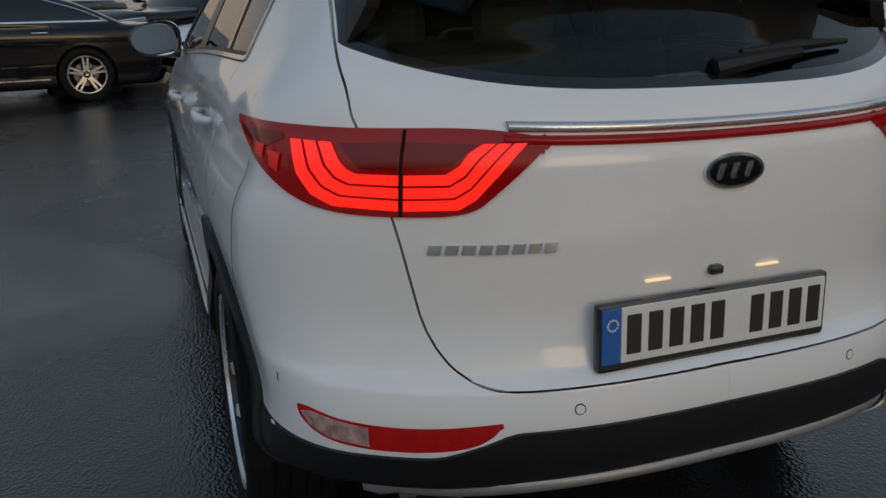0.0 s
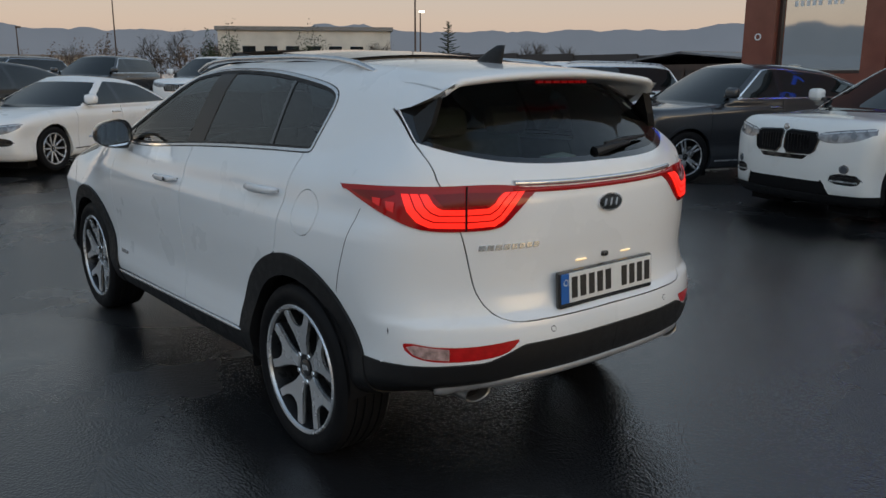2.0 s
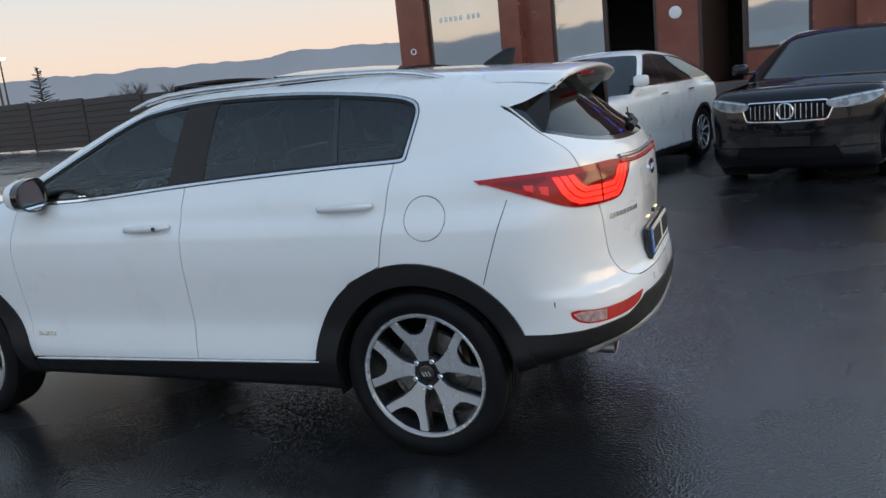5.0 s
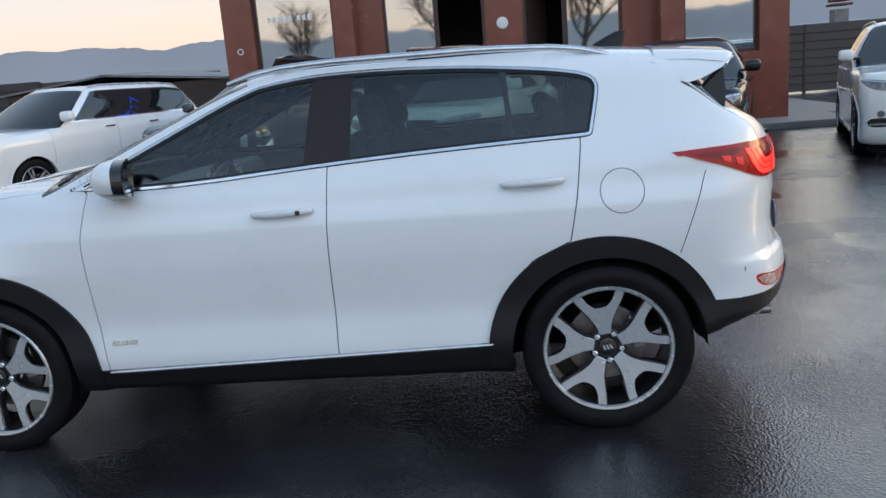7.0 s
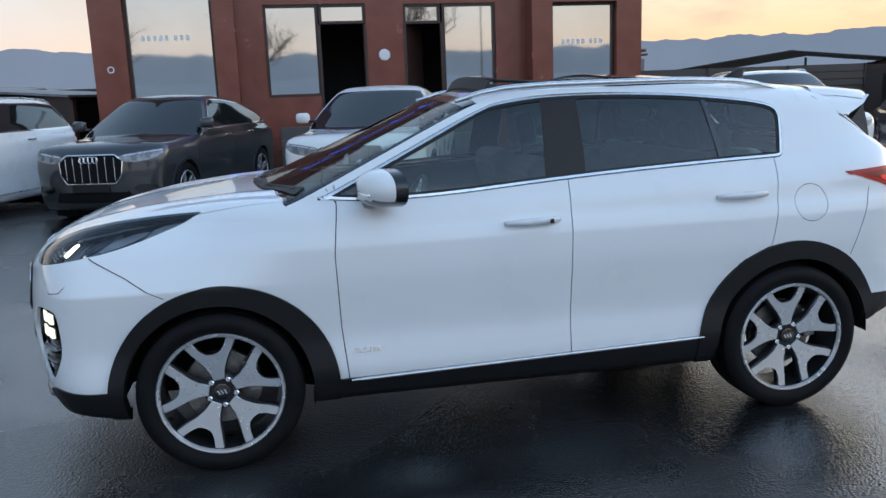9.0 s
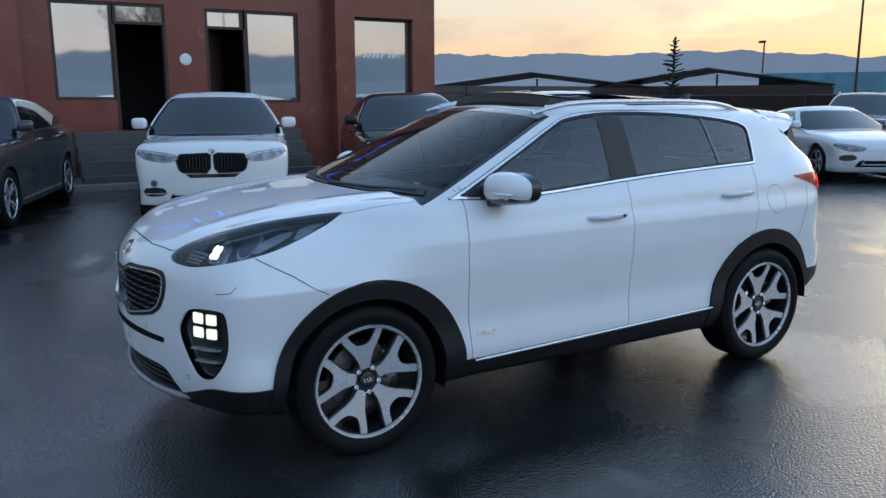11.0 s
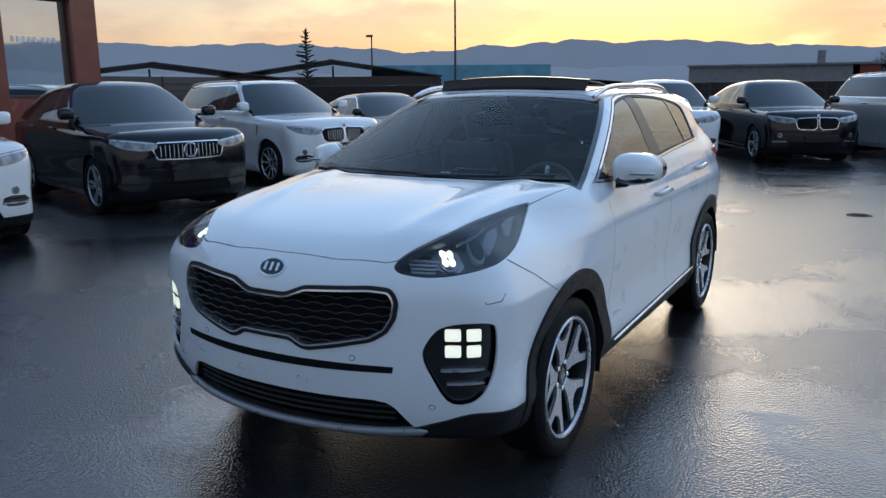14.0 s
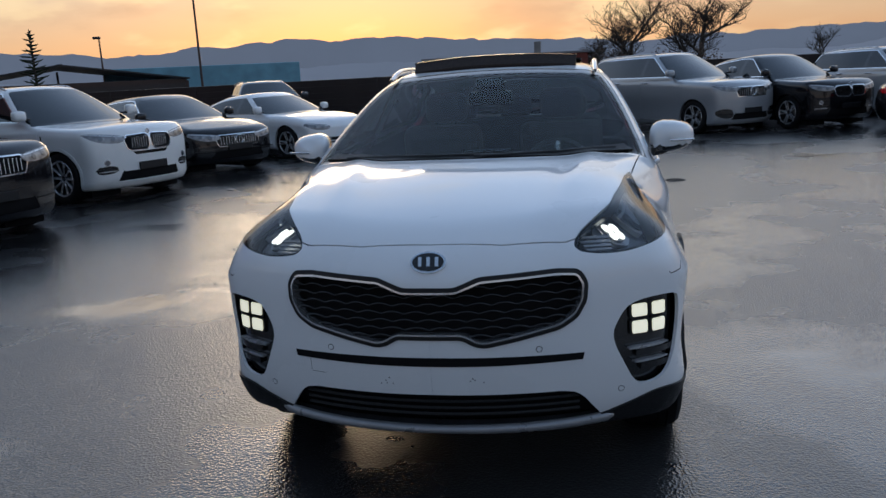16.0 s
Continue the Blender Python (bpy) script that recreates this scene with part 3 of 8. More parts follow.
# ---- ground ----
def ground_z(x, y):
    """The lot is level and rises gently towards the far rows at +y."""
    t = max(0.0, y - 4.0)
    return 0.023 * t * t / (t + 4.0) if t < 60 else 0.023 * 3600 / 64


def build_ground():
    bm = bmesh.new()
    xs = sorted({*[i * 2.0 for i in range(-20, 21)], *[s * d for d in (60, 90, 150, 400, 1200, 4000) for s in (1, -1)]})
    ys = sorted({*[i * 2.0 for i in range(-20, 33)], *[-60, -90, -150, -400, -1200, -4000, 90, 150, 400, 1200, 4000]})
    vs = [[bm.verts.new((x, y, ground_z(x, y))) for x in xs] for y in ys]
    for a, b in zip(vs, vs[1:]):
        for i in range(len(xs) - 1):
            bm.faces.new((a[i], a[i + 1], b[i + 1], b[i]))
    ob = part("ground", bm, ASPHALT, smooth=True)
    tagged(ob, "dark wet asphalt of a car lot with damp patches", "ground", kind="structure")


build_ground()


# ---- wheels ----
WHEELS = {}


def wheel_parts(style, R, w, rim):
    """The meshes of one wheel, its outer face towards +x; built once for each style and size."""
    key = (style, R, w, rim)
    if key in WHEELS:
        return WHEELS[key]
    hw = w / 2
    made = []

    def keep(name, bm, mat, smooth=True, angle=30):
        ob = part(name, bm, mat, smooth=smooth, angle=angle)
        made.append((name, ob.data))
        bpy.data.objects.remove(ob)
    # tyre with four grooves round the tread
    prof = [(-hw * 0.86, rim), (-hw * 0.98, rim + 0.03), (-hw * 1.0, (R + rim) / 2), (-hw * 0.93, R - 0.018), (-hw * 0.80, R - 0.004)]
    for g in (-0.48, -0.17, 0.17, 0.48):
        prof += [(hw * (g - 0.045), R), (hw * (g - 0.04), R - 0.007), (hw * (g + 0.04), R - 0.007), (hw * (g + 0.045), R)]
    prof += [(hw * 0.80, R - 0.004), (hw * 0.93, R - 0.018), (hw * 1.0, (R + rim) / 2), (hw * 0.98, rim + 0.03), (hw * 0.93, rim + 0.012), (hw * 0.86, rim)]
    nl = 72 if style == "fork" else 36
    keep("tyre", lathe(prof, nl), TYRE)
    face = hw * 0.80
    keep("rim_barrel", lathe([(-hw * 0.86, rim), (-hw * 0.8, rim - 0.015), (hw * 0.1, rim - 0.03), (face - 0.02, rim - 0.022), (face + 0.004, rim - 0.016), (face + 0.012, rim - 0.006), (hw * 0.88, rim + 0.004)], nl), ALLOY_DARK)
    keep("rim_lip", lathe([(face + 0.004, rim - 0.017), (face + 0.014, rim - 0.012), (face + 0.016, rim - 0.003), (hw * 0.87, rim + 0.003)], nl), ALLOY if style != "black" else ALLOY_DARK)
    front, dark = bmesh.new(), bmesh.new()

    def spoke(bm, outline, ang, x0, d, grow=0.0):
        c, s = math.cos(ang), math.sin(ang)
        cu = sum(u for u, v in outline) / len(outline)
        ol = [(u, v + grow * (1 if v > 0 else -1 if v < 0 else 0)) for u, v in outline]
        dish = lambda u: -0.028 * (1 - min(1, u / rim)) - 0.0
        a = [bm.verts.new((x0 + dish(u), u * c - v * s, u * s + v * c)) for u, v in ol]
        b = [bm.verts.new((x0 + d + dish(u), u * c - v * s, u * s + v * c)) for u, v in ol]
        n = len(ol)
        f = bm.faces.new(b)
        for i in range(n):
            bm.faces.new((a[i], a[(i + 1) % n], b[(i + 1) % n], b[i]))
        bmesh.ops.bevel(bm, geom=f.edges[:], offset=0.003, segments=1, affect="EDGES")
    k = rim / 0.245
    if style == "fork":
        half = [(0.050, 0.022), (0.092, 0.027), (0.128, 0.044), (0.172, 0.076), (0.221, 0.106), (0.236, 0.074), (0.190, 0.050), (0.170, 0.036), (0.160, 0.022), (0.157, 0.0)]
        count = 5
    elif style == "multi":
        half = [(0.040, 0.012), (0.23, 0.016), (0.236, 0.011), (0.236, 0.0)]
        count = 10
    else:
        half = [(0.045, 0.030), (0.12, 0.036), (0.232, 0.046), (0.238, 0.020), (0.11, 0.008), (0.10, 0.0)]
        count = 5
    ol = [(u * k, v * k) for u, v in half]
    ol = ol + [(u, -v) for u, v in reversed(ol[:-1])] if half[-1][1] == 0 else ol
    for i in range(count):
        a = 2 * math.pi * i / count + math.pi / 2
        spoke(front, ol, a, face - 0.012, 0.014)
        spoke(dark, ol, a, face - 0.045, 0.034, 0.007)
    bmesh.ops.triangulate(front, faces=[f for f in front.faces if len(f.verts) > 4])
    bmesh.ops.triangulate(dark, faces=[f for f in dark.faces if len(f.verts) > 4])
    keep("spoke_star", front, ALLOY if style != "black" else ALLOY_DARK, False)
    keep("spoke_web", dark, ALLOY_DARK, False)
    x0 = face - 0.028
    keep("hub", lathe([(x0 - 0.03, 0.072 * k), (x0 - 0.004, 0.070 * k), (x0, 0.062 * k), (x0 - 0.002, 0.034 * k)], 40), ALLOY_DARK)
    keep("hub_cap", lathe([(x0 - 0.004, 0.034 * k), (x0 + 0.006, 0.033 * k), (x0 + 0.009, 0.026 * k), (x0 + 0.009, 0.0005)], 32), GLOSS_BLACK)
    badge = bmesh.new()
    for j in (-1, 0, 1):
        add_box(badge, (x0 + 0.010, j * 0.013 * k, 0), (0.002, 0.006 * k, 0.02 * k), (20, 0, 0))
    keep("hub_badge", badge, CHROME, False)
    for i in range(5):
        a = 2 * math.pi * (i + 0.5) / 5 + math.pi / 2
        bolt = lathe([(x0 - 0.006, 0.0125), (x0 + 0.008, 0.0125), (x0 + 0.011, 0.009), (x0 + 0.011, 0.0005)], 6)
        bmesh.ops.translate(bolt, verts=bolt.verts, vec=(0, 0.055 * k * math.cos(a), 0.055 * k * math.sin(a)))
        keep("wheel_bolt", bolt, CHROME, False)
    keep("brake_disc", lathe([(-0.02, 0.06), (0.0, 0.07), (0.002, 0.150 * k), (-0.02, 0.152 * k)], 48), STEEL)
    cal = bmesh.new()
    add_box(cal, (0.01, 0.125 * k, 0.03), (0.07, 0.06, 0.15), (0, 0, 0), 0.01)
    keep("brake_caliper", cal, STEEL, False)
    WHEELS[key] = made
    return made


def add_wheel(car, x, y, R, style, w=0.235, rim=0.245, spin=0.0, steer=0.0):
    """A wheel whose outer face lies at x; on the left it is turned about."""
    wh = new("wheel")
    wh.empty_display_size = 0.1
    wh.parent = car
    side = 1 if x > 0 else -1
    wh.matrix_basis = pose(x - side * w / 2, y, R, 0, 0, (0 if side > 0 else 180) + steer) @ pose(0, 0, 0, spin, 0, 0)
    for name, me in wheel_parts(style, R, w, rim):
        ob = new(name, me)
        ob.parent = wh
    return wh


# ---- the white crossover ----
HERO = Body(
    W=Curve([0.18, 0.30, 0.42, 0.48, 0.56, 0.70, 0.84, 0.94, 0.985, 1.03, 1.10, 1.17, 1.26], [0.800, 0.872, 0.905, 0.899, 0.891, 0.903, 0.915, 0.912, 0.901, 0.882, 0.866, 0.845, 0.81]),
    PL=Curve([-2.3, -1.8, -1.3, 0.0, 1.3, 1.8, 2.3], [0.10, 0.032, 0.005, 0.0, 0.002, 0.018, 0.06]),
    H=Curve([-2.3, -2.0, -1.4, 0.3, 0.9, 1.15, 1.5, 1.85, 2.05, 2.2, 2.35], [1.16, 1.22, 1.245, 1.19, 1.17, 1.165, 1.135, 1.075, 1.02, 0.955, 0.86]),
    hc=0.032, ks=0.13, fc=0.36, rc=0.44, zb=0.262,
    F=Curve([0.20, 0.26, 0.31, 0.45, 0.60, 0.75, 0.86, 0.94, 1.02, 1.15], [1.85, 2.05, 2.19, 2.235, 2.245, 2.24, 2.225, 2.19, 2.13, 2.00]),
    R=Curve([0.20, 0.30, 0.36, 0.42, 0.47, 0.60, 0.665, 0.70, 0.80, 0.88, 0.95, 1.08, 1.18, 1.30], [1.60, 1.80, 1.95, 2.10, 2.19, 2.215, 2.205, 2.175, 2.154, 2.158, 2.162, 2.155, 2.115, 2.04]),
    CW=Curve([0.70, 1.05, 1.15, 1.25, 1.40, 1.52, 1.62, 1.75], [0.90, 0.858, 0.832, 0.786, 0.708, 0.638, 0.565, 0.46]),
    CPL=Curve([-2.2, -1.9, -1.5, -0.9, 0.3, 1.0, 1.4], [0.17, 0.085, 0.025, 0.0, 0.0, 0.02, 0.05]),
    ws=((1.19, 1.15), (0.18, 1.575)), wc=0.35, rg=((-2.09, 1.20), (-1.76, 1.53)), gc=0.30,
    RZ=Curve([-2.2, -1.8, -1.3, -0.8, -0.3, 0.15, 0.6], [1.475, 1.54, 1.585, 1.608, 1.608, 1.585, 1.53]), rcx=0.10, kr=0.11, ky=-1.75, zc=1.10, zr0=-1.55, zr=0.10, ridge=0.011, fp=2.0, zbr=0.11, lean=0.125)

DOOR_F = [(0.815, 1.40), (0.80, 1.12), (0.822, 0.92), (0.812, 0.60), (0.785, 0.30), (-0.215, 0.30), (-0.222, 0.86), (-0.235, 1.19), (-0.25, 1.40)]
DOOR_R = [(-0.25, 1.40), (-0.235, 1.19), (-0.222, 0.86), (-0.215, 0.30), (-0.78, 0.30), (-0.86, 0.42), (-0.93, 0.62), (-1.05, 0.75), (-1.20, 0.82), (-1.235, 1.0), (-1.262, 1.20), (-1.262, 1.40)]
DLO = rounded([(0.925, 1.150), (0.62, 1.315), (0.30, 1.468), (-0.05, 1.540), (-0.36, 1.553), (-0.75, 1.540), (-1.05, 1.512), (-1.29, 1.478), (-1.362, 1.435), (-1.340, 1.33), (-1.318, 1.245), (-1.312, 1.218), (-1.25, 1.214), (-0.98, 1.208), (-0.33, 1.180), (0.54, 1.118)], 2, hard=(0,))
GRILLE = [(0.0, 0.835), (0.09, 0.835), (0.175, 0.868), (0.43, 0.882), (0.505, 0.876), (0.53, 0.835), (0.525, 0.775), (0.495, 0.722), (0.44, 0.688), (0.30, 0.657), (0.19, 0.636), (0.155, 0.642), (0.115, 0.667), (0.0, 0.667)]
HEADLAMP = rounded([(-1.612, 0.945), (-1.54, 0.988), (-1.39, 1.030), (-1.27, 1.056), (-1.136, 1.078), (-1.0, 1.092), (-0.85, 1.104), (-0.66, 1.112), (-0.70, 1.078), (-0.77, 1.040), (-0.90, 0.984), (-1.04, 0.958), (-1.25, 0.932), (-1.40, 0.918), (-1.55, 0.924)], 2, hard=(7,))
POD = rounded([(-1.500, 0.635), (-1.455, 0.705), (-1.385, 0.755), (-1.145, 0.764), (-1.105, 0.735), (-1.105, 0.58), (-1.18, 0.48), (-1.26, 0.443), (-1.36, 0.443), (-1.43, 0.53)], 2)
TAIL = rounded([(0.765, 1.134), (1.0, 1.146), (1.36, 1.150), (1.60, 1.150), (1.76, 1.128), (1.70, 1.080), (1.64, 1.035), (1.585, 0.999), (1.40, 0.996), (1.27, 0.999), (1.16, 1.014), (1.05, 1.046), (0.90, 1.092)], 2, hard=(0, 4))
REARFOG = rounded([(1.10, 0.622), (1.30, 0.600), (1.50, 0.598), (1.70, 0.612), (1.66, 0.570), (1.56, 0.548), (1.34, 0.542), (1.16, 0.560)], 2, hard=(3,))
TAILGATE = [(0.0, 0.668), (0.42, 0.668), (0.475, 0.671), (0.515, 0.682), (0.548, 0.705), (0.570, 0.735), (0.588, 0.772), (0.60, 0.81), (0.64, 0.98), (0.680, 1.13), (0.694, 1.17), (0.694, 1.25), (0.680, 1.315), (0.662, 1.395), (0.605, 1.48), (0.548, 1.535), (0.50, 1.60), (0.0, 1.60)]
HOOD = [(0.0, 2.130), (0.25, 2.122), (0.46, 2.082), (0.54, 2.035), (0.63, 1.90), (0.67, 1.70), (0.702, 1.45), (0.737, 1.22), (0.770, 1.0), (0.80, 0.8), (0.80, 0.7), (0.0, 0.7)]


def hero_car():
    car = thing("car", Matrix.Identity(4), "white compact crossover with black cladding and lit lamps on wet asphalt", "car")
    B = HERO
    V, T = B.grid(200, 62, 170)
    xyz = lambda P: (P[:, 0], P[:, 1], P[:, 2])
    G = {}
    big = lambda c, v: np.where(c, v, 0.3)

    def lower_edge(P):
        x, y, z = xyz(P)
        zf = Curve([0.0, 0.55, 0.66, 0.80, 0.90], [0.345, 0.345, 0.375, 0.415, 0.400])(x)
        zr = Curve([0.0, 0.44, 0.52, 0.60, 0.90], [0.592, 0.590, 0.560, 0.535, 0.530])(x)
        return z - np.where(y > 1.3, zf, np.where(y < -1.3, zr, 0.389 - 0.0242 * y))
    G["open_f"] = lambda P: big(P[:, 0] > 0.5, np.hypot(P[:, 1] - 1.335, P[:, 2] - 0.352) - 0.392)
    G["open_r"] = lambda P: big(P[:, 0] > 0.5, np.hypot(P[:, 1] + 1.335, P[:, 2] - 0.352) - 0.392)
    G["clad_f"] = lambda P: big(P[:, 0] > 0.5, np.hypot((P[:, 1] - 1.31) / 1.0, P[:, 2] - 0.345) - 0.480)
    G["clad_r"] = lambda P: big(P[:, 0] > 0.5, np.hypot((P[:, 1] + 1.325) / 1.0, P[:, 2] - 0.352) - 0.480)
    G["edge"] = lower_edge
    side = lambda P, poly: big(P[:, 0] > 0.5, poly_sd(P[:, 1:], poly))
    G["door_f"] = lambda P: side(P, DOOR_F)
    G["door_r"] = lambda P: side(P, DOOR_R)

    def dlo_region(P):
        d = B.parts(P)
        return np.maximum(side(P, DLO), np.where(P[:, 1] > -0.2, d["ws"] - d["cs"] + 0.030, -1.0))
    G["dlo"] = dlo_region
    G["hood"] = lambda P: big((P[:, 2] > 0.8) & (P[:, 1] > 0.6), poly_sd(P[:, :2], HOOD + [(-0.5, 0.7), (-0.5, 2.15)]))

    def ws_region(P):
        d = B.parts(P)
        return np.maximum(np.maximum(d["roof"], d["cs"]) - d["ws"] + 0.008, np.maximum(1.10 - P[:, 2], (d["cab"] - 0.010) * 8))
    G["ws"] = lambda P: big(P[:, 1] > 0, ws_region(P))

    gate_edge = Curve([1.17, 1.25, 1.315, 1.395, 1.48, 1.535], [0.694, 0.694, 0.680, 0.662, 0.605, 0.548])
    glass_top = Curve([0.0, 0.30, 0.45, 0.56, 0.66, 0.72], [1.545, 1.525, 1.480, 1.440, 1.398, 1.360])

    def rg_region(P):
        x, z = P[:, 0], P[:, 2]
        return np.maximum(np.maximum(x - gate_edge(z) + 0.006, z - glass_top(x)), (1.205 + 0.02 * x ** 2 + 0.33 * x ** 4) - z)
    blade_line = lambda P: (P[:, 0] - 0.685 + 0.95 * (P[:, 2] - 1.30)) * 0.7
    G["rg"] = lambda P: big(P[:, 1] < -1.4, rg_region(P))
    fr = lambda P, poly: big(P[:, 1] > 1.6, poly_sd(P[:, [0, 2]], poly))
    G["grille"] = lambda P: fr(P, GRILLE + [(-0.3, 0.655), (-0.3, 0.835)])
    G["intake"] = lambda P: fr(P, [(-0.3, 0.325), (0.44, 0.327), (0.585, 0.330), (0.515, 0.430), (0.485, 0.448), (0.44, 0.456), (-0.3, 0.462)])
    diag_f = lambda P, poly: big((P[:, 1] > 1.2) & (P[:, 0] > 0.3), poly_sd(np.column_stack([P[:, 0] - P[:, 1], P[:, 2]]), poly))
    G["lamp"] = lambda P: diag_f(P, HEADLAMP)
    G["pod"] = lambda P: diag_f(P, POD)
    diag_r = lambda P, poly: big((P[:, 1] < -1.4) & (P[:, 0] > 0.2), poly_sd(np.column_stack([-P[:, 1] - P[:, 0], P[:, 2]]), poly))
    G["tail"] = lambda P: diag_r(P, TAIL)
    G["fog"] = lambda P: diag_r(P, REARFOG)
    G["gate"] = lambda P: big(P[:, 1] < -1.5, poly_sd(P[:, [0, 2]], TAILGATE + [(-0.5, 1.60), (-0.5, 0.668)]))
    G["skid_r"] = lambda P: big(P[:, 1] < -1.9, poly_sd(P[:, [0, 2]], [(-0.3, 0.442), (0.46, 0.438), (0.56, 0.412), (0.64, 0.405), (0.665, 0.415), (0.60, 0.470), (0.48, 0.484), (-0.3, 0.488)]))
    G["roof_glass"] = lambda P: big(P[:, 2] > 1.45, poly_sd(P[:, :2], rounded([(-0.4, 0.16), (0.50, 0.12), (0.53, -0.2), (0.53, -1.10), (0.45, -1.16), (-0.4, -1.17)], 1)))
    G["fuel"] = lambda P: big(P[:, 0] > 0.5, np.hypot(P[:, 1] + 1.41, (P[:, 2] - 1.005)) - 0.086)
    gap = 0.0022
    for key, levels in (("open_f", (0,)), ("open_r", (0,)), ("clad_f", (0,)), ("clad_r", (0,)), ("edge", (0,)), ("door_f", (-gap, gap)), ("door_r", (-gap, gap)), ("dlo", (0, -0.004, -0.015, -0.026)),
                        ("hood", (-gap, gap)), ("ws", (0, -0.022)), ("rg", (0, -0.02)), ("grille", (0,)), ("intake", (0,)), ("lamp", (0,)), ("pod", (0,)), ("tail", (0,)),
                        ("fog", (0,)), ("gate", (-gap, gap)), ("skid_r", (0,)), ("roof_glass", (0,)), ("fuel", (-0.0016, 0.0016))):
        for lv in levels:
            V, T = cut(V, T, G[key](V) - lv)
    # pillars inside the side glass
    pil = {"b1": lambda P: P[:, 1] + 0.135 + 0.10 * (P[:, 2] - 1.2), "b2": lambda P: P[:, 1] + 0.325 + 0.05 * (P[:, 2] - 1.2), "b3": lambda P: P[:, 1] + 0.985 - 0.10 * (P[:, 2] - 1.2), "b4": lambda P: P[:, 1] + 1.008 - 0.10 * (P[:, 2] - 1.2), "sail": lambda P: P[:, 1] - 0.66 + 0.25 * (P[:, 2] - 1.2)}
    for g in pil.values():
        V, T = cut(V, T, big(V[:, 0] > 0.5, g(V)))
    V, T = cut(V, T, big((V[:, 1] < -1.5) & (V[:, 2] > 1.15), blade_line(V)))
    V = B.settle(V)
    V[:, 0] = np.maximum(V[:, 0], 0)
    N = B.normals(V)
    C = V[T].mean(1)
    area = np.linalg.norm(np.cross(V[T[:, 1]] - V[T[:, 0]], V[T[:, 2]] - V[T[:, 0]]), axis=1)
    T, C = T[area > 1e-12], C[area > 1e-12]
    v = {k: g(C) for k, g in G.items()}
    free = (v["open_f"] > 0) & (v["open_r"] > 0) & (C[:, 2] > 0.266)
    reg = {}

    def take(name, mask):
        nonlocal free
        m = mask & free
        reg[name] = T[m]
        free = free & ~m
    take("tail", v["tail"] < 0)
    take("lamp", v["lamp"] < 0)
    take("pod", v["pod"] < 0)
    take("fog", v["fog"] < 0)
    take("grille", v["grille"] < 0)
    take("intake", v["intake"] < 0)
    take("skid_r", v["skid_r"] < 0)
    arch = (v["clad_f"] < 0) | (v["clad_r"] < 0)
    low = v["edge"] < 0
    take("arch_front", (v["clad_f"] < 0))
    take("arch_rear", (v["clad_r"] < 0))
    take("sill", low & (np.abs(C[:, 1]) < 1.3))
    take("low_front", low & (C[:, 1] > 0))
    take("low_rear", low & (C[:, 1] < 0))
    take("chrome", (v["dlo"] < -0.004) & (v["dlo"] >= -0.015))
    take("seal", (v["dlo"] < 0) & (v["dlo"] >= -0.026))
    ins = v["dlo"] < -0.026
    b = {k: g(C) for k, g in pil.items()}
    take("sail", ins & (b["sail"] > 0))
    take("bpillar", ins & (b["b1"] < 0) & (b["b2"] > 0))
    take("divider", ins & (b["b3"] < 0) & (b["b4"] > 0))
    take("win_f", ins & (b["b1"] > 0))
    take("win_r", ins & (b["b2"] < 0) & (b["b3"] > 0))
    take("win_q", ins)
    take("ws", v["ws"] < -0.022)
    take("ws_band", v["ws"] < 0)
    take("rg", (v["rg"] < -0.02) & (blade_line(C) < 0))
    take("rg_band", v["rg"] < 0)
    take("roof_glass", v["roof_glass"] < 0)
    take("gapless", (np.abs(v["door_f"]) < gap) & (C[:, 2] < 1.2) | (np.abs(v["door_r"]) < gap) & (C[:, 2] < 1.24) | (np.abs(v["hood"]) < gap) & (C[:, 1] > 0.95) | (np.abs(v["gate"]) < gap) & (C[:, 2] < 1.40) | (np.abs(v["fuel"]) < 0.0016))
    take("fuel", v["fuel"] < 0)
    take("hood", (v["hood"] < 0) & (C[:, 1] > 0.95) & (v["ws"] > 0))
    below = C[:, 2] < 1.26
    take("door_f", (v["door_f"] < 0) & below)
    take("door_r", (v["door_r"] < 0) & below)
    take("gate", (v["gate"] < 0) & (C[:, 2] < 1.235))
    take("bumper_f", (C[:, 1] > 1.2) & (C[:, 2] < 1.0) & ((C[:, 0] < 0.62) | (C[:, 1] > 1.72)))
    take("bumper_r", (C[:, 1] < -1.75) & (C[:, 2] < 0.98))
    take("shell", free)
    for s, word in ((1, "right"), (-1, "left")):
        P = lambda name, key, mat, lift=0.0, skirt=0.012, label="", parent=car: panel(name, V, reg[key], N, mat, parent, s, lift, skirt, label)
        front_door = P("front_door", "door_f", WHITE)
        rear_door = P("rear_door", "door_r", WHITE)
        P("window_pane", "win_f", CLEAR, -0.004, 0, "lightly tinted glass", front_door)
        P("window_pane", "win_r", TINT, -0.004, 0, "dark tinted glass", rear_door)
        P("quarter_glass", "win_q", TINT, -0.004, 0, "dark tinted glass", rear_door)
        P("window_trim", "chrome", BRIGHT_TRIM, 0.004, 0.008, "chrome surround")
        P("window_seal", "seal", CLAD, -0.001, 0.01, "black rubber seal")
        P("b_pillar", "bpillar", PILLAR, -0.002, 0.01, "black pillar trim")
        P("pane_divider", "divider", GLOSS_BLACK, 0.0, 0.01, "black divider")
        P("mirror_sail", "sail", GLOSS_BLACK, -0.002, 0.01, "black mirror base")
        P("arch_trim", "arch_front", CLAD, 0.013, 0.05, "black plastic")
        P("arch_trim", "arch_rear", CLAD, 0.013, 0.05, "black plastic")
        P("sill_trim", "sill", CLAD, 0.008, 0.03, "black plastic")
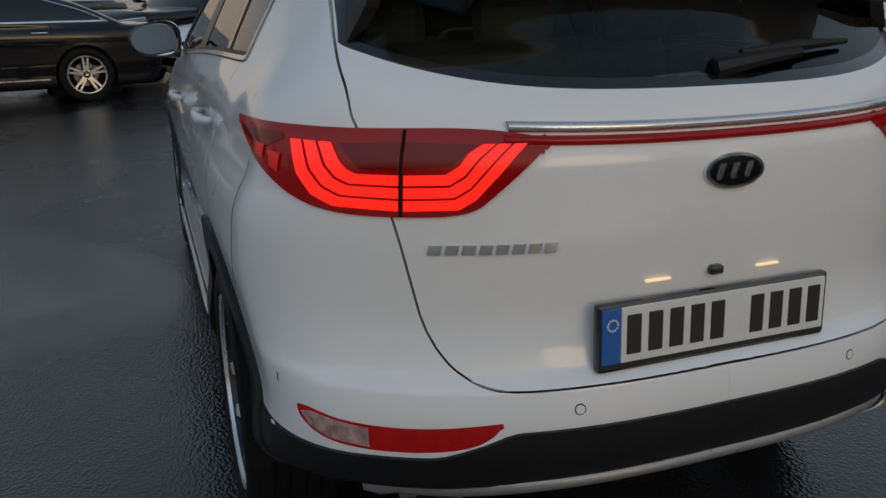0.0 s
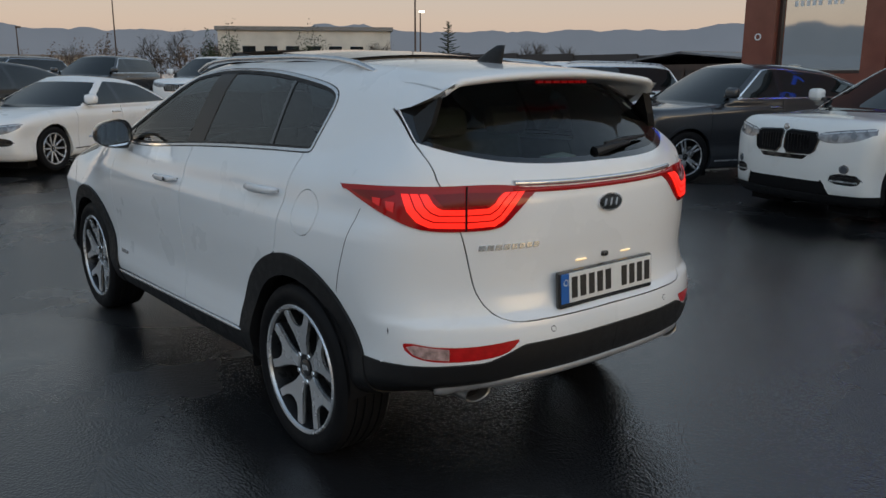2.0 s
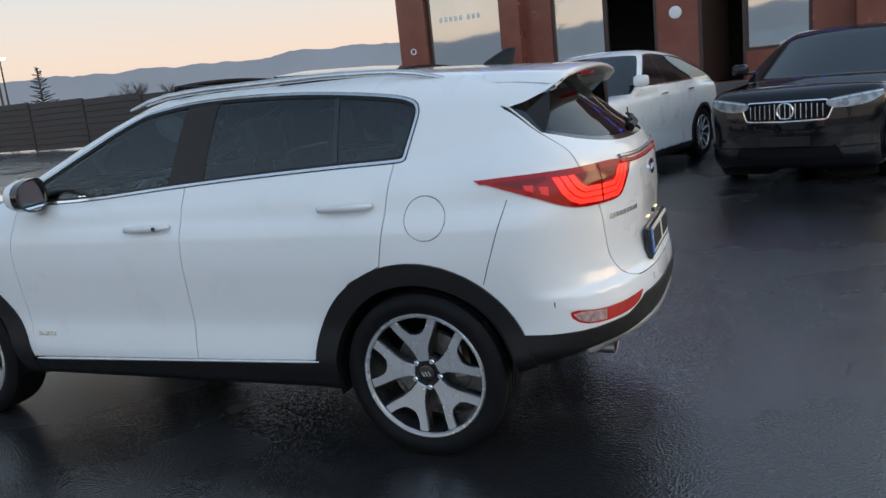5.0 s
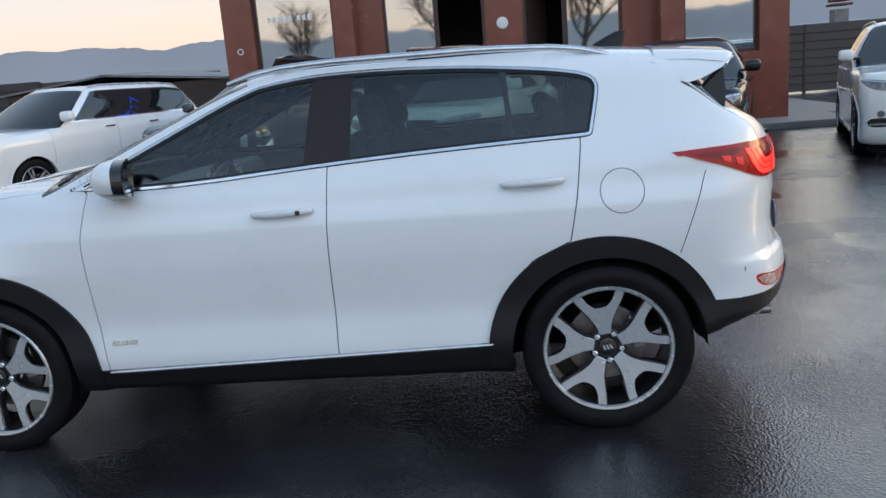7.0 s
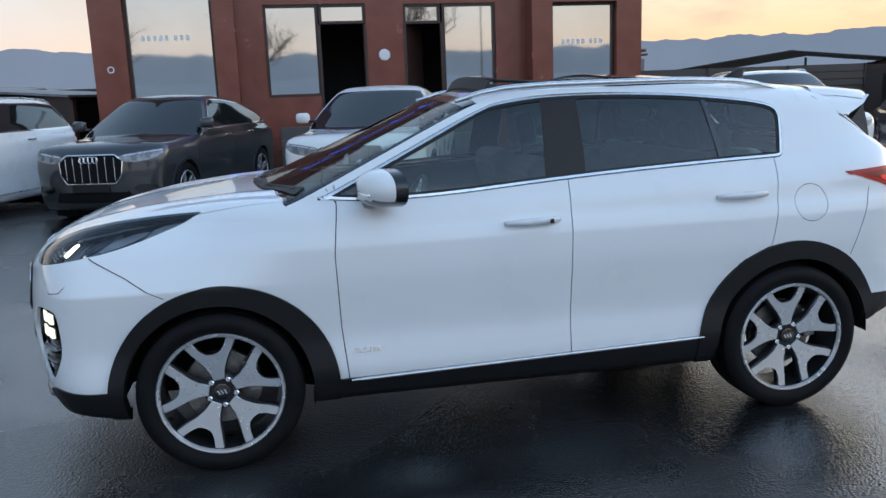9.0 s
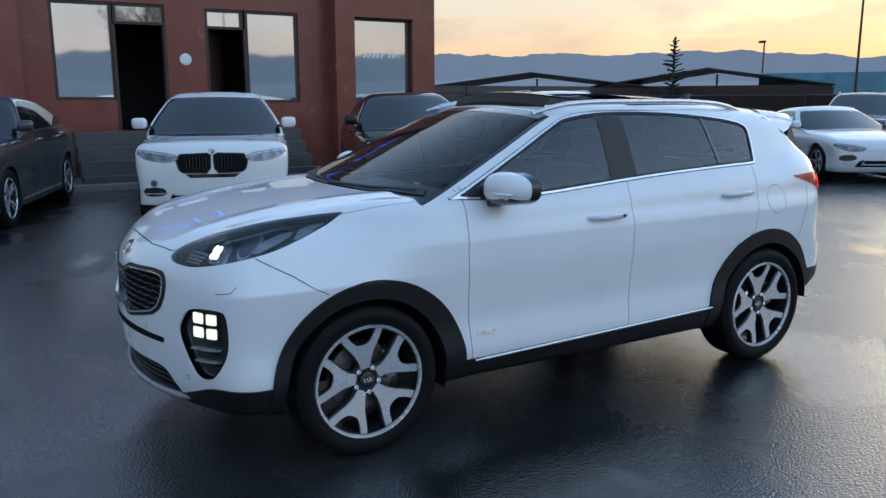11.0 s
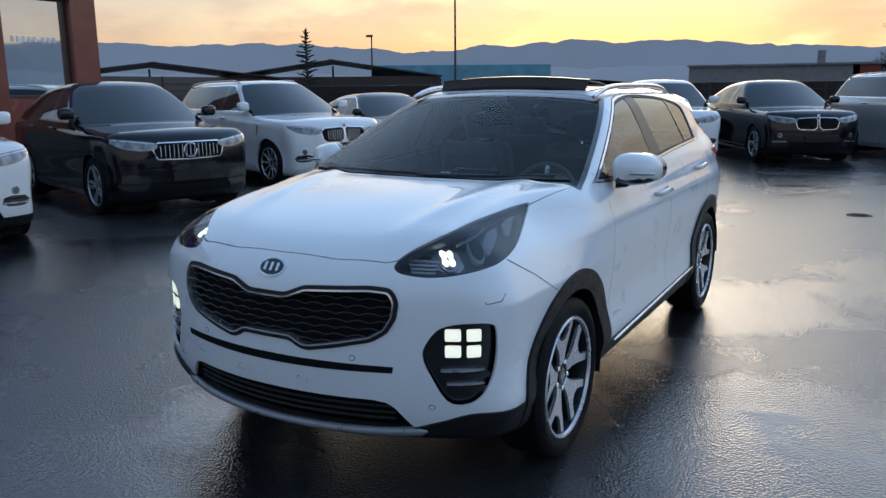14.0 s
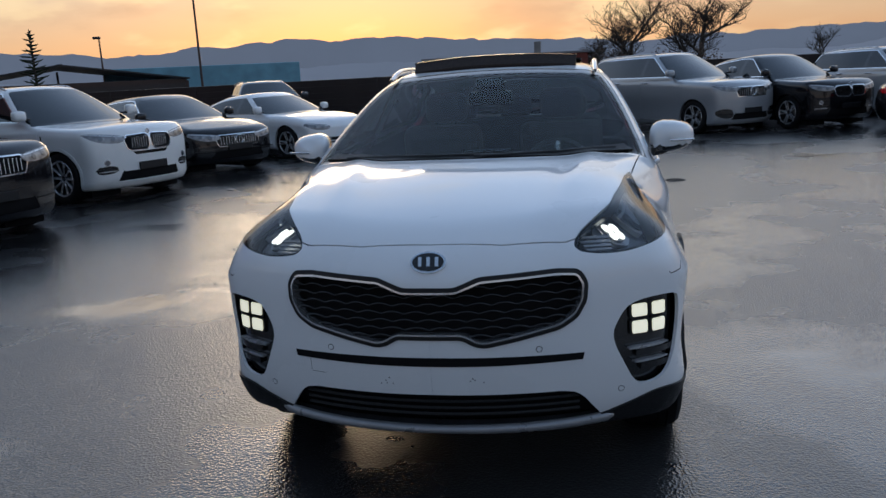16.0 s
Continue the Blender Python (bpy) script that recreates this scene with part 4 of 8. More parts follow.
        P("fuel_flap", "fuel", WHITE, 0.0, 0.008)
    M = lambda name, key, mat, lift=0.0, skirt=0.012, label="": panel(name, V, reg[key], N, mat, car, 0, lift, skirt, label)
    M("body", "shell", WHITE)
    M("hood", "hood", WHITE)
    M("tailgate", "gate", WHITE)
    M("front_bumper", "bumper_f", WHITE)
    M("rear_bumper", "bumper_r", WHITE)
    M("front_apron", "low_front", CLAD, 0.008, 0.04, "black plastic")
    M("rear_apron", "low_rear", CLAD, 0.008, 0.04, "black plastic")
    M("windscreen", "ws", SCREEN, -0.003, 0, "clear glass")
    M("windscreen_band", "ws_band", GLOSS_BLACK, -0.002, 0.012, "black border")
    M("rear_window", "rg", REAR_TINT, -0.003, 0, "dark tinted glass")
    M("rear_window_band", "rg_band", GLOSS_BLACK, -0.002, 0.012, "black border")
    M("roof_panel", "roof_glass", GLOSS_BLACK, 0.0, 0.012, "black glass roof")
    M("rear_diffuser", "skid_r", CLAD, 0.008, 0.03, "black plastic")
    inside = lambda *keys: np.concatenate([reg[k] for k in keys])
    panel("cabin_lining", V, inside("shell", "door_f", "door_r", "gate", "fuel"), N, LINING, car, 0, -0.045, 0, "dark grey cabin lining")
    panel("inner_shell", V, inside("hood", "bumper_f", "bumper_r", "low_front", "low_rear", "sill", "arch_front", "arch_rear", "grille", "pod", "fog", "tail", "skid_r", "intake", "gapless"), N, SHELL, car, 0, -0.045, 0, "dark inner shell")
    M("intake_backing", "intake", SHELL, -0.05, 0.0)
    M("grille_backing", "grille", SHELL, -0.05, 0.0)
    lamps = {}
    for s in (1, -1):
        lamps["tail", s] = panel("tail_lamp", V, reg["tail"], N, RED_LENS, car, s, 0.006, 0.03, "red lens, lit inside")
        lamps["fog", s] = panel("rear_fog_lamp", V, reg["fog"], N, FOG_RED, car, s, 0.0, 0.03, "red and clear lens")
        lamps["head", s] = panel("headlamp", V, reg["lamp"], N, LAMP_CLEAR, car, s, 0.0, 0.0, "clear lens")
        lamps["pod", s] = panel("fog_pod", V, reg["pod"], N, GLOSS_BLACK, car, s, -0.03, 0.0, "gloss black pod")
    for x in (-0.905, 0.905):
        for y in (-1.335, 1.335):
            add_wheel(car, x, y, 0.352, "fork", rim=0.266, spin=8)
    return car, lamps


hero, LAMPS = hero_car()


def fitted(name, poly, view, mat, side=1, lift=0.003, skirt=0.006, label="", parent=None, res=0.012):
    """A trim piece laid on the white crossover's skin."""
    V, T, N = drape(HERO, poly, view, res)
    return panel(name, V, T, N, mat, parent or hero, side, lift, skirt, label)


DARK_RED = material("dark_red_lens", (0.10, 0.001, 0.002), 0.10, coat=0.08, spec=0.3, emit=(1.0, 0.003, 0.006), power=0.03)
MID_RED = material("mid_red_glow", (0.4, 0.01, 0.01), 0.2, emit=(1.0, 0.005, 0.008), power=0.20)
CLEAR_LENS = material("clear_lens", (0.40, 0.27, 0.25), 0.15, noise_scale=40, spread=0.5, coat=1.0)
LAMP_GREY = material("lamp_lining", (0.16, 0.165, 0.175), 0.24, 0.4, noise_scale=14, spread=0.45)
LAMP_CHROME = material("lamp_chrome", (0.55, 0.56, 0.58), 0.20, 0.25, coat=0.5, noise_scale=22, spread=0.12)
HEAD_BLACK = material("lamp_housing", (0.012, 0.012, 0.013), 0.25, 0.0)
PROJECTOR = material("projector_glass", (0.10, 0.11, 0.13), 0.05, 0.2, coat=1.0)
DEFLECTOR = material("deflector_net", (0.030, 0.020, 0.015), 0.7, noise_scale=60, spread=0.3)
HANDLE = material("handle_silver", (0.70, 0.71, 0.73), 0.22, 0.12, coat=0.5, noise_scale=25, spread=0.05)
MIRROR = material("mirror_glass", (0.80, 0.82, 0.84), 0.02, 1.0)
MESH_GREY = material("grille_mesh", (0.010, 0.010, 0.011), 0.22, 0.0, spec=0.5)
PLATE_LIGHT = material("plate_light", (0.9, 0.7, 0.4), 0.4, emit=(1.0, 0.66, 0.36), power=0.8)


def band(outer, inner):
    return outer + inner[::-1]


def hero_lamps():
    for s in (1, -1):
        tail = LAMPS["tail", s]
        F = lambda n, p, m, lift=0.0085, lab="", v="diag_r", par=tail, skirt=0.0, res=0.008: fitted(n, p, v, m, s, lift, skirt, lab, par, res)
        # dark upper field and lit bands, outer and inner piece
        F("dark_field", [(0.84, 1.122), (1.08, 1.132), (1.09, 1.120), (0.98, 1.090), (0.90, 1.105)], DARK_RED, 0.0075)
        F("dark_field", [(1.262, 1.122), (1.415, 1.126), (1.415, 1.082), (1.32, 1.080)], DARK_RED, 0.0075)
        F("dark_field", [(1.432, 1.126), (1.590, 1.122), (1.535, 1.086), (1.432, 1.082)], DARK_RED, 0.0075)
        def outer_line(j):
            return [(1.112 + 0.045 * j, 1.122), (1.145 + 0.043 * j, 1.064 + 0.010 * j), (1.190 + 0.035 * j, 1.030 + 0.017 * j), (1.250 + 0.022 * j, 1.012 + 0.021 * j), (1.418, 1.007 + 0.0225 * j)]

        def inner_line(j):
            return [(1.430, 1.007 + 0.0225 * j), (1.560 - 0.012 * j, 1.010 + 0.022 * j), (1.598 - 0.014 * j, 1.028 + 0.021 * j), (1.648 - 0.026 * j, 1.072 + 0.012 * j), (1.700 - 0.034 * j, 1.122)]
        for i in range(3):
            for line in (outer_line, inner_line):
                F("light_band", band(line(i + 0.06), line(i + 0.88)), RED_GLOW, 0.0095, "lit red band")
        F("lamp_split", [(1.419, 0.998), (1.427, 0.998), (1.427, 1.147), (1.419, 1.147)], SHELL, 0.011, "dark gap")
        for i, u in enumerate((0.965, 1.035)):
            F("side_marker", [(u + 0.01, 1.088 - 0.018 * i), (u + 0.045, 1.078 - 0.018 * i), (u + 0.050, 1.104 - 0.010 * i), (u + 0.004, 1.106 - 0.010 * i)], MID_RED, 0.0095)
        fog = LAMPS["fog", s]
        F("clear_section", rounded([(1.125, 0.612), (1.355, 0.594), (1.355, 0.552), (1.19, 0.562)], 1, hard=(1, 2)), CLEAR_LENS, 0.002, "clear reversing lens", par=fog)
        F("fog_rim", rounded([(1.085, 0.632), (1.30, 0.612), (1.50, 0.608), (1.715, 0.622), (1.715, 0.617), (1.50, 0.603), (1.30, 0.606), (1.095, 0.624)], 0), WHITE, 0.004, par=fog)
        # headlamp insides
        head = LAMPS["head", s]
        fitted("housing", HEADLAMP, "diag_f", LAMP_GREY, s, -0.085, 0, "dark grey housing", head, 0.02)
        inset = [(u + (-1.15 - u) * 0.05, z + (0.990 - z) * 0.14) for u, z in HEADLAMP]
        h2 = len(HEADLAMP) // 2
        for i0, i1 in ((0, h2 + 1), (h2, len(HEADLAMP) + 1)):
            rim = lambda p: [p[k % len(p)] for k in range(i0, i1)]
            fitted("lamp_bezel", band(rim(HEADLAMP), rim(inset)), "diag_f", HEAD_BLACK, s, -0.012, 0.02, "black bezel", head, 0.02)
        disc = lambda u, z, r: [(u + r * 1.3 * math.cos(a), z + r * math.sin(a)) for a in np.linspace(0, 2 * math.pi, 29)[:-1]]
        for u, z, r in ((-1.315, 1.010, 0.042), (-1.105, 1.040, 0.046)):
            fitted("projector_ring", disc(u, z, r), "diag_f", LAMP_CHROME, s, -0.066, 0.02, "silver ring", head, 0.01)
            fitted("projector_lens", disc(u, z, r * 0.78), "diag_f", PROJECTOR, s, -0.058, 0.004, "dark lens", head, 0.01)
        for k in range(4):
            a = k * 1.5708 + 0.785
            fitted("led", disc(-1.315 + 0.027 * math.cos(a), 1.010 + 0.018 * math.sin(a), 0.0135), "diag_f", LED, s, -0.052, 0.004, "glowing daytime lamp", head, 0.006)
        fitted("lamp_reflector", rounded([(-1.41, 0.975), (-1.39, 1.045), (-1.24, 1.065), (-1.215, 0.970)], 1), "diag_f", LAMP_CHROME, s, -0.078, 0.01, "silver reflector", head, 0.012)
        fitted("silver_wing", rounded([(-1.05, 1.060), (-0.89, 1.090), (-0.93, 1.045), (-1.05, 1.000)], 1), "diag_f", LAMP_CHROME, s, -0.060, 0.01, "silver reflector", head, 0.012)
        fitted("silver_wing", rounded([(-0.87, 1.088), (-0.73, 1.105), (-0.80, 1.062), (-0.87, 1.030)], 1), "diag_f", LAMP_CHROME, s, -0.045, 0.01, "silver reflector", head, 0.012)
        fitted("lamp_rim", [(-1.25, 1.040), (-1.00, 1.080), (-0.80, 1.103), (-0.80, 1.099), (-1.00, 1.075), (-1.25, 1.034)], "diag_f", SATIN, s, -0.030, 0.006, "thin silver edge", head, 0.012)
        for k in range(4):
            z = 0.952 + 0.014 * k
            fitted("lamp_rib", [(-1.52, z), (-1.40 + 0.01 * k, z - 0.004), (-1.40 + 0.01 * k, z + 0.004), (-1.52, z + 0.007)], "diag_f", LAMP_CHROME, s, -0.045, 0.006, "silver rib", head)
        # fog pod: four lit cubes and two fins
        pod = LAMPS["pod", s]
        for i in range(2):
            for k in range(2):
                u, z = -1.338 + 0.108 * i, 0.651 + 0.061 * k
                cell = lambda a, c: [(u - a, z - c * 0.75), (u - a * 0.85, z - c), (u + a * 0.85, z - c), (u + a, z - c * 0.75), (u + a, z + c * 0.75), (u + a * 0.85, z + c), (u - a * 0.85, z + c), (u - a, z + c * 0.75)]
                cube = fitted("lamp_cube", cell(0.052, 0.029), "diag_f", HEAD_BLACK, s, -0.020, 0.03, "dark lamp cell", pod, 0.01)
                fitted("led_cube", cell(0.040, 0.0225), "diag_f", LED_SOFT, s, -0.016, 0.008, "glowing fog lamp cube", cube, 0.01)
        for k, z in enumerate((0.572, 0.520)):
            fitted("pod_fin", rounded([(-1.40 + 0.03 * k, z), (-1.17, z + 0.006), (-1.17, z + 0.013), (-1.40 + 0.03 * k, z + 0.010)], 1), "diag_f", SATIN, s, -0.008, 0.02, "silver-edged fin", pod, 0.008)
            fitted("pod_shelf", [(-1.36 + 0.03 * k, z - 0.03), (-1.13, z - 0.024), (-1.13, z - 0.004), (-1.36 + 0.03 * k, z - 0.004)], "diag_f", GLOSS_BLACK, s, -0.014, 0.02, "", pod, 0.012)


hero_lamps()


def hero_trim():
    # ---- rear
    # silver strip and red light bar from lamp to lamp
    def across(name, zc, hh, out, mat, label, hx=0.455):
        Vl, Fl, n, m = [], [], 60, 8
        xs = np.linspace(-hx, hx, n + 1)
        zz = zc + 0.010 * (xs / 0.455) ** 2 - 0.004
        P = np.column_stack([xs, np.full(n + 1, -3.0), zz])
        for _ in range(60):
            P[:, 1] += np.clip(HERO.f(P), -0.05, 0.5) * 0.75
        for i in range(n + 1):
            for k in range(m):
                a = 2 * math.pi * k / m
                Vl.append((P[i, 0], P[i, 1] - out + 0.010 * math.cos(a), P[i, 2] + hh * math.sin(a)))
        for i in range(n):
            for k in range(m):
                Fl.append((i * m + k, i * m + (k + 1) % m, (i + 1) * m + (k + 1) % m, (i + 1) * m + k))
        bm = bmesh.new()
        vs = [bm.verts.new(v) for v in Vl]
        for f in Fl:
            bm.faces.new([vs[q] for q in f])
        part(name, bm, mat, hero, label, True, 70)
    across("gate_strip", 1.146, 0.0105, 0.002, BRIGHT_TRIM, "brushed silver strip", 0.445)
    across("light_bar", 1.124, 0.0095, 0.002, RED_LENS, "red light strip")
    oval = [(0.068 * math.cos(a), 1.052 + 0.034 * math.sin(a)) for a in np.linspace(0, 2 * math.pi, 40)[:-1]]
    badge = fitted("badge", oval, "rear", CHROME, 1, 0.008, 0.01, "oval chrome-edged badge")
    fitted("badge_field", [(x * 0.88, 1.052 + (z - 1.052) * 0.82) for x, z in oval], "rear", GLOSS_BLACK, 1, 0.010, 0, "black field", badge)
    for k in (-1, 0, 1):
        x = k * 0.032
        fitted("badge_bar", [(x - 0.013, 1.038), (x - 0.003, 1.038), (x + 0.008, 1.067), (x - 0.004, 1.067)], "rear", CHROME, 1, 0.012, 0.002, "chrome bar", badge, 0.006)
    for k in range(8):
        x = -0.588 + k * 0.0288
        fitted("name_bar", [(x, 0.927), (x + 0.022, 0.927), (x + 0.025, 0.945), (x + 0.003, 0.945)], "rear", BRIGHT_TRIM, 1, 0.004, 0.004, "chrome letter bar", None, 0.01)
    for k in range(3):
        x = 0.52 + k * 0.028
        fitted("name_bar", [(x, 0.995), (x + 0.022, 0.995), (x + 0.024, 1.013), (x + 0.002, 1.013)], "rear", GLOSS_BLACK, 1, 0.004, 0.004, "small dark letter bar", None, 0.01)
    # number plate in its frame
    pf = part("plate_frame", box((-0.020, -2.174, 0.755), (0.545, 0.024, 0.138), (-4, 0, 0), 0.008), GLOSS_BLACK, hero, "black plate frame")
    part("plate", box((-0.002, -2.187, 0.761), (0.486, 0.006, 0.110), (-4, 0, 0), 0.002), PLATE_WHITE, pf, "white number plate")
    part("plate_band", box((-0.266, -2.187, 0.761), (0.040, 0.006, 0.110), (-4, 0, 0), 0.002), PLATE_BLUE, pf, "blue end band")
    for i in range(12):
        a = i * math.pi / 6
        part("band_dot", box((-0.266 + 0.011 * math.sin(a), -2.191, 0.785 + 0.011 * math.cos(a)), (0.003, 0.003, 0.003)), BAR_WHITE, pf)
    for i in range(10):
        if i != 5:
            x = -0.218 + i * 0.0478
            part("plate_bar", box((x, -2.1905, 0.7615), (0.031, 0.004, 0.078), (-4, 0, 0), 0.0012), BAR_BLACK, pf, "black plate bar")
    for s in (1, -1):
        part("plate_lamp", box((s * 0.13 - 0.02, -2.156, 0.850), (0.055, 0.012, 0.004), (0, 0, 0), 0.0015), PLATE_LIGHT, hero, "lit plate lamp")
    part("gate_camera", box((-0.02, -2.160, 0.856), (0.030, 0.022, 0.020), (0, 0, 0), 0.006), GLOSS_BLACK, hero, "small black camera over the plate")
    # parking sensors
    def sensor(x, z, view):
        ring = [(x + 0.0115 * math.cos(a), z + 0.0115 * math.sin(a)) for a in np.linspace(0, 2 * math.pi, 17)[:-1]]
        r = fitted("parking_sensor", ring, view, CLAD, 1, 0.0005, 0.003, "round parking sensor", None, 0.006)
        fitted("sensor_face", [(x + (u - x) * 0.78, z + (v - z) * 0.78) for u, v in ring], view, WHITE, 1, 0.0015, 0.002, "", r, 0.006)
    for x in (-0.33, 0.33):
        sensor(x, 0.628, "rear")
        sensor(x * 1.12, 0.617, "front")
    for x in (-0.645, 0.645):
        sensor(x, 0.437, "front")
    # exhaust tips
    for s in (1, -1):
        bm = lathe([(0.10, 0.050), (-0.03, 0.052), (-0.045, 0.050), (-0.042, 0.044), (0.02, 0.042), (0.06, 0.03)], 36, "y")
        bmesh.ops.transform(bm, matrix=pose(s * 0.575, -2.02, 0.402) @ Matrix.Diagonal((1.2, 1, 0.60, 1)), verts=bm.verts)
        ex = part("exhaust_tip", bm, STEEL, hero, "dark chrome oval exhaust tip", True, 40)
        bm = lathe([(0.0, 0.041), (0.012, 0.0005)], 24, "y")
        bmesh.ops.transform(bm, matrix=pose(s * 0.575, -2.025, 0.402) @ Matrix.Diagonal((1.2, 1, 0.60, 1)), verts=bm.verts)
        part("exhaust_bore", bm, SHELL, ex)
    # spoiler over the rear window: a sheet that overhangs the glass, and two end cheeks
    nx = 44
    Vs, Fs = [], []
    roof_at = lambda ax, y: float(HERO.RZ(np.array([max(y, -1.86)]))[0]) - HERO.rcx * ax * ax
    for i in range(nx + 1):
        x = -0.585 + 1.17 * i / nx
        ax = abs(x)
        e = max(0.0, (ax - 0.52) / 0.065)
        y0 = -1.60
        tip = -1.955 + 0.09 * ax * ax + 0.03 * e ** 2
        zr = lambda y: roof_at(ax, y) - 0.034 * e ** 2
        for y, z in ((y0, zr(y0) + 0.003), ((y0 + tip) / 2, zr((y0 + tip) / 2) + 0.008), (tip + 0.02, zr(tip) + 0.004), (tip, zr(tip) - 0.006), (tip + 0.004, zr(tip) - 0.020), (tip + 0.05, zr(tip) - 0.030), (y0 - 0.03, zr(y0) - 0.07)):
            Vs.append((x, y, z))
    m = 7
    for i in range(nx):
        for k in range(m - 1):
            Fs.append((i * m + k, (i + 1) * m + k, (i + 1) * m + k + 1, i * m + k + 1))
    sp = mesh_np("spoiler", Vs, Fs, WHITE, hero, None, "white roof spoiler")
    sp.data.shade_smooth()
    for s in (1, -1):
        bm = bmesh.new()
        top = [(0.560, -1.575), (0.583, -1.69), (0.582, -1.77), (0.575, -1.85), (0.566, -1.915)]
        foot = [(0.606, -1.580, 1.489), (0.664, -1.712, 1.393), (0.646, -1.775, 1.407), (0.612, -1.86, 1.442), (0.569, -1.925, 1.486)]
        rows = [[], [], [], []]
        for (x, y), (fx, fy, fz) in zip(top, foot):
            z = roof_at(x, y) - 0.028
            bulge = 0.35 * (z - fz)
            for row, p in zip(rows, ((x, y, z), ((x + fx) / 2 + 0.4 * bulge, (y + fy) / 2, (z + fz) / 2 + 0.25 * bulge), (fx + 0.004, fy, fz), (fx - 0.045, fy + 0.01, fz + 0.004))):
                row.append(bm.verts.new((s * p[0], p[1], p[2])))
        for p, q in zip(rows, rows[1:]):
            for i in range(len(top) - 1):
                bm.faces.new((p[i], p[i + 1], q[i + 1], q[i]))
        part("spoiler_end", bm, WHITE, sp, "", True, 50)
        bm = bmesh.new()
        tri = [(0.648, -1.772, 1.362), (0.668, -1.862, 1.290), (0.634, -1.874, 1.352), (0.600, -1.872, 1.442)]
        fa = [bm.verts.new((s * x, y, z)) for x, y, z in tri]
        fb = [bm.verts.new((s * (x - 0.03), y + 0.012, z)) for x, y, z in tri]
        bm.faces.new(fa), bm.faces.new(fb[::-1])
        for i in range(4):
            bm.faces.new((fa[i], fa[(i + 1) % 4], fb[(i + 1) % 4], fb[i]))
        part("spoiler_blade", bm, CLAD, sp, "black blade beside the glass")
    for k in range(7):
        part("brake_led", box(((k - 3) * 0.042, -1.905 + 0.003 * abs(k - 3), 1.492), (0.030, 0.012, 0.010)), RED_LENS, sp, "red high brake light")
    # rear wiper
    wp = part("rear_wiper", tube([(0.0, -2.075, 1.232), (0.10, -2.085, 1.250), (0.22, -2.062, 1.258)], [0.022, 0.015, 0.010]), CLAD, hero, "black rear wiper arm")
    part("wiper_blade", tube([(0.06, -2.075, 1.262), (0.22, -2.052, 1.270), (0.40, -2.000, 1.272)], [0.007, 0.012, 0.006]), CLAD, wp, "black blade")
    # antenna fin
    Vf = []
    for t, w in ((0.0, 0.030), (0.35, 0.023), (0.7, 0.014), (1.0, 0.005)):
        y0, y1 = -1.38 - 0.145 * t ** 1.3, -1.555 - 0.02 * t
        z = 1.582 + 0.058 * t
        for j in range(12):
            a = 2 * math.pi * j / 12
            Vf.append((w * math.sin(a), (y0 + y1) / 2 + (y0 - y1) / 2 * math.cos(a), z - 0.02 * (1 - t)))
    Ff = [(r * 12 + j, r * 12 + (j + 1) % 12, (r + 1) * 12 + (j + 1) % 12, (r + 1) * 12 + j) for r in range(3) for j in range(12)] + [tuple(range(36, 48))]
    fin = mesh_np("antenna_fin", Vf, Ff, CLAD, hero, None, "dark shark-fin antenna")
    # ---- roof: rails, open sunroof
    for s in (1, -1):
        ys = np.linspace(-1.42, 0.22, 15)
        rz = HERO.RZ(ys) - 0.033
        lift = [-0.014 if i in (0, 14) else 0.008 if i in (1, 13) else 0.018 for i in range(15)]
        pts = [(s * (0.575 - 0.05 * max(0, -y - 0.9)), y, z + d) for y, z, d in zip(ys, rz, lift)]
        part("roof_rail", tube(pts, [0.010] + [0.0145] * 13 + [0.010], 12), BRIGHT_TRIM, hero, "satin silver roof rail", True, 60)
    roofz = lambda x, y: float(HERO.RZ(np.array([y]))[0]) - HERO.rcx * x * x
    # near-black sheet for the shaded opening, lifted glass, raised deflector with its net
    def sheet(name, y0, y1, hw_, up0, up1, thick, mat, label, parent=hero):
        Vq, Fq = [], []
        n = 14
        for i in range(n + 1):
            x = -hw_ + 2 * hw_ * i / n
            for y, up in ((y0, up0), ((y0 + y1) / 2, (up0 + up1) / 2), (y1, up1)):
                Vq.append((x, y - 0.10 * x * x * (1 if y0 > -0.2 else 0), roofz(x, y) + up))
        base = len(Vq)
        Vq += [(x, y, z - thick) for x, y, z in Vq]
        for i in range(n):
            for k in range(2):
                a = i * 3 + k
                Fq.append((a, a + 3, a + 4, a + 1)), Fq.append((base + a, base + a + 1, base + a + 4, base + a + 3))
            for k in (0, 2):
                a = i * 3 + k
                Fq.append((a, a + 3, base + a + 3, base + a))
        for i in (0, n):
            for k in range(2):
                a = i * 3 + k
                Fq.append((a, a + 1, base + a + 1, base + a))
        return mesh_np(name, Vq, Fq, mat, parent, None, label, smooth=False)
    sheet("sunroof_glass", -0.56, -1.12, 0.49, 0.034, 0.012, 0.012, GLOSS_BLACK, "dark glass roof panel slid back")
    sheet("sunroof_opening", 0.02, -0.56, 0.44, 0.003, 0.003, 0.002, SHELL, "dark open sunroof")
    sheet("wind_deflector", 0.085, 0.045, 0.47, 0.006, 0.056, 0.012, DEFLECTOR, "raised dark wind deflector")
    sheet("deflector_rim", 0.048, 0.020, 0.475, 0.058, 0.058, 0.012, GLOSS_BLACK, "black deflector edge")
    for s in (1, -1):
        part("deflector_arm", tube([(s * 0.455, 0.02, roofz(0.455, 0.0) + 0.048), (s * 0.46, -0.30, roofz(0.46, -0.3) + 0.012)], 0.008), CLAD, hero, "black deflector arm")
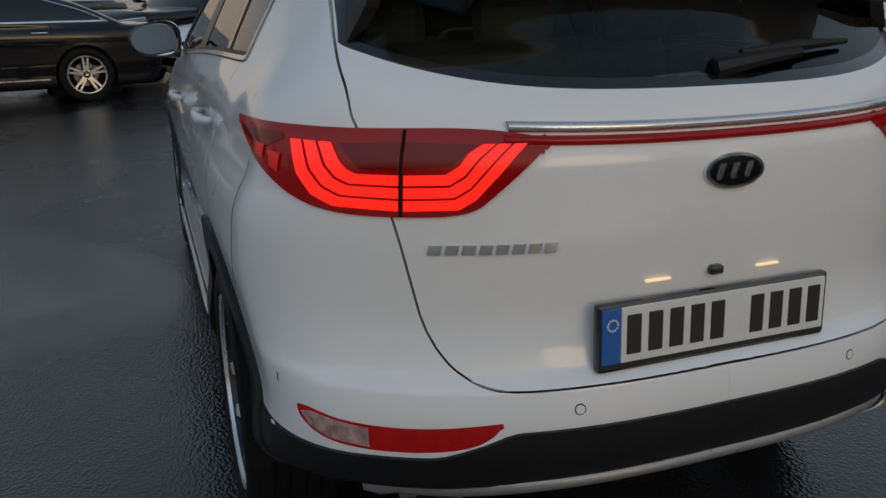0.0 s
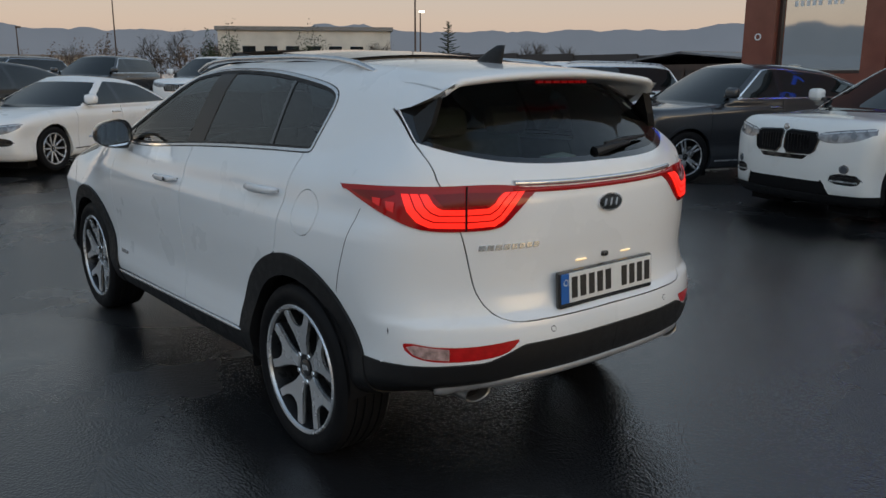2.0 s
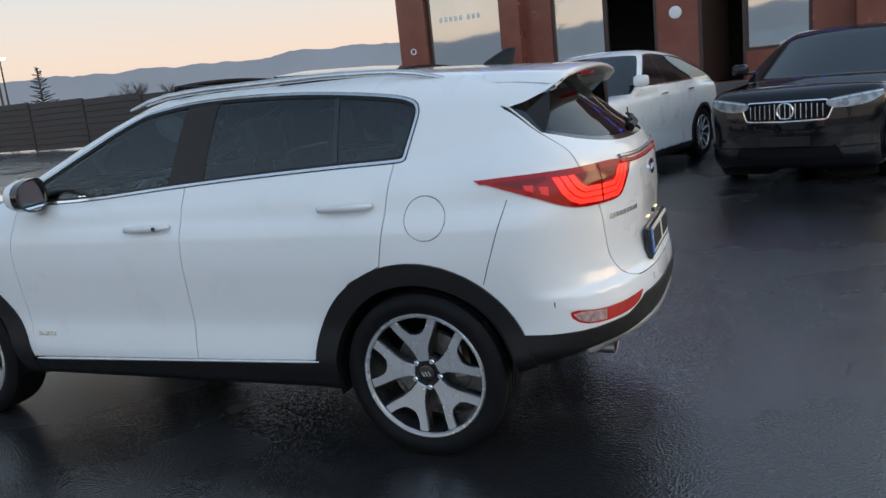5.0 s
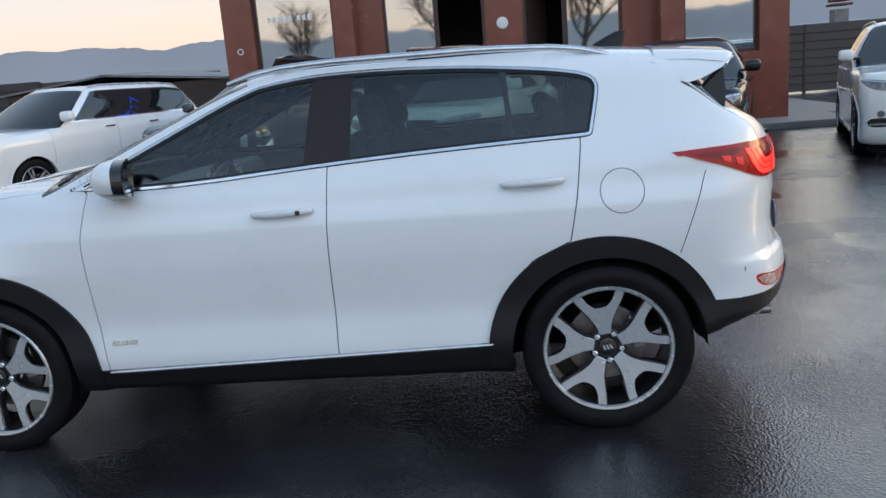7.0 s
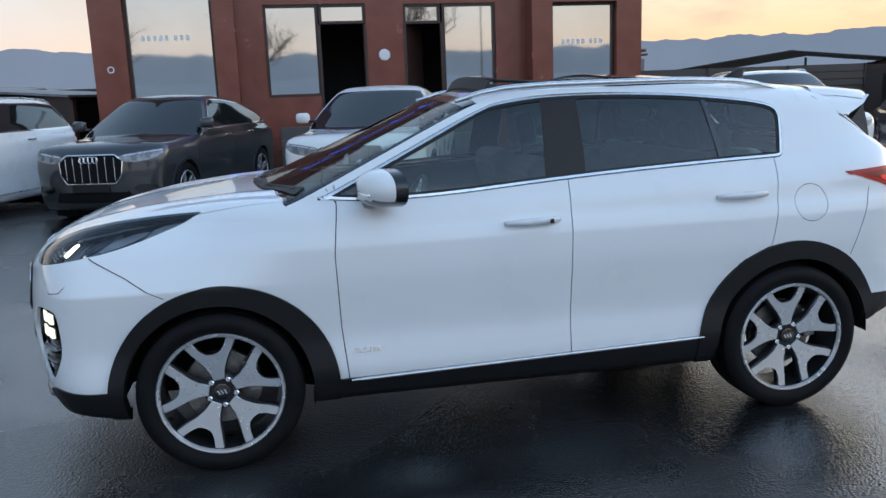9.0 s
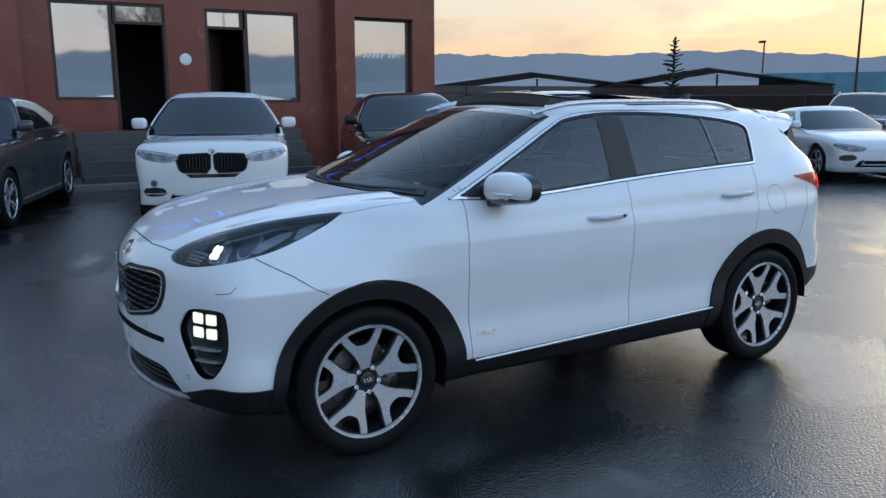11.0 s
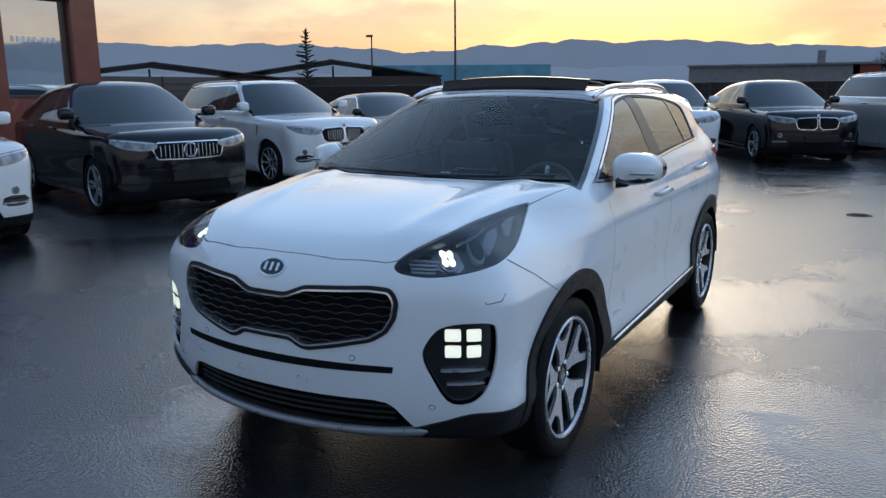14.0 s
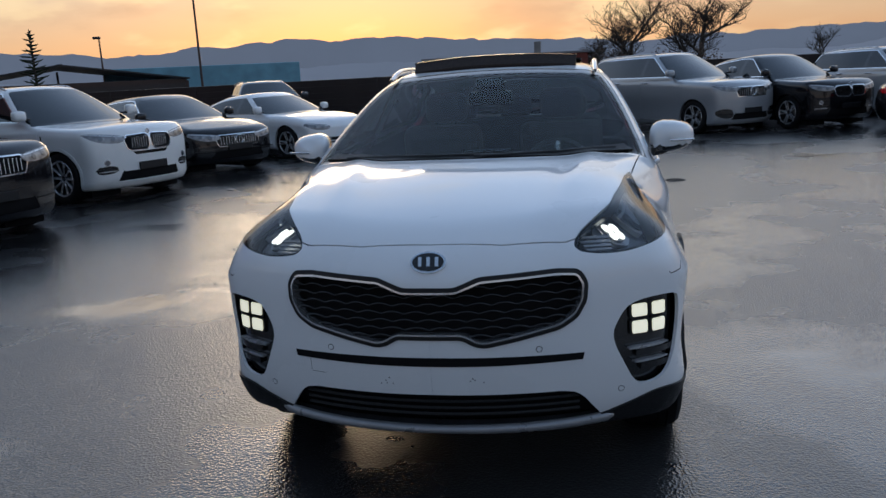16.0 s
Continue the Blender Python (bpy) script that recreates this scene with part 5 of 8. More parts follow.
    # ---- sides
    for s in (1, -1):
        ys = np.linspace(0.785, -0.865, 24)
        part("sill_strip", tube([(s * 0.914, y, 0.384 - 0.0242 * y) for y in ys], [0.005] + [0.0085] * 22 + [0.005], 8), BRIGHT_TRIM, hero, "chrome sill strip", True, 60)
        for y, z in ((-0.045, 1.002), (-1.06, 1.055)):
            cup = [(y + 0.075 * math.cos(a), z + 0.004 + 0.030 * math.sin(a)) for a in np.linspace(0, 2 * math.pi, 25)[:-1]]
            fitted("handle_cup", cup, "side", WHITE, s, 0.0006, 0.001, "", None, 0.014)
            x0 = float(HERO.W(np.array([z]))[0]) - float(HERO.PL(np.array([y]))[0])
            prof = [(0.128, 0.006, 0.008), (0.112, 0.026, 0.013), (0.06, 0.036, 0.0165), (-0.02, 0.038, 0.0175), (-0.08, 0.034, 0.0165), (-0.115, 0.022, 0.013), (-0.128, 0.004, 0.008)]
            Vh, Fh = [], []
            for dy, dx, hz in prof:
                for j in range(10):
                    a = 2 * math.pi * j / 10
                    Vh.append((s * (x0 + dx + 0.011 * math.cos(a)), y + dy, z + 0.06 * (-dy) * 0.4 + 0.006 + hz * math.sin(a)))
            for r in range(len(prof) - 1):
                for j in range(10):
                    Fh.append((r * 10 + j, r * 10 + (j + 1) % 10, (r + 1) * 10 + (j + 1) % 10, (r + 1) * 10 + j))
            Fh += [tuple(range(9, -1, -1)), tuple(range(60, 70))]
            hd = mesh_np("door_handle", Vh, Fh, HANDLE, hero, None, "pale silver handle")
            if y > -0.5:
                part("key_button", box((s * (x0 + 0.050), y - 0.075, z + 0.008), (0.004, 0.018, 0.018), (0, 0, 0), 0.003), GLOSS_BLACK, hd)
        for k in range(3):
            y = 0.765 - k * 0.040
            fitted("name_bar", [(y, 0.482), (y - 0.033, 0.482), (y - 0.037, 0.502), (y - 0.004, 0.502)], "side", CHROME, s, 0.003, 0.003, "chrome letter bar", None, 0.01)
        # seams of the bumpers and wings
        fitted("bumper_seam", [(-1.632, 0.74), (-1.6285, 0.74), (-1.738, 1.06), (-1.7415, 1.06)], "side", SHELL, s, 0.0006, 0, "panel gap", None, 0.02)
        fitted("bumper_seam", [(-0.62, 0.790), (-0.80, 0.880), (-1.00, 0.963), (-1.00, 0.9595), (-0.80, 0.8765), (-0.62, 0.7865)], "diag_f", SHELL, s, 0.0006, 0, "panel gap", None, 0.02)
        fitted("washer_flap", [(-1.175, 0.835), (-1.165, 0.826), (-1.08, 0.832), (-1.05, 0.858), (-1.053, 0.859), (-1.083, 0.835), (-1.163, 0.829), (-1.172, 0.836)], "diag_f", SHELL, s, 0.0006, 0, "washer flap gap", None, 0.01)
        fitted("wing_seam", [(0.805, 1.13), (0.86, 1.22), (0.858, 1.223), (0.802, 1.132)], "side", SHELL, s, 0.0006, 0, "panel gap", None, 0.02)
        # mirrors
        Vm, Fm = [], []
        nr, nk = 11, 20
        for i in range(nr):
            t = i / (nr - 1)
            r = (1 - (1 - min(1, t * 1.5)) ** 2.4) ** 0.5
            yy = 0.715 - 0.165 * t
            for j in range(nk):
                a = 2 * math.pi * j / nk
                ca, sa = math.cos(a), math.sin(a)
                e = 2.6
                px = math.copysign(abs(ca) ** (2 / e), ca) * 0.112 * r
                pz = math.copysign(abs(sa) ** (2 / e), sa) * 0.078 * r
                Vm.append((s * (0.955 + px + 0.02 * (1 - t) * -1), yy - 0.05 * (px / 0.112) * 1.0 * 0.6, 1.192 + pz * (1.0 - 0.18 * (px / 0.112))))
        for i in range(nr - 1):
            for j in range(nk):
                Fm.append((i * nk + j, i * nk + (j + 1) % nk, (i + 1) * nk + (j + 1) % nk, (i + 1) * nk + j))
        Fm.append(tuple(range(nk)))
        back = (nr - 4) * nk
        top = [f for f in Fm if np.mean([Vm[i][2] for i in f]) > 1.150 and min(f) < back]
        bot = [f for f in Fm if not (np.mean([Vm[i][2] for i in f]) > 1.150 and min(f) < back)]
        mir = mesh_np("mirror", Vm, top, WHITE, hero, None, "white mirror cap")
        mesh_np("mirror_base", Vm, bot, GLOSS_BLACK, mir, None, "black lower shell")
        ring = [(v[0], v[1] - 0.001, v[2]) for v in Vm[-nk:]]
        cxm = sum(v[0] for v in ring) / nk
        inner = [(cxm + (x - cxm) * 0.90, y - 0.002, 1.192 + (z - 1.192) * 0.88) for x, y, z in ring]
        deep = [(x, y + 0.012 + 0.10 * (z - 1.192), z) for x, y, z in inner]
        mesh_np("mirror_rim", ring + inner + deep, [(r * nk + j, r * nk + (j + 1) % nk, (r + 1) * nk + (j + 1) % nk, (r + 1) * nk + j) for r in range(2) for j in range(nk)], GLOSS_BLACK, mir, None, "black rim", smooth=False)
        mesh_np("mirror_glass", [(x, y - 0.002, z) for x, y, z in deep], [tuple(range(nk))], MIRROR, mir, None, "mirror glass", smooth=False)
        part("mirror_arm", tube([(s * 0.855, 0.665, 1.128), (s * 0.90, 0.65, 1.128), (s * 0.95, 0.63, 1.150)], [0.030, 0.024, 0.02]), GLOSS_BLACK, mir, "black arm", True, 60)
        part("indicator", box((s * 0.99, 0.694, 1.178), (0.125, 0.012, 0.011), (0, 0, -14 * s), 0.004), CHROME, mir, "clear indicator strip")
        # wheel wells
        for y in (-1.335, 1.335):
            bm = bmesh.new()
            rows = []
            for xx, rr in ((0.90, 0.398), (0.62, 0.405), (0.60, 0.05)):
                rows.append([bm.verts.new((s * xx, y + rr * math.cos(a), 0.352 + rr * math.sin(a))) for a in np.linspace(-0.25 if y < 0 else 0.0, math.pi + (0.0 if y < 0 else 0.25), 30)])
            for a, b in zip(rows, rows[1:]):
                for i in range(29):
                    bm.faces.new((a[i], a[i + 1], b[i + 1], b[i]))
            part("wheel_well", bm, SHELL, hero, "black wheel arch liner")
    part("underbody", box((0, 0.1, 0.30), (1.15, 3.3, 0.06), (0, 0, 0), 0.02), SHELL, hero, "dark underbody")
    # ---- front
    g = [(x, z) for x, z in GRILLE]
    g = g + [(-x, z) for x, z in reversed(g[1:-1])]
    fine_g = []
    for a, b in zip(g, g[1:] + g[:1]):
        n = max(1, int(math.hypot(b[0] - a[0], b[1] - a[1]) / 0.03))
        fine_g += [(a[0] + (b[0] - a[0]) * i / n, a[1] + (b[1] - a[1]) * i / n) for i in range(n)]
    g = rounded(fine_g, 2)
    def grow(p, d):
        out = []
        n = len(p)
        turn = 1 if sum(p[i - 1][0] * p[i][1] - p[i][0] * p[i - 1][1] for i in range(n)) > 0 else -1
        for i in range(n):
            t = (Vector(p[(i + 1) % n]) - Vector(p[i - 1])).normalized()
            out.append((p[i][0] + turn * t.y * d, p[i][1] - turn * t.x * d))
        return out
    def ring(name, d0, d1, mat, lift, label):
        a, b = grow(g, d0), grow(g, d1)
        h = len(g)
        V_, F_ = [], []
        n = h
        pts = []
        for i in range(n):
            for t in range(4):
                u = t / 4
                pts.append(((a[i][0] * (1 - u) + a[(i + 1) % n][0] * u, a[i][1] * (1 - u) + a[(i + 1) % n][1] * u), (b[i][0] * (1 - u) + b[(i + 1) % n][0] * u, b[i][1] * (1 - u) + b[(i + 1) % n][1] * u)))
        P = np.array([(x, float(HERO.F(np.array([z]))[0]) - HERO.fc * abs(x) ** HERO.fp, z) for q in pts for x, z in q])
        Nn = HERO.normals(P)
        P2 = P + Nn * lift
        P3 = P - Nn * 0.03
        V_ = np.concatenate([P2, P3])
        k, o = len(pts), len(P)
        for i in range(k):
            j = (i + 1) % k
            F_.append((2 * i, 2 * j, 2 * j + 1, 2 * i + 1))
            F_.append((2 * i, 2 * i + o, 2 * j + o, 2 * j))
            F_.append((2 * i + 1, 2 * j + 1, 2 * j + 1 + o, 2 * i + 1 + o))
        mesh_np(name, V_, F_, mat, hero, None, label, smooth=False)
    ring("grille_frame", 0.006, -0.008, CLAD, 0.005, "dark grille frame")
    ring("grille_chrome", -0.009, -0.0155, BRIGHT_TRIM, 0.009, "thin chrome line")
    gp = np.array(grow(g, -0.006))
    # wavy rows of the grille, each bar cut to the opening
    for r in range(9):
        z0 = 0.640 + r * 0.0275
        run = []
        for x in np.linspace(-0.53, 0.53, 213):
            z = z0 + 0.0125 * abs(math.sin(math.pi * (x / 0.086 + 0.5 * (r % 2)))) - 0.004
            inside = poly_sd(np.array([(x, z)]), gp)[0] < -0.004
            if inside:
                run.append((x, float(HERO.F(np.array([z]))[0]) - HERO.fc * abs(x) ** HERO.fp - 0.016 + 0.008 * abs(math.sin(math.pi * (x / 0.086 + 0.5 * (r % 2)))), z))
            if (not inside or x > 0.529) and len(run) > 4:
                part("grille_wave", tube(run[::2] if len(run) > 9 else run, 0.0040, 6), MESH_GREY, hero, "gloss black wavy bar", True, 70)
                run = []
            elif not inside:
                run = []
    fitted("bumper_slot", [(-0.520, 0.592), (-0.515, 0.568), (-0.25, 0.566), (0.0, 0.566), (0.25, 0.566), (0.515, 0.568), (0.520, 0.592), (0.25, 0.596), (0.0, 0.598), (-0.25, 0.596)], "front", SHELL, 1, 0.0025, 0.004, "black bumper slot", None, 0.015)
    # silver lips under both bumpers
    def lip(hx, zc, hh, place, label):
        Vl, Fl, n, m = [], [], 48, 10
        for i in range(n + 1):
            x = -hx + 2 * hx * i / n
            t = abs(x) / hx
            h = hh(t) * (1.0 if t < 0.97 else 0.35)
            for k in range(m):
                a = 2 * math.pi * k / m
                z = zc(t) + h * math.sin(a)
                Vl.append((x, place(x, zc(t)) + 0.018 * math.cos(a) * (1 if t < 0.97 else 0.4), z))
        for i in range(n):
            for k in range(m):
                Fl.append((i * m + k, i * m + (k + 1) % m, (i + 1) * m + (k + 1) % m, (i + 1) * m + k))
        Fl += [tuple(range(m)), tuple(range(n * m, n * m + m))]
        bm = bmesh.new()
        vs = [bm.verts.new(v) for v in Vl]
        for f in Fl:
            bm.faces.new([vs[q] for q in f])
        part("skid_plate", bm, SKID, hero, label, True, 60)
    lip(0.620, lambda t: 0.318 + 0.016 * t ** 5, lambda t: 0.015 + 0.004 * t, lambda x, z: float(HERO.F(np.array([max(z, 0.325)]))[0]) - HERO.fc * abs(x) ** HERO.fp + 0.006, "silver front lip")
    lip(0.700, lambda t: 0.462 - 0.050 * t ** 6, lambda t: 0.017 + 0.012 * t ** 4, lambda x, z: -(float(HERO.R(np.array([max(z, 0.43)]))[0]) - HERO.rc * abs(x) ** 3) - 0.004, "silver rear lip")
    for r in range(3):
        z = 0.372 + r * 0.026
        part("intake_bar", tube([(x, float(HERO.F(np.array([z]))[0]) - HERO.fc * abs(x) ** HERO.fp - 0.025, z) for x in np.linspace(-0.50, 0.50, 21)], 0.006, 6), CLAD, hero, "black intake bar")
    oval = [(0.062 * math.cos(a), 0.918 + 0.031 * math.sin(a)) for a in np.linspace(0, 2 * math.pi, 40)[:-1]]
    badge = fitted("badge", oval, "front", CHROME, 1, 0.008, 0.01, "oval chrome-edged badge")
    fitted("badge_field", [(x * 0.88, 0.918 + (z - 0.918) * 0.82) for x, z in oval], "front", GLOSS_BLACK, 1, 0.010, 0, "black field", badge)
    for k in (-1, 0, 1):
        x = k * 0.029
        fitted("badge_bar", [(x - 0.008, 0.905), (x + 0.003, 0.905), (x + 0.006, 0.931), (x - 0.006, 0.931)], "front", CHROME, 1, 0.012, 0.002, "chrome bar", badge, 0.006)
    fitted("tow_cover", [(-0.46, 0.515), (-0.40, 0.515), (-0.40, 0.5165), (-0.4585, 0.5165), (-0.4585, 0.565), (-0.46, 0.565)], "front", SHELL, -1, 0.0006, 0, "tow cover gap", None, 0.01)
    # chips where a plate was once fixed
    rnd = random.Random(5)
    for x in (-0.16, 0.16):
        for _ in range(5):
            u, v = x + rnd.uniform(-0.025, 0.025), 0.505 + rnd.uniform(-0.015, 0.015)
            fitted("paint_chip", [(u, v), (u + 0.006, v + 0.002), (u + 0.003, v + 0.006)], "front", SHELL, 1, 0.0008, 0, "dark paint chip", None, 0.01)
    fitted("paint_chip", [(1.045, 0.660), (1.052, 0.655), (1.050, 0.635), (1.046, 0.640)], "diag_r", SHELL, -1, 0.0008, 0, "dark scrape", None, 0.01)
    fitted("paint_chip", [(1.01, 0.540), (1.03, 0.545), (1.035, 0.536), (1.015, 0.532)], "diag_r", BAR_WHITE, -1, 0.012, 0, "pale scrape", None, 0.01)
    # front wipers and cowl
    for a, b, c in (((0.62, 1.02, 1.166), (0.20, 1.125, 1.180), (-0.05, 1.14, 1.182)), ((-0.02, 1.15, 1.170), (-0.40, 1.085, 1.178), (-0.66, 0.97, 1.180))):
        w = part("front_wiper", tube([a, b], [0.016, 0.010]), CLAD, hero, "black wiper arm")
        part("wiper_blade", tube([(a[0] * 0.9 + b[0] * 0.1, a[1] + 0.015, a[2] + 0.006), b, c], 0.008), CLAD, w, "black blade")
    fitted("cowl", [(-0.74, 0.97), (-0.40, 1.125), (0.0, 1.175), (0.40, 1.125), (0.74, 0.97), (0.70, 0.93), (0.38, 1.08), (0.0, 1.13), (-0.38, 1.08), (-0.70, 0.93)], "top", CLAD, 1, 0.004, 0.01, "black cowl trim", None, 0.025)


hero_trim()


def hero_cabin():
    """Dark seats, wheel and dashboard behind the glass."""
    part("dashboard", box((0, 0.72, 0.98), (1.44, 0.50, 0.22), (-8, 0, 0), 0.06), SEAT, hero, "dark dashboard")
    part("centre_screen", box((0, 0.49, 1.07), (0.28, 0.03, 0.16), (-12, 0, 0), 0.01), GLOSS_BLACK, hero, "black screen")
    for s in (-1, 1):
        part("air_vent", box((s * 0.20, 0.485, 1.06), (0.07, 0.02, 0.12), (-12, 0, 0), 0.01), SATIN, hero, "silver-edged vent")
        st = part("front_seat", box((s * 0.37, 0.02, 0.62), (0.52, 0.52, 0.18), (4, 0, 0), 0.06), SEAT, hero, "dark seat")
        part("backrest", box((s * 0.37, -0.26, 0.94), (0.50, 0.16, 0.62), (-14, 0, 0), 0.06), SEAT, st)
        part("headrest", box((s * 0.37, -0.37, 1.345), (0.27, 0.11, 0.19), (-10, 0, 0), 0.045), SEAT, st)
        for k in (-1, 1):
            part("headrest_rod", tube([(s * 0.37 + k * 0.06, -0.34, 1.20), (s * 0.37 + k * 0.06, -0.36, 1.30)], 0.007), CHROME, st)
    rb = part("rear_bench", box((0, -0.78, 0.64), (1.25, 0.50, 0.18), (4, 0, 0), 0.06), SEAT, hero, "dark rear bench")
    part("backrest", box((0, -1.07, 0.95), (1.25, 0.15, 0.60), (-14, 0, 0), 0.06), SEAT, rb)
    for x in (-0.40, 0.0, 0.40):
        part("headrest", box((x, -1.17, 1.30), (0.25, 0.09, 0.14), (-10, 0, 0), 0.04), SEAT, rb)
    part("parcel_shelf", box((0, -1.62, 1.06), (1.1, 0.7, 0.03), (0, 0, 0), 0.01), SEAT, hero)
    R = 0.185
    rot = pose(-0.37, 0.42, 1.00, -66, 0, 0)
    bm = tube([rot @ Vector((R * math.cos(a), R * math.sin(a), 0)) for a in np.linspace(0, 2 * math.pi, 33)], 0.015, 8, False)
    sw = part("steering_wheel", bm, SEAT, hero, "dark steering wheel", True, 80)
    hub = box((0, 0, 0), (0.15, 0.11, 0.05), (0, 0, 0), 0.02)
    bmesh.ops.transform(hub, matrix=rot, verts=hub.verts)
    part("wheel_hub", hub, SEAT, sw)
    for a in (0, math.pi, -math.pi / 2):
        part("wheel_spoke", tube([rot @ Vector((0.05 * math.cos(a), 0.05 * math.sin(a), 0)), rot @ Vector((R * math.cos(a), R * math.sin(a), 0))], 0.014, 6), SATIN, sw)
    part("inner_mirror", box((0, 0.26, 1.41), (0.25, 0.05, 0.08), (0, 0, 0), 0.02), GLOSS_BLACK, hero, "black inner mirror")
    part("sensor_box", box((0, 0.24, 1.475), (0.16, 0.14, 0.06), (22, 0, 0), 0.02), GLOSS_BLACK, hero, "black sensor box")
    part("pale_cloth", box((0.22, -1.70, 1.12), (0.26, 0.16, 0.12), (10, 0, 20), 0.05), PLATE_WHITE, hero, "pale cloth on the parcel shelf")


hero_cabin()


# ---- the other cars of the lot ----
def lot_body(L, hw, H, wb, fo, kind):
    """The solid of a parked car from its length, half width, height, wheelbase, front overhang and kind."""
    yF, yR = wb / 2 + fo, L - wb / 2 - fo
    tall = kind in ("suv", "fastback")
    cz = 0.665 * H if tall else 0.68 * H
    fz = 0.575 * H if tall else 0.52 * H
    bz = cz + (0.03 if tall else -0.02)
    cy = wb / 2 - (0.36 if tall else 0.50)
    wt = cy - (H - cz) * (1.75 if tall else 2.05)
    if kind == "suv":
        roof = [(-yR - 0.3, H - 0.20), (-yR + 0.3, H - 0.09), (-yR + 1.0, H - 0.02), (-0.2, H), (wt, H - 0.02), (wt + 0.5, H - 0.1)]
        rg, deck = ((-yR + 0.10, bz), (-yR + 0.42, H - 0.08)), bz + 0.02
    elif kind == "fastback":
        roof = [(-yR - 0.2, bz - 0.05), (-yR + 0.35, bz + 0.14), (-yR + 0.9, H - 0.22), (-yR + 1.5, H - 0.07), (-0.15, H), (wt, H - 0.03), (wt + 0.5, H - 0.12)]
        rg, deck = ((-yR + 0.12, bz), (-yR + 0.9, H - 0.12)), bz
    else:
        roof = [(-yR - 0.2, bz - 0.25), (-yR + 0.55, bz - 0.0), (-wb / 2 + 0.05, H - 0.19), (-wb / 2 + 0.7, H - 0.04), (-0.1, H), (wt, H - 0.03), (wt + 0.5, H - 0.12)]
        rg, deck = ((-yR + 0.52, bz), (-yR + 1.35, H - 0.10)), bz + 0.0
    return Body(
        W=Curve([0.16, 0.3, 0.5, 0.6 * cz + 0.15, bz - 0.06, bz + 0.12], [hw - 0.07, hw - 0.03, hw - 0.035, hw - 0.005, hw - 0.015, hw - 0.07]),
        PL=Curve([-yR - 0.1, -yR + 0.5, -wb / 2 + 0.1, 0, wb / 2 - 0.1, yF - 0.5, yF + 0.1], [0.12, 0.04, 0.0, 0.0, 0.0, 0.02, 0.07]),
        H=Curve([-yR - 0.1, -yR + 0.3, -0.3, cy, cy + 0.5, yF - 0.35, yF - 0.12, yF + 0.05], [deck - 0.12, deck, bz + 0.02, cz, cz - 0.03, fz + 0.11, fz + 0.045, fz - 0.05]),
        hc=0.05, ks=0.13, fc=0.27, rc=0.38, zb=0.19, fp=2.2,
        F=Curve([0.19, 0.35, 0.6 * fz, 0.85 * fz, fz + 0.03, fz + 0.2], [yF - 0.10, yF - 0.02, yF, yF - 0.015, yF - 0.07, yF - 0.25]),
        R=Curve([0.19, 0.4, 0.55, bz * 0.8, bz, bz + 0.2], [yR - 0.12, yR - 0.01, yR, yR - 0.04, yR - 0.07, yR - 0.2]),
        CW=Curve([0.5, bz - 0.02, bz + 0.08, (bz + H) / 2 + 0.05, H, H + 0.2], [hw, hw - 0.04, hw - 0.08, hw - 0.22, hw - 0.38, hw - 0.6]),
        CPL=Curve([-yR, -yR + 0.6, -0.6, 0.5, cy, cy + 0.4], [0.20, 0.10, 0.0, 0.0, 0.02, 0.06]),
        ws=((cy + 0.06, cz - 0.01), (wt, H - 0.015)), wc=0.35, rg=rg, gc=0.22,
        RZ=Curve(*zip(*roof)), rcx=0.09, kr=0.10, ky=-yR - 1, zc=min(bz, cz) - 0.07), yF, yR, cz, fz, bz, cy


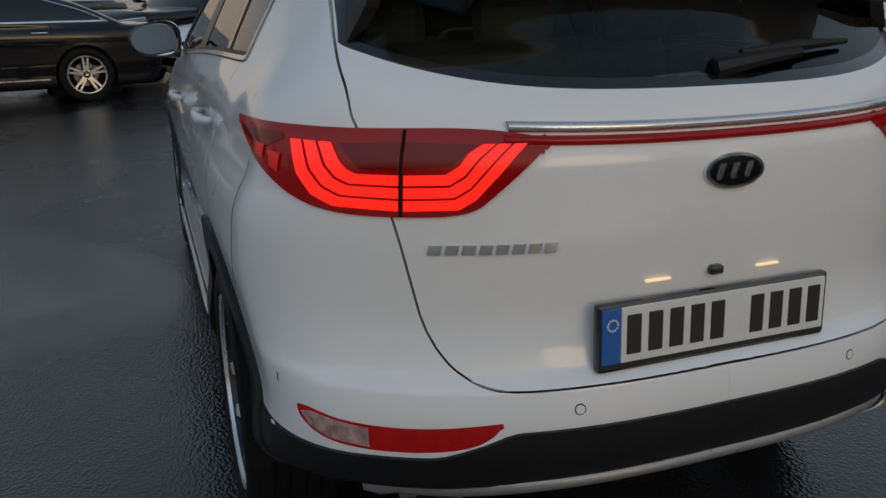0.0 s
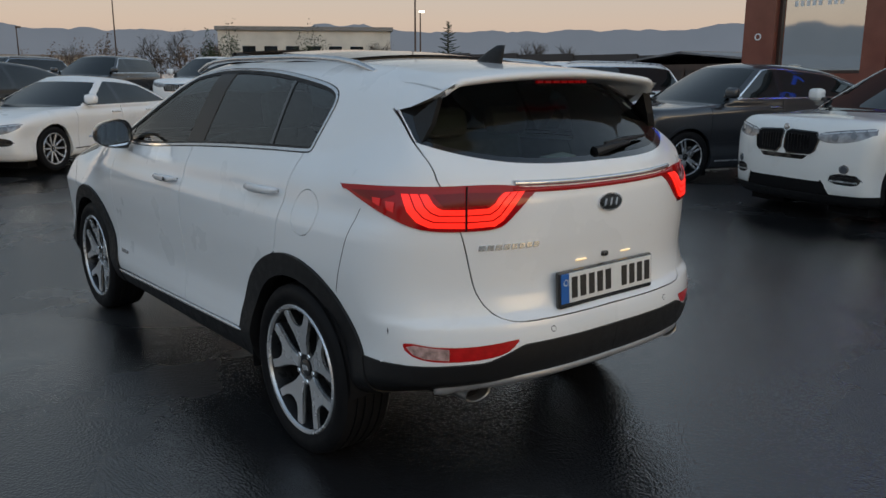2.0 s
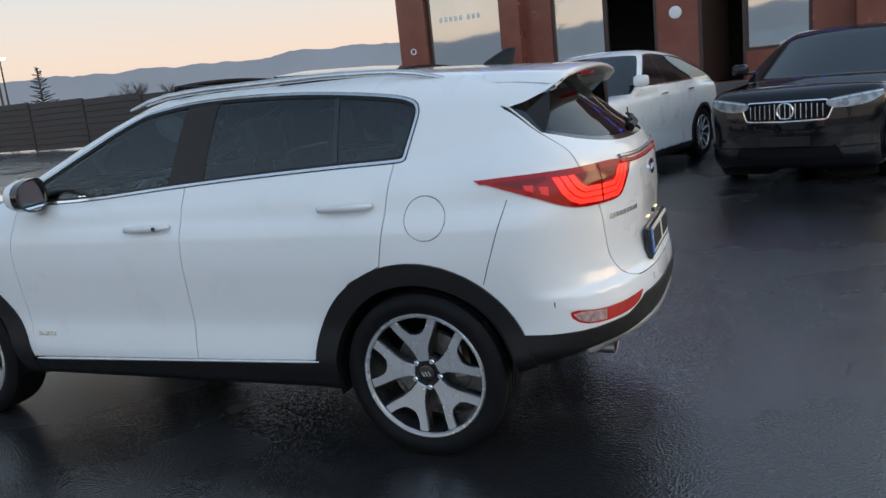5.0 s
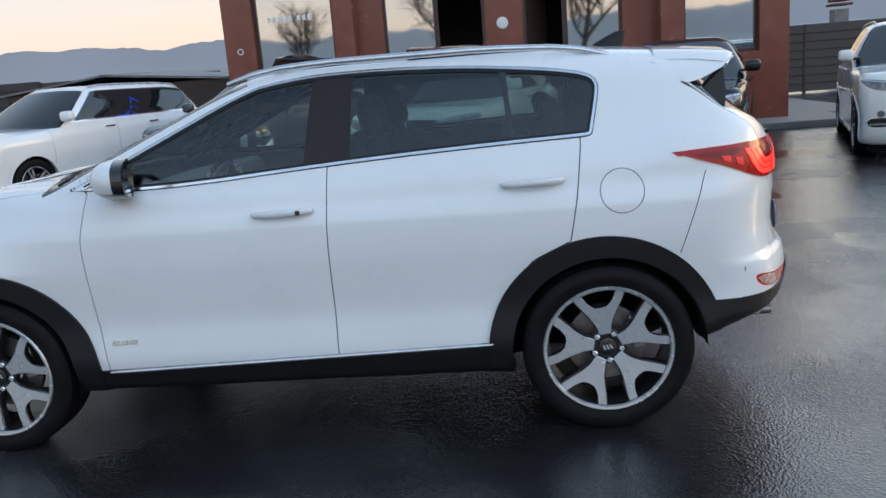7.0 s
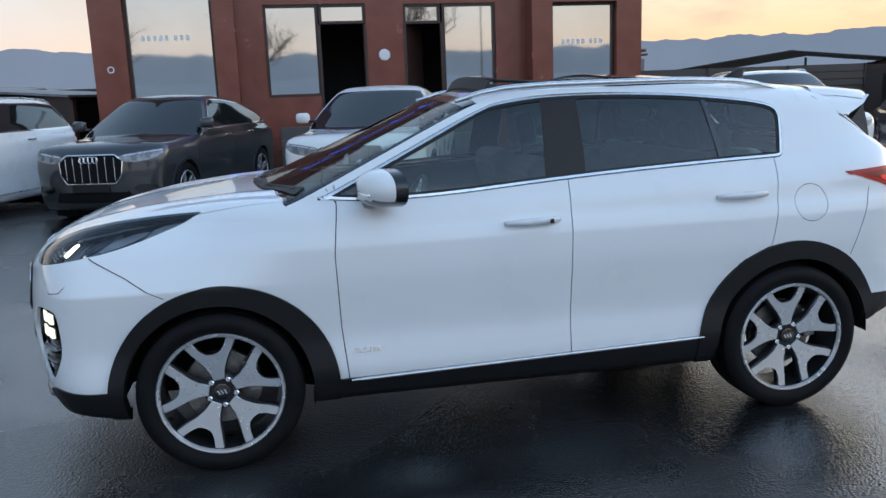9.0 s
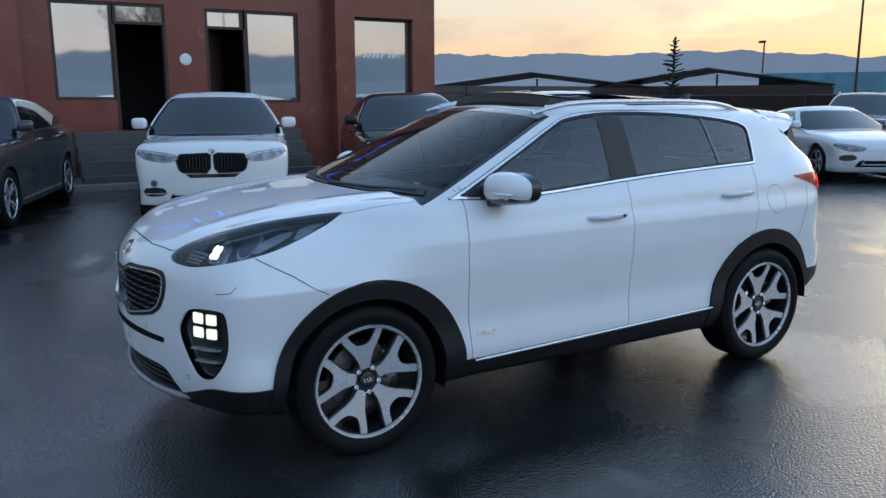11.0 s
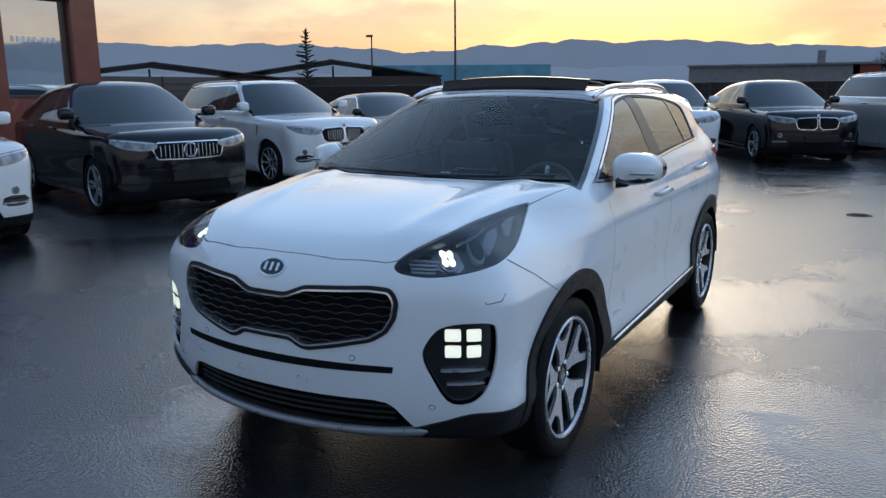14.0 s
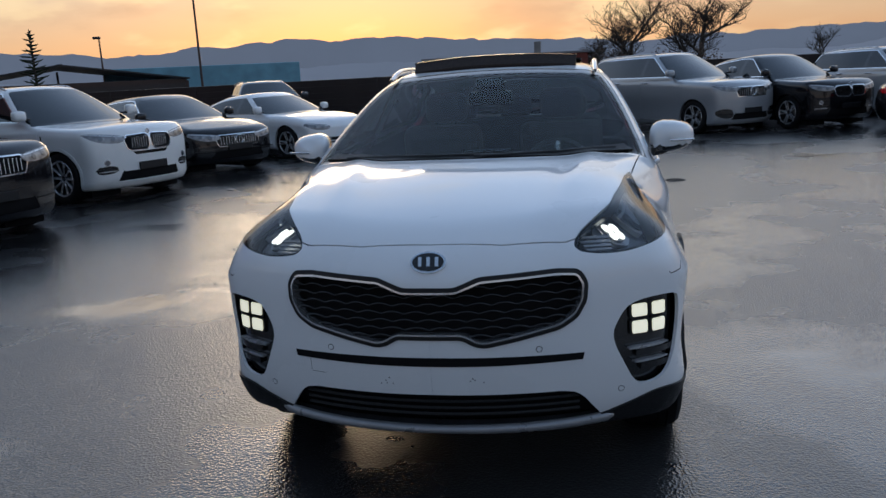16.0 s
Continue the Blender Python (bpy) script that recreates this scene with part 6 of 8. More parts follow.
def lot_car(label, paint_mat, kind, place, heading, L=4.9, hw=0.98, H=1.72, wb=2.93, fo=0.88, grille="kidney", wheel="multi", R=0.375, trim=None, group="parked cars", rear_red=True, rails=False, chrome=True, plate=True):
    """A parked car: skin split into its panels, wheels, mirrors, lamps and grille."""
    hx, hy = heading
    z = ground_z(*place)
    car = thing("car", pose(place[0], place[1], z, 0, 0, math.degrees(math.atan2(-hx, hy))), label, "car", group)
    B, yF, yR, cz, fz, bz, cy = lot_body(L, hw, H, wb, fo, kind)
    V, T = B.grid(62, 21, 62, z0=min(0.72, fz - 0.12), ya=-yR + 0.75, yb=yF - 0.75)
    big = lambda c, v: np.where(c, v, 0.3)
    trim = trim or paint_mat
    rim = R * 0.70
    arch = lambda P, y0, r: big(P[:, 0] > hw * 0.55, np.hypot(P[:, 1] - y0, P[:, 2] - R) - r)
    G = {"of": lambda P: arch(P, wb / 2, R + 0.035), "or": lambda P: arch(P, -wb / 2, R + 0.035), "cf": lambda P: arch(P, wb / 2, R + 0.085), "cr": lambda P: arch(P, -wb / 2, R + 0.085)}
    G["edge"] = lambda P: P[:, 2] - 0.315

    def dlo(P):
        d = B.parts(P)
        return np.maximum(bz + 0.035 + 0.02 * (-P[:, 1]) / L - P[:, 2], (np.maximum(np.maximum(d["roof"], d["ws"]), d["rg"]) - d["cs"] + 0.055))
    G["dlo"] = lambda P: big(P[:, 0] > 0.35, dlo(P))

    def ws(P):
        d = B.parts(P)
        return np.maximum(np.maximum(d["roof"], d["cs"]) - d["ws"] + 0.025, cz - 0.02 - P[:, 2])
    G["ws"] = lambda P: big(P[:, 1] > 0, ws(P))

    def rg(P):
        d = B.parts(P)
        return np.maximum(np.maximum(d["roof"] * (1 if kind == "suv" else 0.0) - (0 if kind == "suv" else 0.05), d["cs"]) - d["rg"] + 0.03, bz + 0.03 - P[:, 2])
    G["rg"] = lambda P: big(P[:, 1] < -0.4, rg(P))
    dg = lambda P: np.column_stack([P[:, 0] - P[:, 1], P[:, 2]])
    s0 = hw - yF
    lz = fz - 0.125
    G["lamp"] = lambda P: big((P[:, 1] > wb / 2 - 0.3) & (P[:, 0] > 0.25), poly_sd(dg(P), rounded([(s0 - 0.52, lz + 0.005), (s0 - 0.50, lz + 0.075), (s0 - 0.10, lz + 0.115), (s0 + 0.30, lz + 0.140), (s0 + 0.22, lz + 0.075), (s0 - 0.04, lz - 0.005), (s0 - 0.36, lz - 0.030)], 1)))
    r0 = yR - hw
    tz = bz - 0.16
    G["tail"] = lambda P: big((P[:, 1] < -wb / 2) & (P[:, 0] > 0.3), poly_sd(np.column_stack([-P[:, 1] - P[:, 0], P[:, 2]]), rounded([(r0 - 0.40, tz + 0.07), (r0 + 0.0, tz + 0.09), (r0 + 0.38, tz + 0.05), (r0 + 0.36, tz - 0.03), (r0 + 0.0, tz - 0.06), (r0 - 0.30, tz - 0.01)], 1)))
    gz = fz - 0.15
    if grille == "kidney":
        shape = [(0.022, gz + 0.07), (0.05, gz + 0.105), (0.38, gz + 0.092), (0.425, gz + 0.03), (0.395, gz - 0.08), (0.35, gz - 0.115), (0.08, gz - 0.12), (0.03, gz - 0.07)]
    elif grille == "frame":
        shape = [(-0.4, gz + 0.10), (0.34, gz + 0.10), (0.44, gz + 0.02), (0.42, gz - 0.16), (0.34, gz - 0.26), (-0.4, gz - 0.26)]
    elif grille == "none":
        shape = [(-0.4, 0.36), (0.45, 0.36), (0.40, 0.43), (-0.4, 0.43)]
    else:
        shape = [(-0.4, gz + 0.09), (0.40, gz + 0.09), (0.47, gz + 0.03), (0.42, gz - 0.10), (-0.4, gz - 0.12)]
    fr = lambda P, poly: big(P[:, 1] > yF - 0.6, poly_sd(P[:, [0, 2]], poly))
    G["grille"] = lambda P: fr(P, shape)
    G["intake"] = lambda P: fr(P, [(-0.4, 0.30), (0.58, 0.30), (0.50, 0.44), (-0.4, 0.45)])
    G["vent"] = lambda P: fr(P, rounded([(hw - 0.42, 0.43), (hw - 0.13, 0.41), (hw - 0.12, 0.53), (hw - 0.40, 0.54)], 1))
    yd = (cy - 0.02, -0.18, -wb / 2 + 0.36)
    for key, levels in (("of", (0,)), ("or", (0,)), ("cf", (0,)), ("cr", (0,)), ("edge", (0,)), ("dlo", (0, 0.018)), ("ws", (0,)), ("rg", (0,)), ("lamp", (0,)), ("tail", (0,)), ("grille", (0, 0.014)), ("intake", (0,)), ("vent", (0,))):
        for lv in levels:
            V, T = cut(V, T, G[key](V) - lv)
    for y in yd:
        for e in (-0.003, 0.003):
            V, T = cut(V, T, big(V[:, 0] > 0.4, V[:, 1] - y - e))
    for e in (-0.05, 0.05):
        V, T = cut(V, T, big(V[:, 0] > 0.4, V[:, 1] - yd[1] - e))
    V = B.settle(V)
    V[:, 0] = np.maximum(V[:, 0], 0)
    N = B.normals(V)
    C = V[T].mean(1)
    v = {k: g(C) for k, g in G.items()}
    free = (v["of"] > 0) & (v["or"] > 0) & (C[:, 2] > 0.194)
    reg = {}

    def take(name, m):
        nonlocal free
        reg[name] = T[m & free]
        free = free & ~m
    take("lamp", v["lamp"] < 0)
    take("tail", v["tail"] < 0)
    take("grille", v["grille"] < 0)
    take("surround", (v["grille"] < 0.014))
    take("intake", v["intake"] < 0)
    take("vent", v["vent"] < 0)
    take("trim_f", v["cf"] < 0)
    take("trim_r", v["cr"] < 0)
    take("skirt", v["edge"] < 0)
    post = (np.abs(C[:, 1] - yd[1]) < 0.05)
    take("post", (v["dlo"] < 0) & post)
    take("glass_f", (v["dlo"] < 0) & (C[:, 1] > yd[1]))
    take("glass_r", (v["dlo"] < 0))
    take("edge", (v["dlo"] < 0.018) & (C[:, 2] < bz + 0.05) if not chrome else v["dlo"] < 0.018)
    take("ws", v["ws"] < 0)
    take("rg", v["rg"] < 0)
    flank = (C[:, 0] > 0.5) & (C[:, 2] < bz + 0.04)
    for y in yd:
        take("seam%.2f" % y, flank & (np.abs(C[:, 1] - y) < 0.003))
    take("door_f", flank & (C[:, 1] < yd[0]) & (C[:, 1] > yd[1]))
    take("door_r", flank & (C[:, 1] < yd[1]) & (C[:, 1] > yd[2]))
    take("roof", C[:, 2] > bz + 0.05)
    take("front_body", C[:, 1] > 0)
    take("rear_body", C[:, 1] <= 0)
    M = lambda name, key, mat, lift=0.0, skirt=0.012, lab="": panel(name, V, reg[key], N, mat, car, 0, lift, skirt, lab)

    def on(name, poly, view, mat, s, lift, parent, lab=""):
        Vd, Td, Nd = drape(B, poly, view, 0.03)
        return panel(name, Vd, Td, Nd, mat, parent, s, lift, 0.008, lab)
    if grille == "kidney":
        on("bumper_slot", [(-0.33, gz - 0.140), (0.33, gz - 0.140), (0.27, gz - 0.185), (-0.27, gz - 0.185)], "front", GLOSS_BLACK, 1, 0.002, car, "black slot")
    M("roof", "roof", paint_mat)
    M("front_body", "front_body", paint_mat)
    M("rear_body", "rear_body", paint_mat)
    M("lower_skirt", "skirt", CLAD if trim is CLAD else trim, 0.004, 0.03)
    M("windscreen", "ws", CAR_GLASS, -0.002, 0, "dark glass")
    M("rear_window", "rg", CAR_GLASS, -0.002, 0, "dark glass")
    M("lower_intake", "intake", SHELL, -0.01, 0, "black mesh")
    for s in (1, -1):
        P = lambda name, key, mat, lift=0.0, skirt=0.01, lab="", parent=car: panel(name, V, reg[key], N, mat, parent, s, lift, skirt, lab)
        P("arch_trim", "trim_f", trim, 0.008, 0.05)
        P("arch_trim", "trim_r", trim, 0.008, 0.05)
        df = P("front_door", "door_f", paint_mat)
        dr = P("rear_door", "door_r", paint_mat)
        P("window_pane", "glass_f", CAR_GLASS, -0.002, 0, "dark glass", df)
        P("window_pane", "glass_r", CAR_GLASS, -0.002, 0, "dark glass", dr)
        P("window_trim", "edge", CHROME if chrome else GLOSS_BLACK, 0.001, 0.01)
        P("door_pillar", "post", GLOSS_BLACK, 0.0, 0.01)
        hl = P("headlamp", "lamp", LAMP_SILVER, 0.002, 0.02, "clear headlamp")
        disc = lambda u, w_, r, k=1.3: [(u + r * k * math.cos(a), w_ + r * math.sin(a)) for a in np.linspace(0, 2 * math.pi, 17)[:-1]]
        for u in (s0 - 0.29, s0 - 0.06):
            zl = lz + 0.030 + 0.10 * (u - s0 + 0.29)
            on("projector_ring", disc(u, zl, 0.036), "diag_f", LAMP_GREY, s, 0.004, hl, "silver ring")
            on("projector_lens", disc(u, zl, 0.027), "diag_f", PROJECTOR, s, 0.007, hl, "dark lens")
        on("lamp_brow", [(s0 - 0.46, lz + 0.068), (s0 - 0.10, lz + 0.104), (s0 + 0.24, lz + 0.128), (s0 + 0.22, lz + 0.114), (s0 - 0.10, lz + 0.090), (s0 - 0.45, lz + 0.056)], "diag_f", SATIN, s, 0.004, hl)
        if grille == "kidney":
            fg = on("fog_lamp", disc(hw - 0.27, 0.585, 0.046, 1.0), "front", BRIGHT_TRIM, s, 0.004, car, "round fog lamp")
            on("fog_lens", disc(hw - 0.27, 0.585, 0.035, 1.0), "front", PROJECTOR, s, 0.007, fg)
            for zz in (0.455, 0.495):
                on("vent_slat", [(hw - 0.40, zz), (hw - 0.15, zz - 0.008), (hw - 0.15, zz + 0.006), (hw - 0.40, zz + 0.014)], "front", SATIN if zz < 0.47 else CLAD, s, 0.004, car)
        elif grille == "bars":
            on("vent_frame", rounded([(hw - 0.46, 0.33), (hw - 0.10, 0.36), (hw - 0.07, 0.55), (hw - 0.42, 0.55)], 2), "front", GLOSS_BLACK, s, 0.003, car, "black side vent")
            on("vent_slat", [(hw - 0.44, 0.42), (hw - 0.11, 0.43), (hw - 0.11, 0.445), (hw - 0.44, 0.435)], "front", CLAD, s, 0.012, car)
        P("tail_lamp", "tail", RED_LENS, 0.002, 0.02, "red lens")
        P("bumper_vent", "vent", GLOSS_BLACK, -0.012, 0, "black vent")
        if grille == "kidney":
            P("grille", "grille", SHELL, -0.006, 0, "black grille")
            P("grille_surround", "surround", GLOSS_BLACK if paint_mat is PEARL_PAINT and L < 4.92 else CHROME, 0.006, 0.012)
        # mirror
        mb = box((0, 0, 0), (0.20, 0.13, 0.15), (0, 0, 0), 0.045)
        my, mx, mz = cy - 0.30, hw + 0.035, bz + 0.11
        bmesh.ops.transform(mb, matrix=pose(s * mx, my, mz, 0, 0, -8 * s), verts=mb.verts)
        mo = part("mirror", mb, paint_mat, car, "", True, 60)
        part("mirror_arm", box((s * (mx - 0.10), my - 0.02, mz - 0.05), (0.14, 0.08, 0.04), (0, 0, 0), 0.01), GLOSS_BLACK, mo)
        for yy, dd in ((yd[1] + 0.16, df), (yd[2] + 0.14, dr)):
            part("door_handle", box((s * (hw - 0.005), yy, bz - 0.10), (0.03, 0.20, 0.026), (0, 0, 0), 0.008), paint_mat if not chrome else CHROME, dd)
        on("sill_strip", [(wb / 2 - R - 0.10, 0.300), (-wb / 2 + R + 0.10, 0.308), (-wb / 2 + R + 0.10, 0.324), (wb / 2 - R - 0.10, 0.316)], "side", SATIN if chrome or grille == "kidney" else CLAD, s, 0.010, car)
        on("door_crease", [(yd[0], 0.560), (yd[2] + 0.05, 0.600), (yd[2] + 0.05, 0.606), (yd[0], 0.570)], "side", paint_mat, s, 0.004, car)
        if grille == "kidney":
            on("wing_vent", [(yd[0] + 0.10, bz - 0.20), (yd[0] + 0.07, bz - 0.36), (yd[0] + 0.05, bz - 0.36), (yd[0] + 0.075, bz - 0.19)], "side", GLOSS_BLACK, s, 0.004, car, "black wing vent")
        if rails:
            ye = cy - (H - cz) * 1.75
            run = [-yR + 0.55, -yR + 0.68, -yR + 1.2, -0.7, -0.3, ye - 0.22, ye - 0.10]
            part("roof_rail", tube([(s * (hw - 0.40), y, float(B.RZ(np.array([y]))[0]) - 0.09 * (hw - 0.40) ** 2 + d) for y, d in zip(run, (-0.03, 0.012, 0.022, 0.022, 0.022, 0.012, -0.03))], 0.016), SATIN, car)
        for y in (wb / 2, -wb / 2):
            add_wheel(car, s * (hw - 0.02), y, R, wheel, 0.26, rim, spin=17 * (y > 0))
            well = bmesh.new()
            add_box(well, (s * (hw - 0.42), y, R + 0.06), (0.5, R * 2 + 0.16, R * 2 - 0.05))
            part("wheel_well", well, SHELL, car)
    if grille != "kidney":
        M("grille", "grille", SHELL, -0.012, 0, "black grille")
        M("grille_surround", "surround", CHROME if grille != "none" else paint_mat, 0.004, 0.012)
    fy = lambda x, zz: float(B.F(np.array([zz]))[0] - B.fc * abs(x) ** B.fp)
    if grille in ("bars", "frame", "kidney"):
        xs = np.linspace(-0.38, 0.38, 15) if grille == "bars" else np.linspace(-0.34, 0.34, 7) if grille == "frame" else [s * (0.07 + 0.04 * i) for s in (1, -1) for i in range(7)]
        for x in xs:
            zc, h = (gz - 0.01, 0.17) if grille == "bars" else (gz - 0.08, 0.34) if grille == "frame" else (gz - 0.01, 0.17)
            h *= 1 - 0.25 * (abs(x) / 0.4) ** 3
            part("grille_bar", box((x, fy(x, zc) - 0.006, zc), (0.012, 0.025, h), (0, 0, 0), 0.003), CHROME if grille != "kidney" or L > 4.92 else GLOSS_BLACK, car)
    if grille in ("bars", "star"):
        ring = lathe([(0.0, 0.075), (0.012, 0.085), (0.0, 0.095)], 28, "y")
        bmesh.ops.translate(ring, verts=ring.verts, vec=(0, fy(0, gz) + 0.004, gz - 0.005))
        part("badge", ring, CHROME, car, "chrome ring badge")
    elif grille == "kidney":
        disc = lathe([(0.0, 0.038), (0.006, 0.036), (0.008, 0.001)], 24, "y")
        bmesh.ops.translate(disc, verts=disc.verts, vec=(0, fy(0, fz - 0.01) + 0.004, fz - 0.01))
        part("badge", disc, CHROME, car, "round badge")
    elif grille == "frame":
        for i in (-1.5, -0.5, 0.5, 1.5):
            ring = lathe([(0.0, 0.033), (0.01, 0.04), (0.0, 0.047)], 20, "y")
            bmesh.ops.translate(ring, verts=ring.verts, vec=(i * 0.062, fy(0, gz) + 0.012, gz + 0.045))
            part("badge_ring", ring, CHROME, car)
    if grille != "none" and plate:
        part("plate_holder", box((0, fy(0, 0.52) + 0.008, 0.50), (0.52, 0.02, 0.11), (0, 0, 0), 0.006), CLAD, car, "blank black plate holder")
    part("underbody", box((0, 0, 0.24), (hw * 1.5, L * 0.8, 0.10)), SHELL, car)
    return car


def fill_lot():
    suv = dict(kind="suv")
    lot_car("white coupe-roofed SUV with black twin grille, parked nose out", PEARL_PAINT, "fastback", (8.19, -0.40), (-0.957, 0.29), grille="kidney", wheel="multi", plate=False, trim=CLAD)
    lot_car("dark grey coupe-roofed SUV with framed grille", GREY_PAINT, "fastback", (9.2, 2.90), (-0.95, 0.31), L=4.99, wb=2.99, H=1.70, grille="frame", wheel="five")
    lot_car("white seven-seat SUV beside the showroom", WHITE, "suv", (8.6, 6.2), (-0.95, 0.31), L=5.05, wb=2.99, H=1.74, grille="frame", wheel="five", rails=True)
    lot_car("black coupe-roofed SUV with upright chrome grille bars", BLACK_PAINT, "fastback", (8.08, -3.55), (-0.95, 0.31), L=4.90, wb=2.915, H=1.72, grille="bars", wheel="five", chrome=False)
    lot_car("pearl white SUV with chrome twin grille", PEARL_PAINT, "suv", (8.20, -6.97), (-0.95, 0.31), L=4.925, wb=2.975, H=1.745, grille="kidney", wheel="multi", rails=True)
    lot_car("dark long limousine with upright chrome grille", BLACK_PAINT, "sedan", (8.0, -10.4), (-0.86, 0.50), L=5.25, wb=3.165, H=1.49, hw=0.95, grille="bars", wheel="multi", R=0.345)
    lot_car("white low four-door sports saloon", WHITE, "sedan", (6.75, -13.05), (-0.88, 0.47), L=4.97, wb=2.92, H=1.42, hw=0.965, grille="none", wheel="five", R=0.345, chrome=False)
    lot_car("dark grey SUV by the fence", GREY_PAINT, "suv", (8.75, -17.4), (-0.55, 0.83), L=4.8, wb=2.9, H=1.72, hw=0.95, grille="star", rails=True)
    lot_car("white coupe-roofed SUV with dark wheels", WHITE, "fastback", (2.85, -14.1), (-0.38, 0.92), L=4.90, wb=2.915, H=1.72, grille="star", wheel="black", chrome=False, plate=False)
    lot_car("black coupe-roofed SUV by the fence", BLACK_PAINT, "fastback", (0.6, -15.2), (-0.5, 0.87), L=4.88, wb=2.93, H=1.69, grille="kidney", wheel="five", chrome=False)
    lot_car("silver large SUV with barred grille", SILVER_PAINT, "suv", (-2.6, -16.0), (-0.62, 0.78), L=5.12, wb=3.075, H=1.85, grille="bars", wheel="five", rails=True)
    lot_car("black coupe-roofed SUV with silver wheels", BLACK_PAINT, "fastback", (-5.0, -16.3), (-0.5, 0.87), L=4.9, wb=2.93, H=1.70, grille="kidney", wheel="five")
    lot_car("pale silver SUV by the fence", SILVER_PAINT, "suv", (-8.4, -18.2), (-0.5, 0.87), L=4.85, wb=2.93, H=1.76, grille="kidney", wheel="five", rails=True)
    lot_car("dark saloon with red tail lamps", BLACK_PAINT, "sedan", (-9.0, -13.2), (-0.95, 0.30), L=4.9, wb=2.9, H=1.46, hw=0.93, grille="star", R=0.345)
    lot_car("white two-door coupe with black roof and dark wheels", WHITE, "sedan", (1.4, 10.4), (-0.82, -0.58), L=4.69, wb=2.84, H=1.40, hw=0.905, grille="star", wheel="multi", R=0.335, chrome=False)
    lot_car("black long saloon with bright alloy wheels", BLACK_PAINT, "sedan", (-3.4, 8.8), (-0.97, -0.22), L=5.2, wb=3.1, H=1.49, hw=0.95, grille="bars", wheel="five", R=0.35)
    lot_car("black coupe-roofed SUV beside the white coupe", BLACK_PAINT, "fastback", (0.28, 12.68), (-0.82, -0.58), L=4.85, wb=2.9, H=1.62, hw=0.95, grille="star", wheel="five", chrome=False, plate=False)
    lot_car("dark saloon in the far row", GREY_PAINT, "sedan", (-3.2, 20.5), (-0.6, -0.8), L=4.9, wb=2.9, H=1.47, hw=0.93, grille="star", R=0.345)
    lot_car("white SUV in the far row", WHITE, "suv", (8.1, 19.8), (-0.75, -0.66), L=4.8, wb=2.9, H=1.76, hw=0.96, grille="bars")
    lot_car("black SUV in the far row", BLACK_PAINT, "suv", (10.7, 20.2), (-0.75, -0.66), L=4.85, wb=2.93, H=1.76, hw=0.96, grille="kidney")
    lot_car("dark grey SUV in the far row", GREY_PAINT, "suv", (5.4, 22.0), (-0.75, -0.66), L=4.8, wb=2.9, H=1.74, hw=0.95, grille="star")
    lot_car("dark estate car far off in the lot", GREY_PAINT, "suv", (3.6, 27.0), (-0.9, -0.4), L=4.9, wb=2.9, H=1.66, hw=0.93, grille="star", rails=True)


fill_lot()


# ---- the showroom ----
def wall_piece(parent, y0, y1, z0, z1, x, depth, mat=None, name="wall_panel"):
    return part(name, box((x + depth / 2, (y0 + y1) / 2, (z0 + z1) / 2), (depth, abs(y1 - y0), z1 - z0)), mat or RED_BROWN, parent)


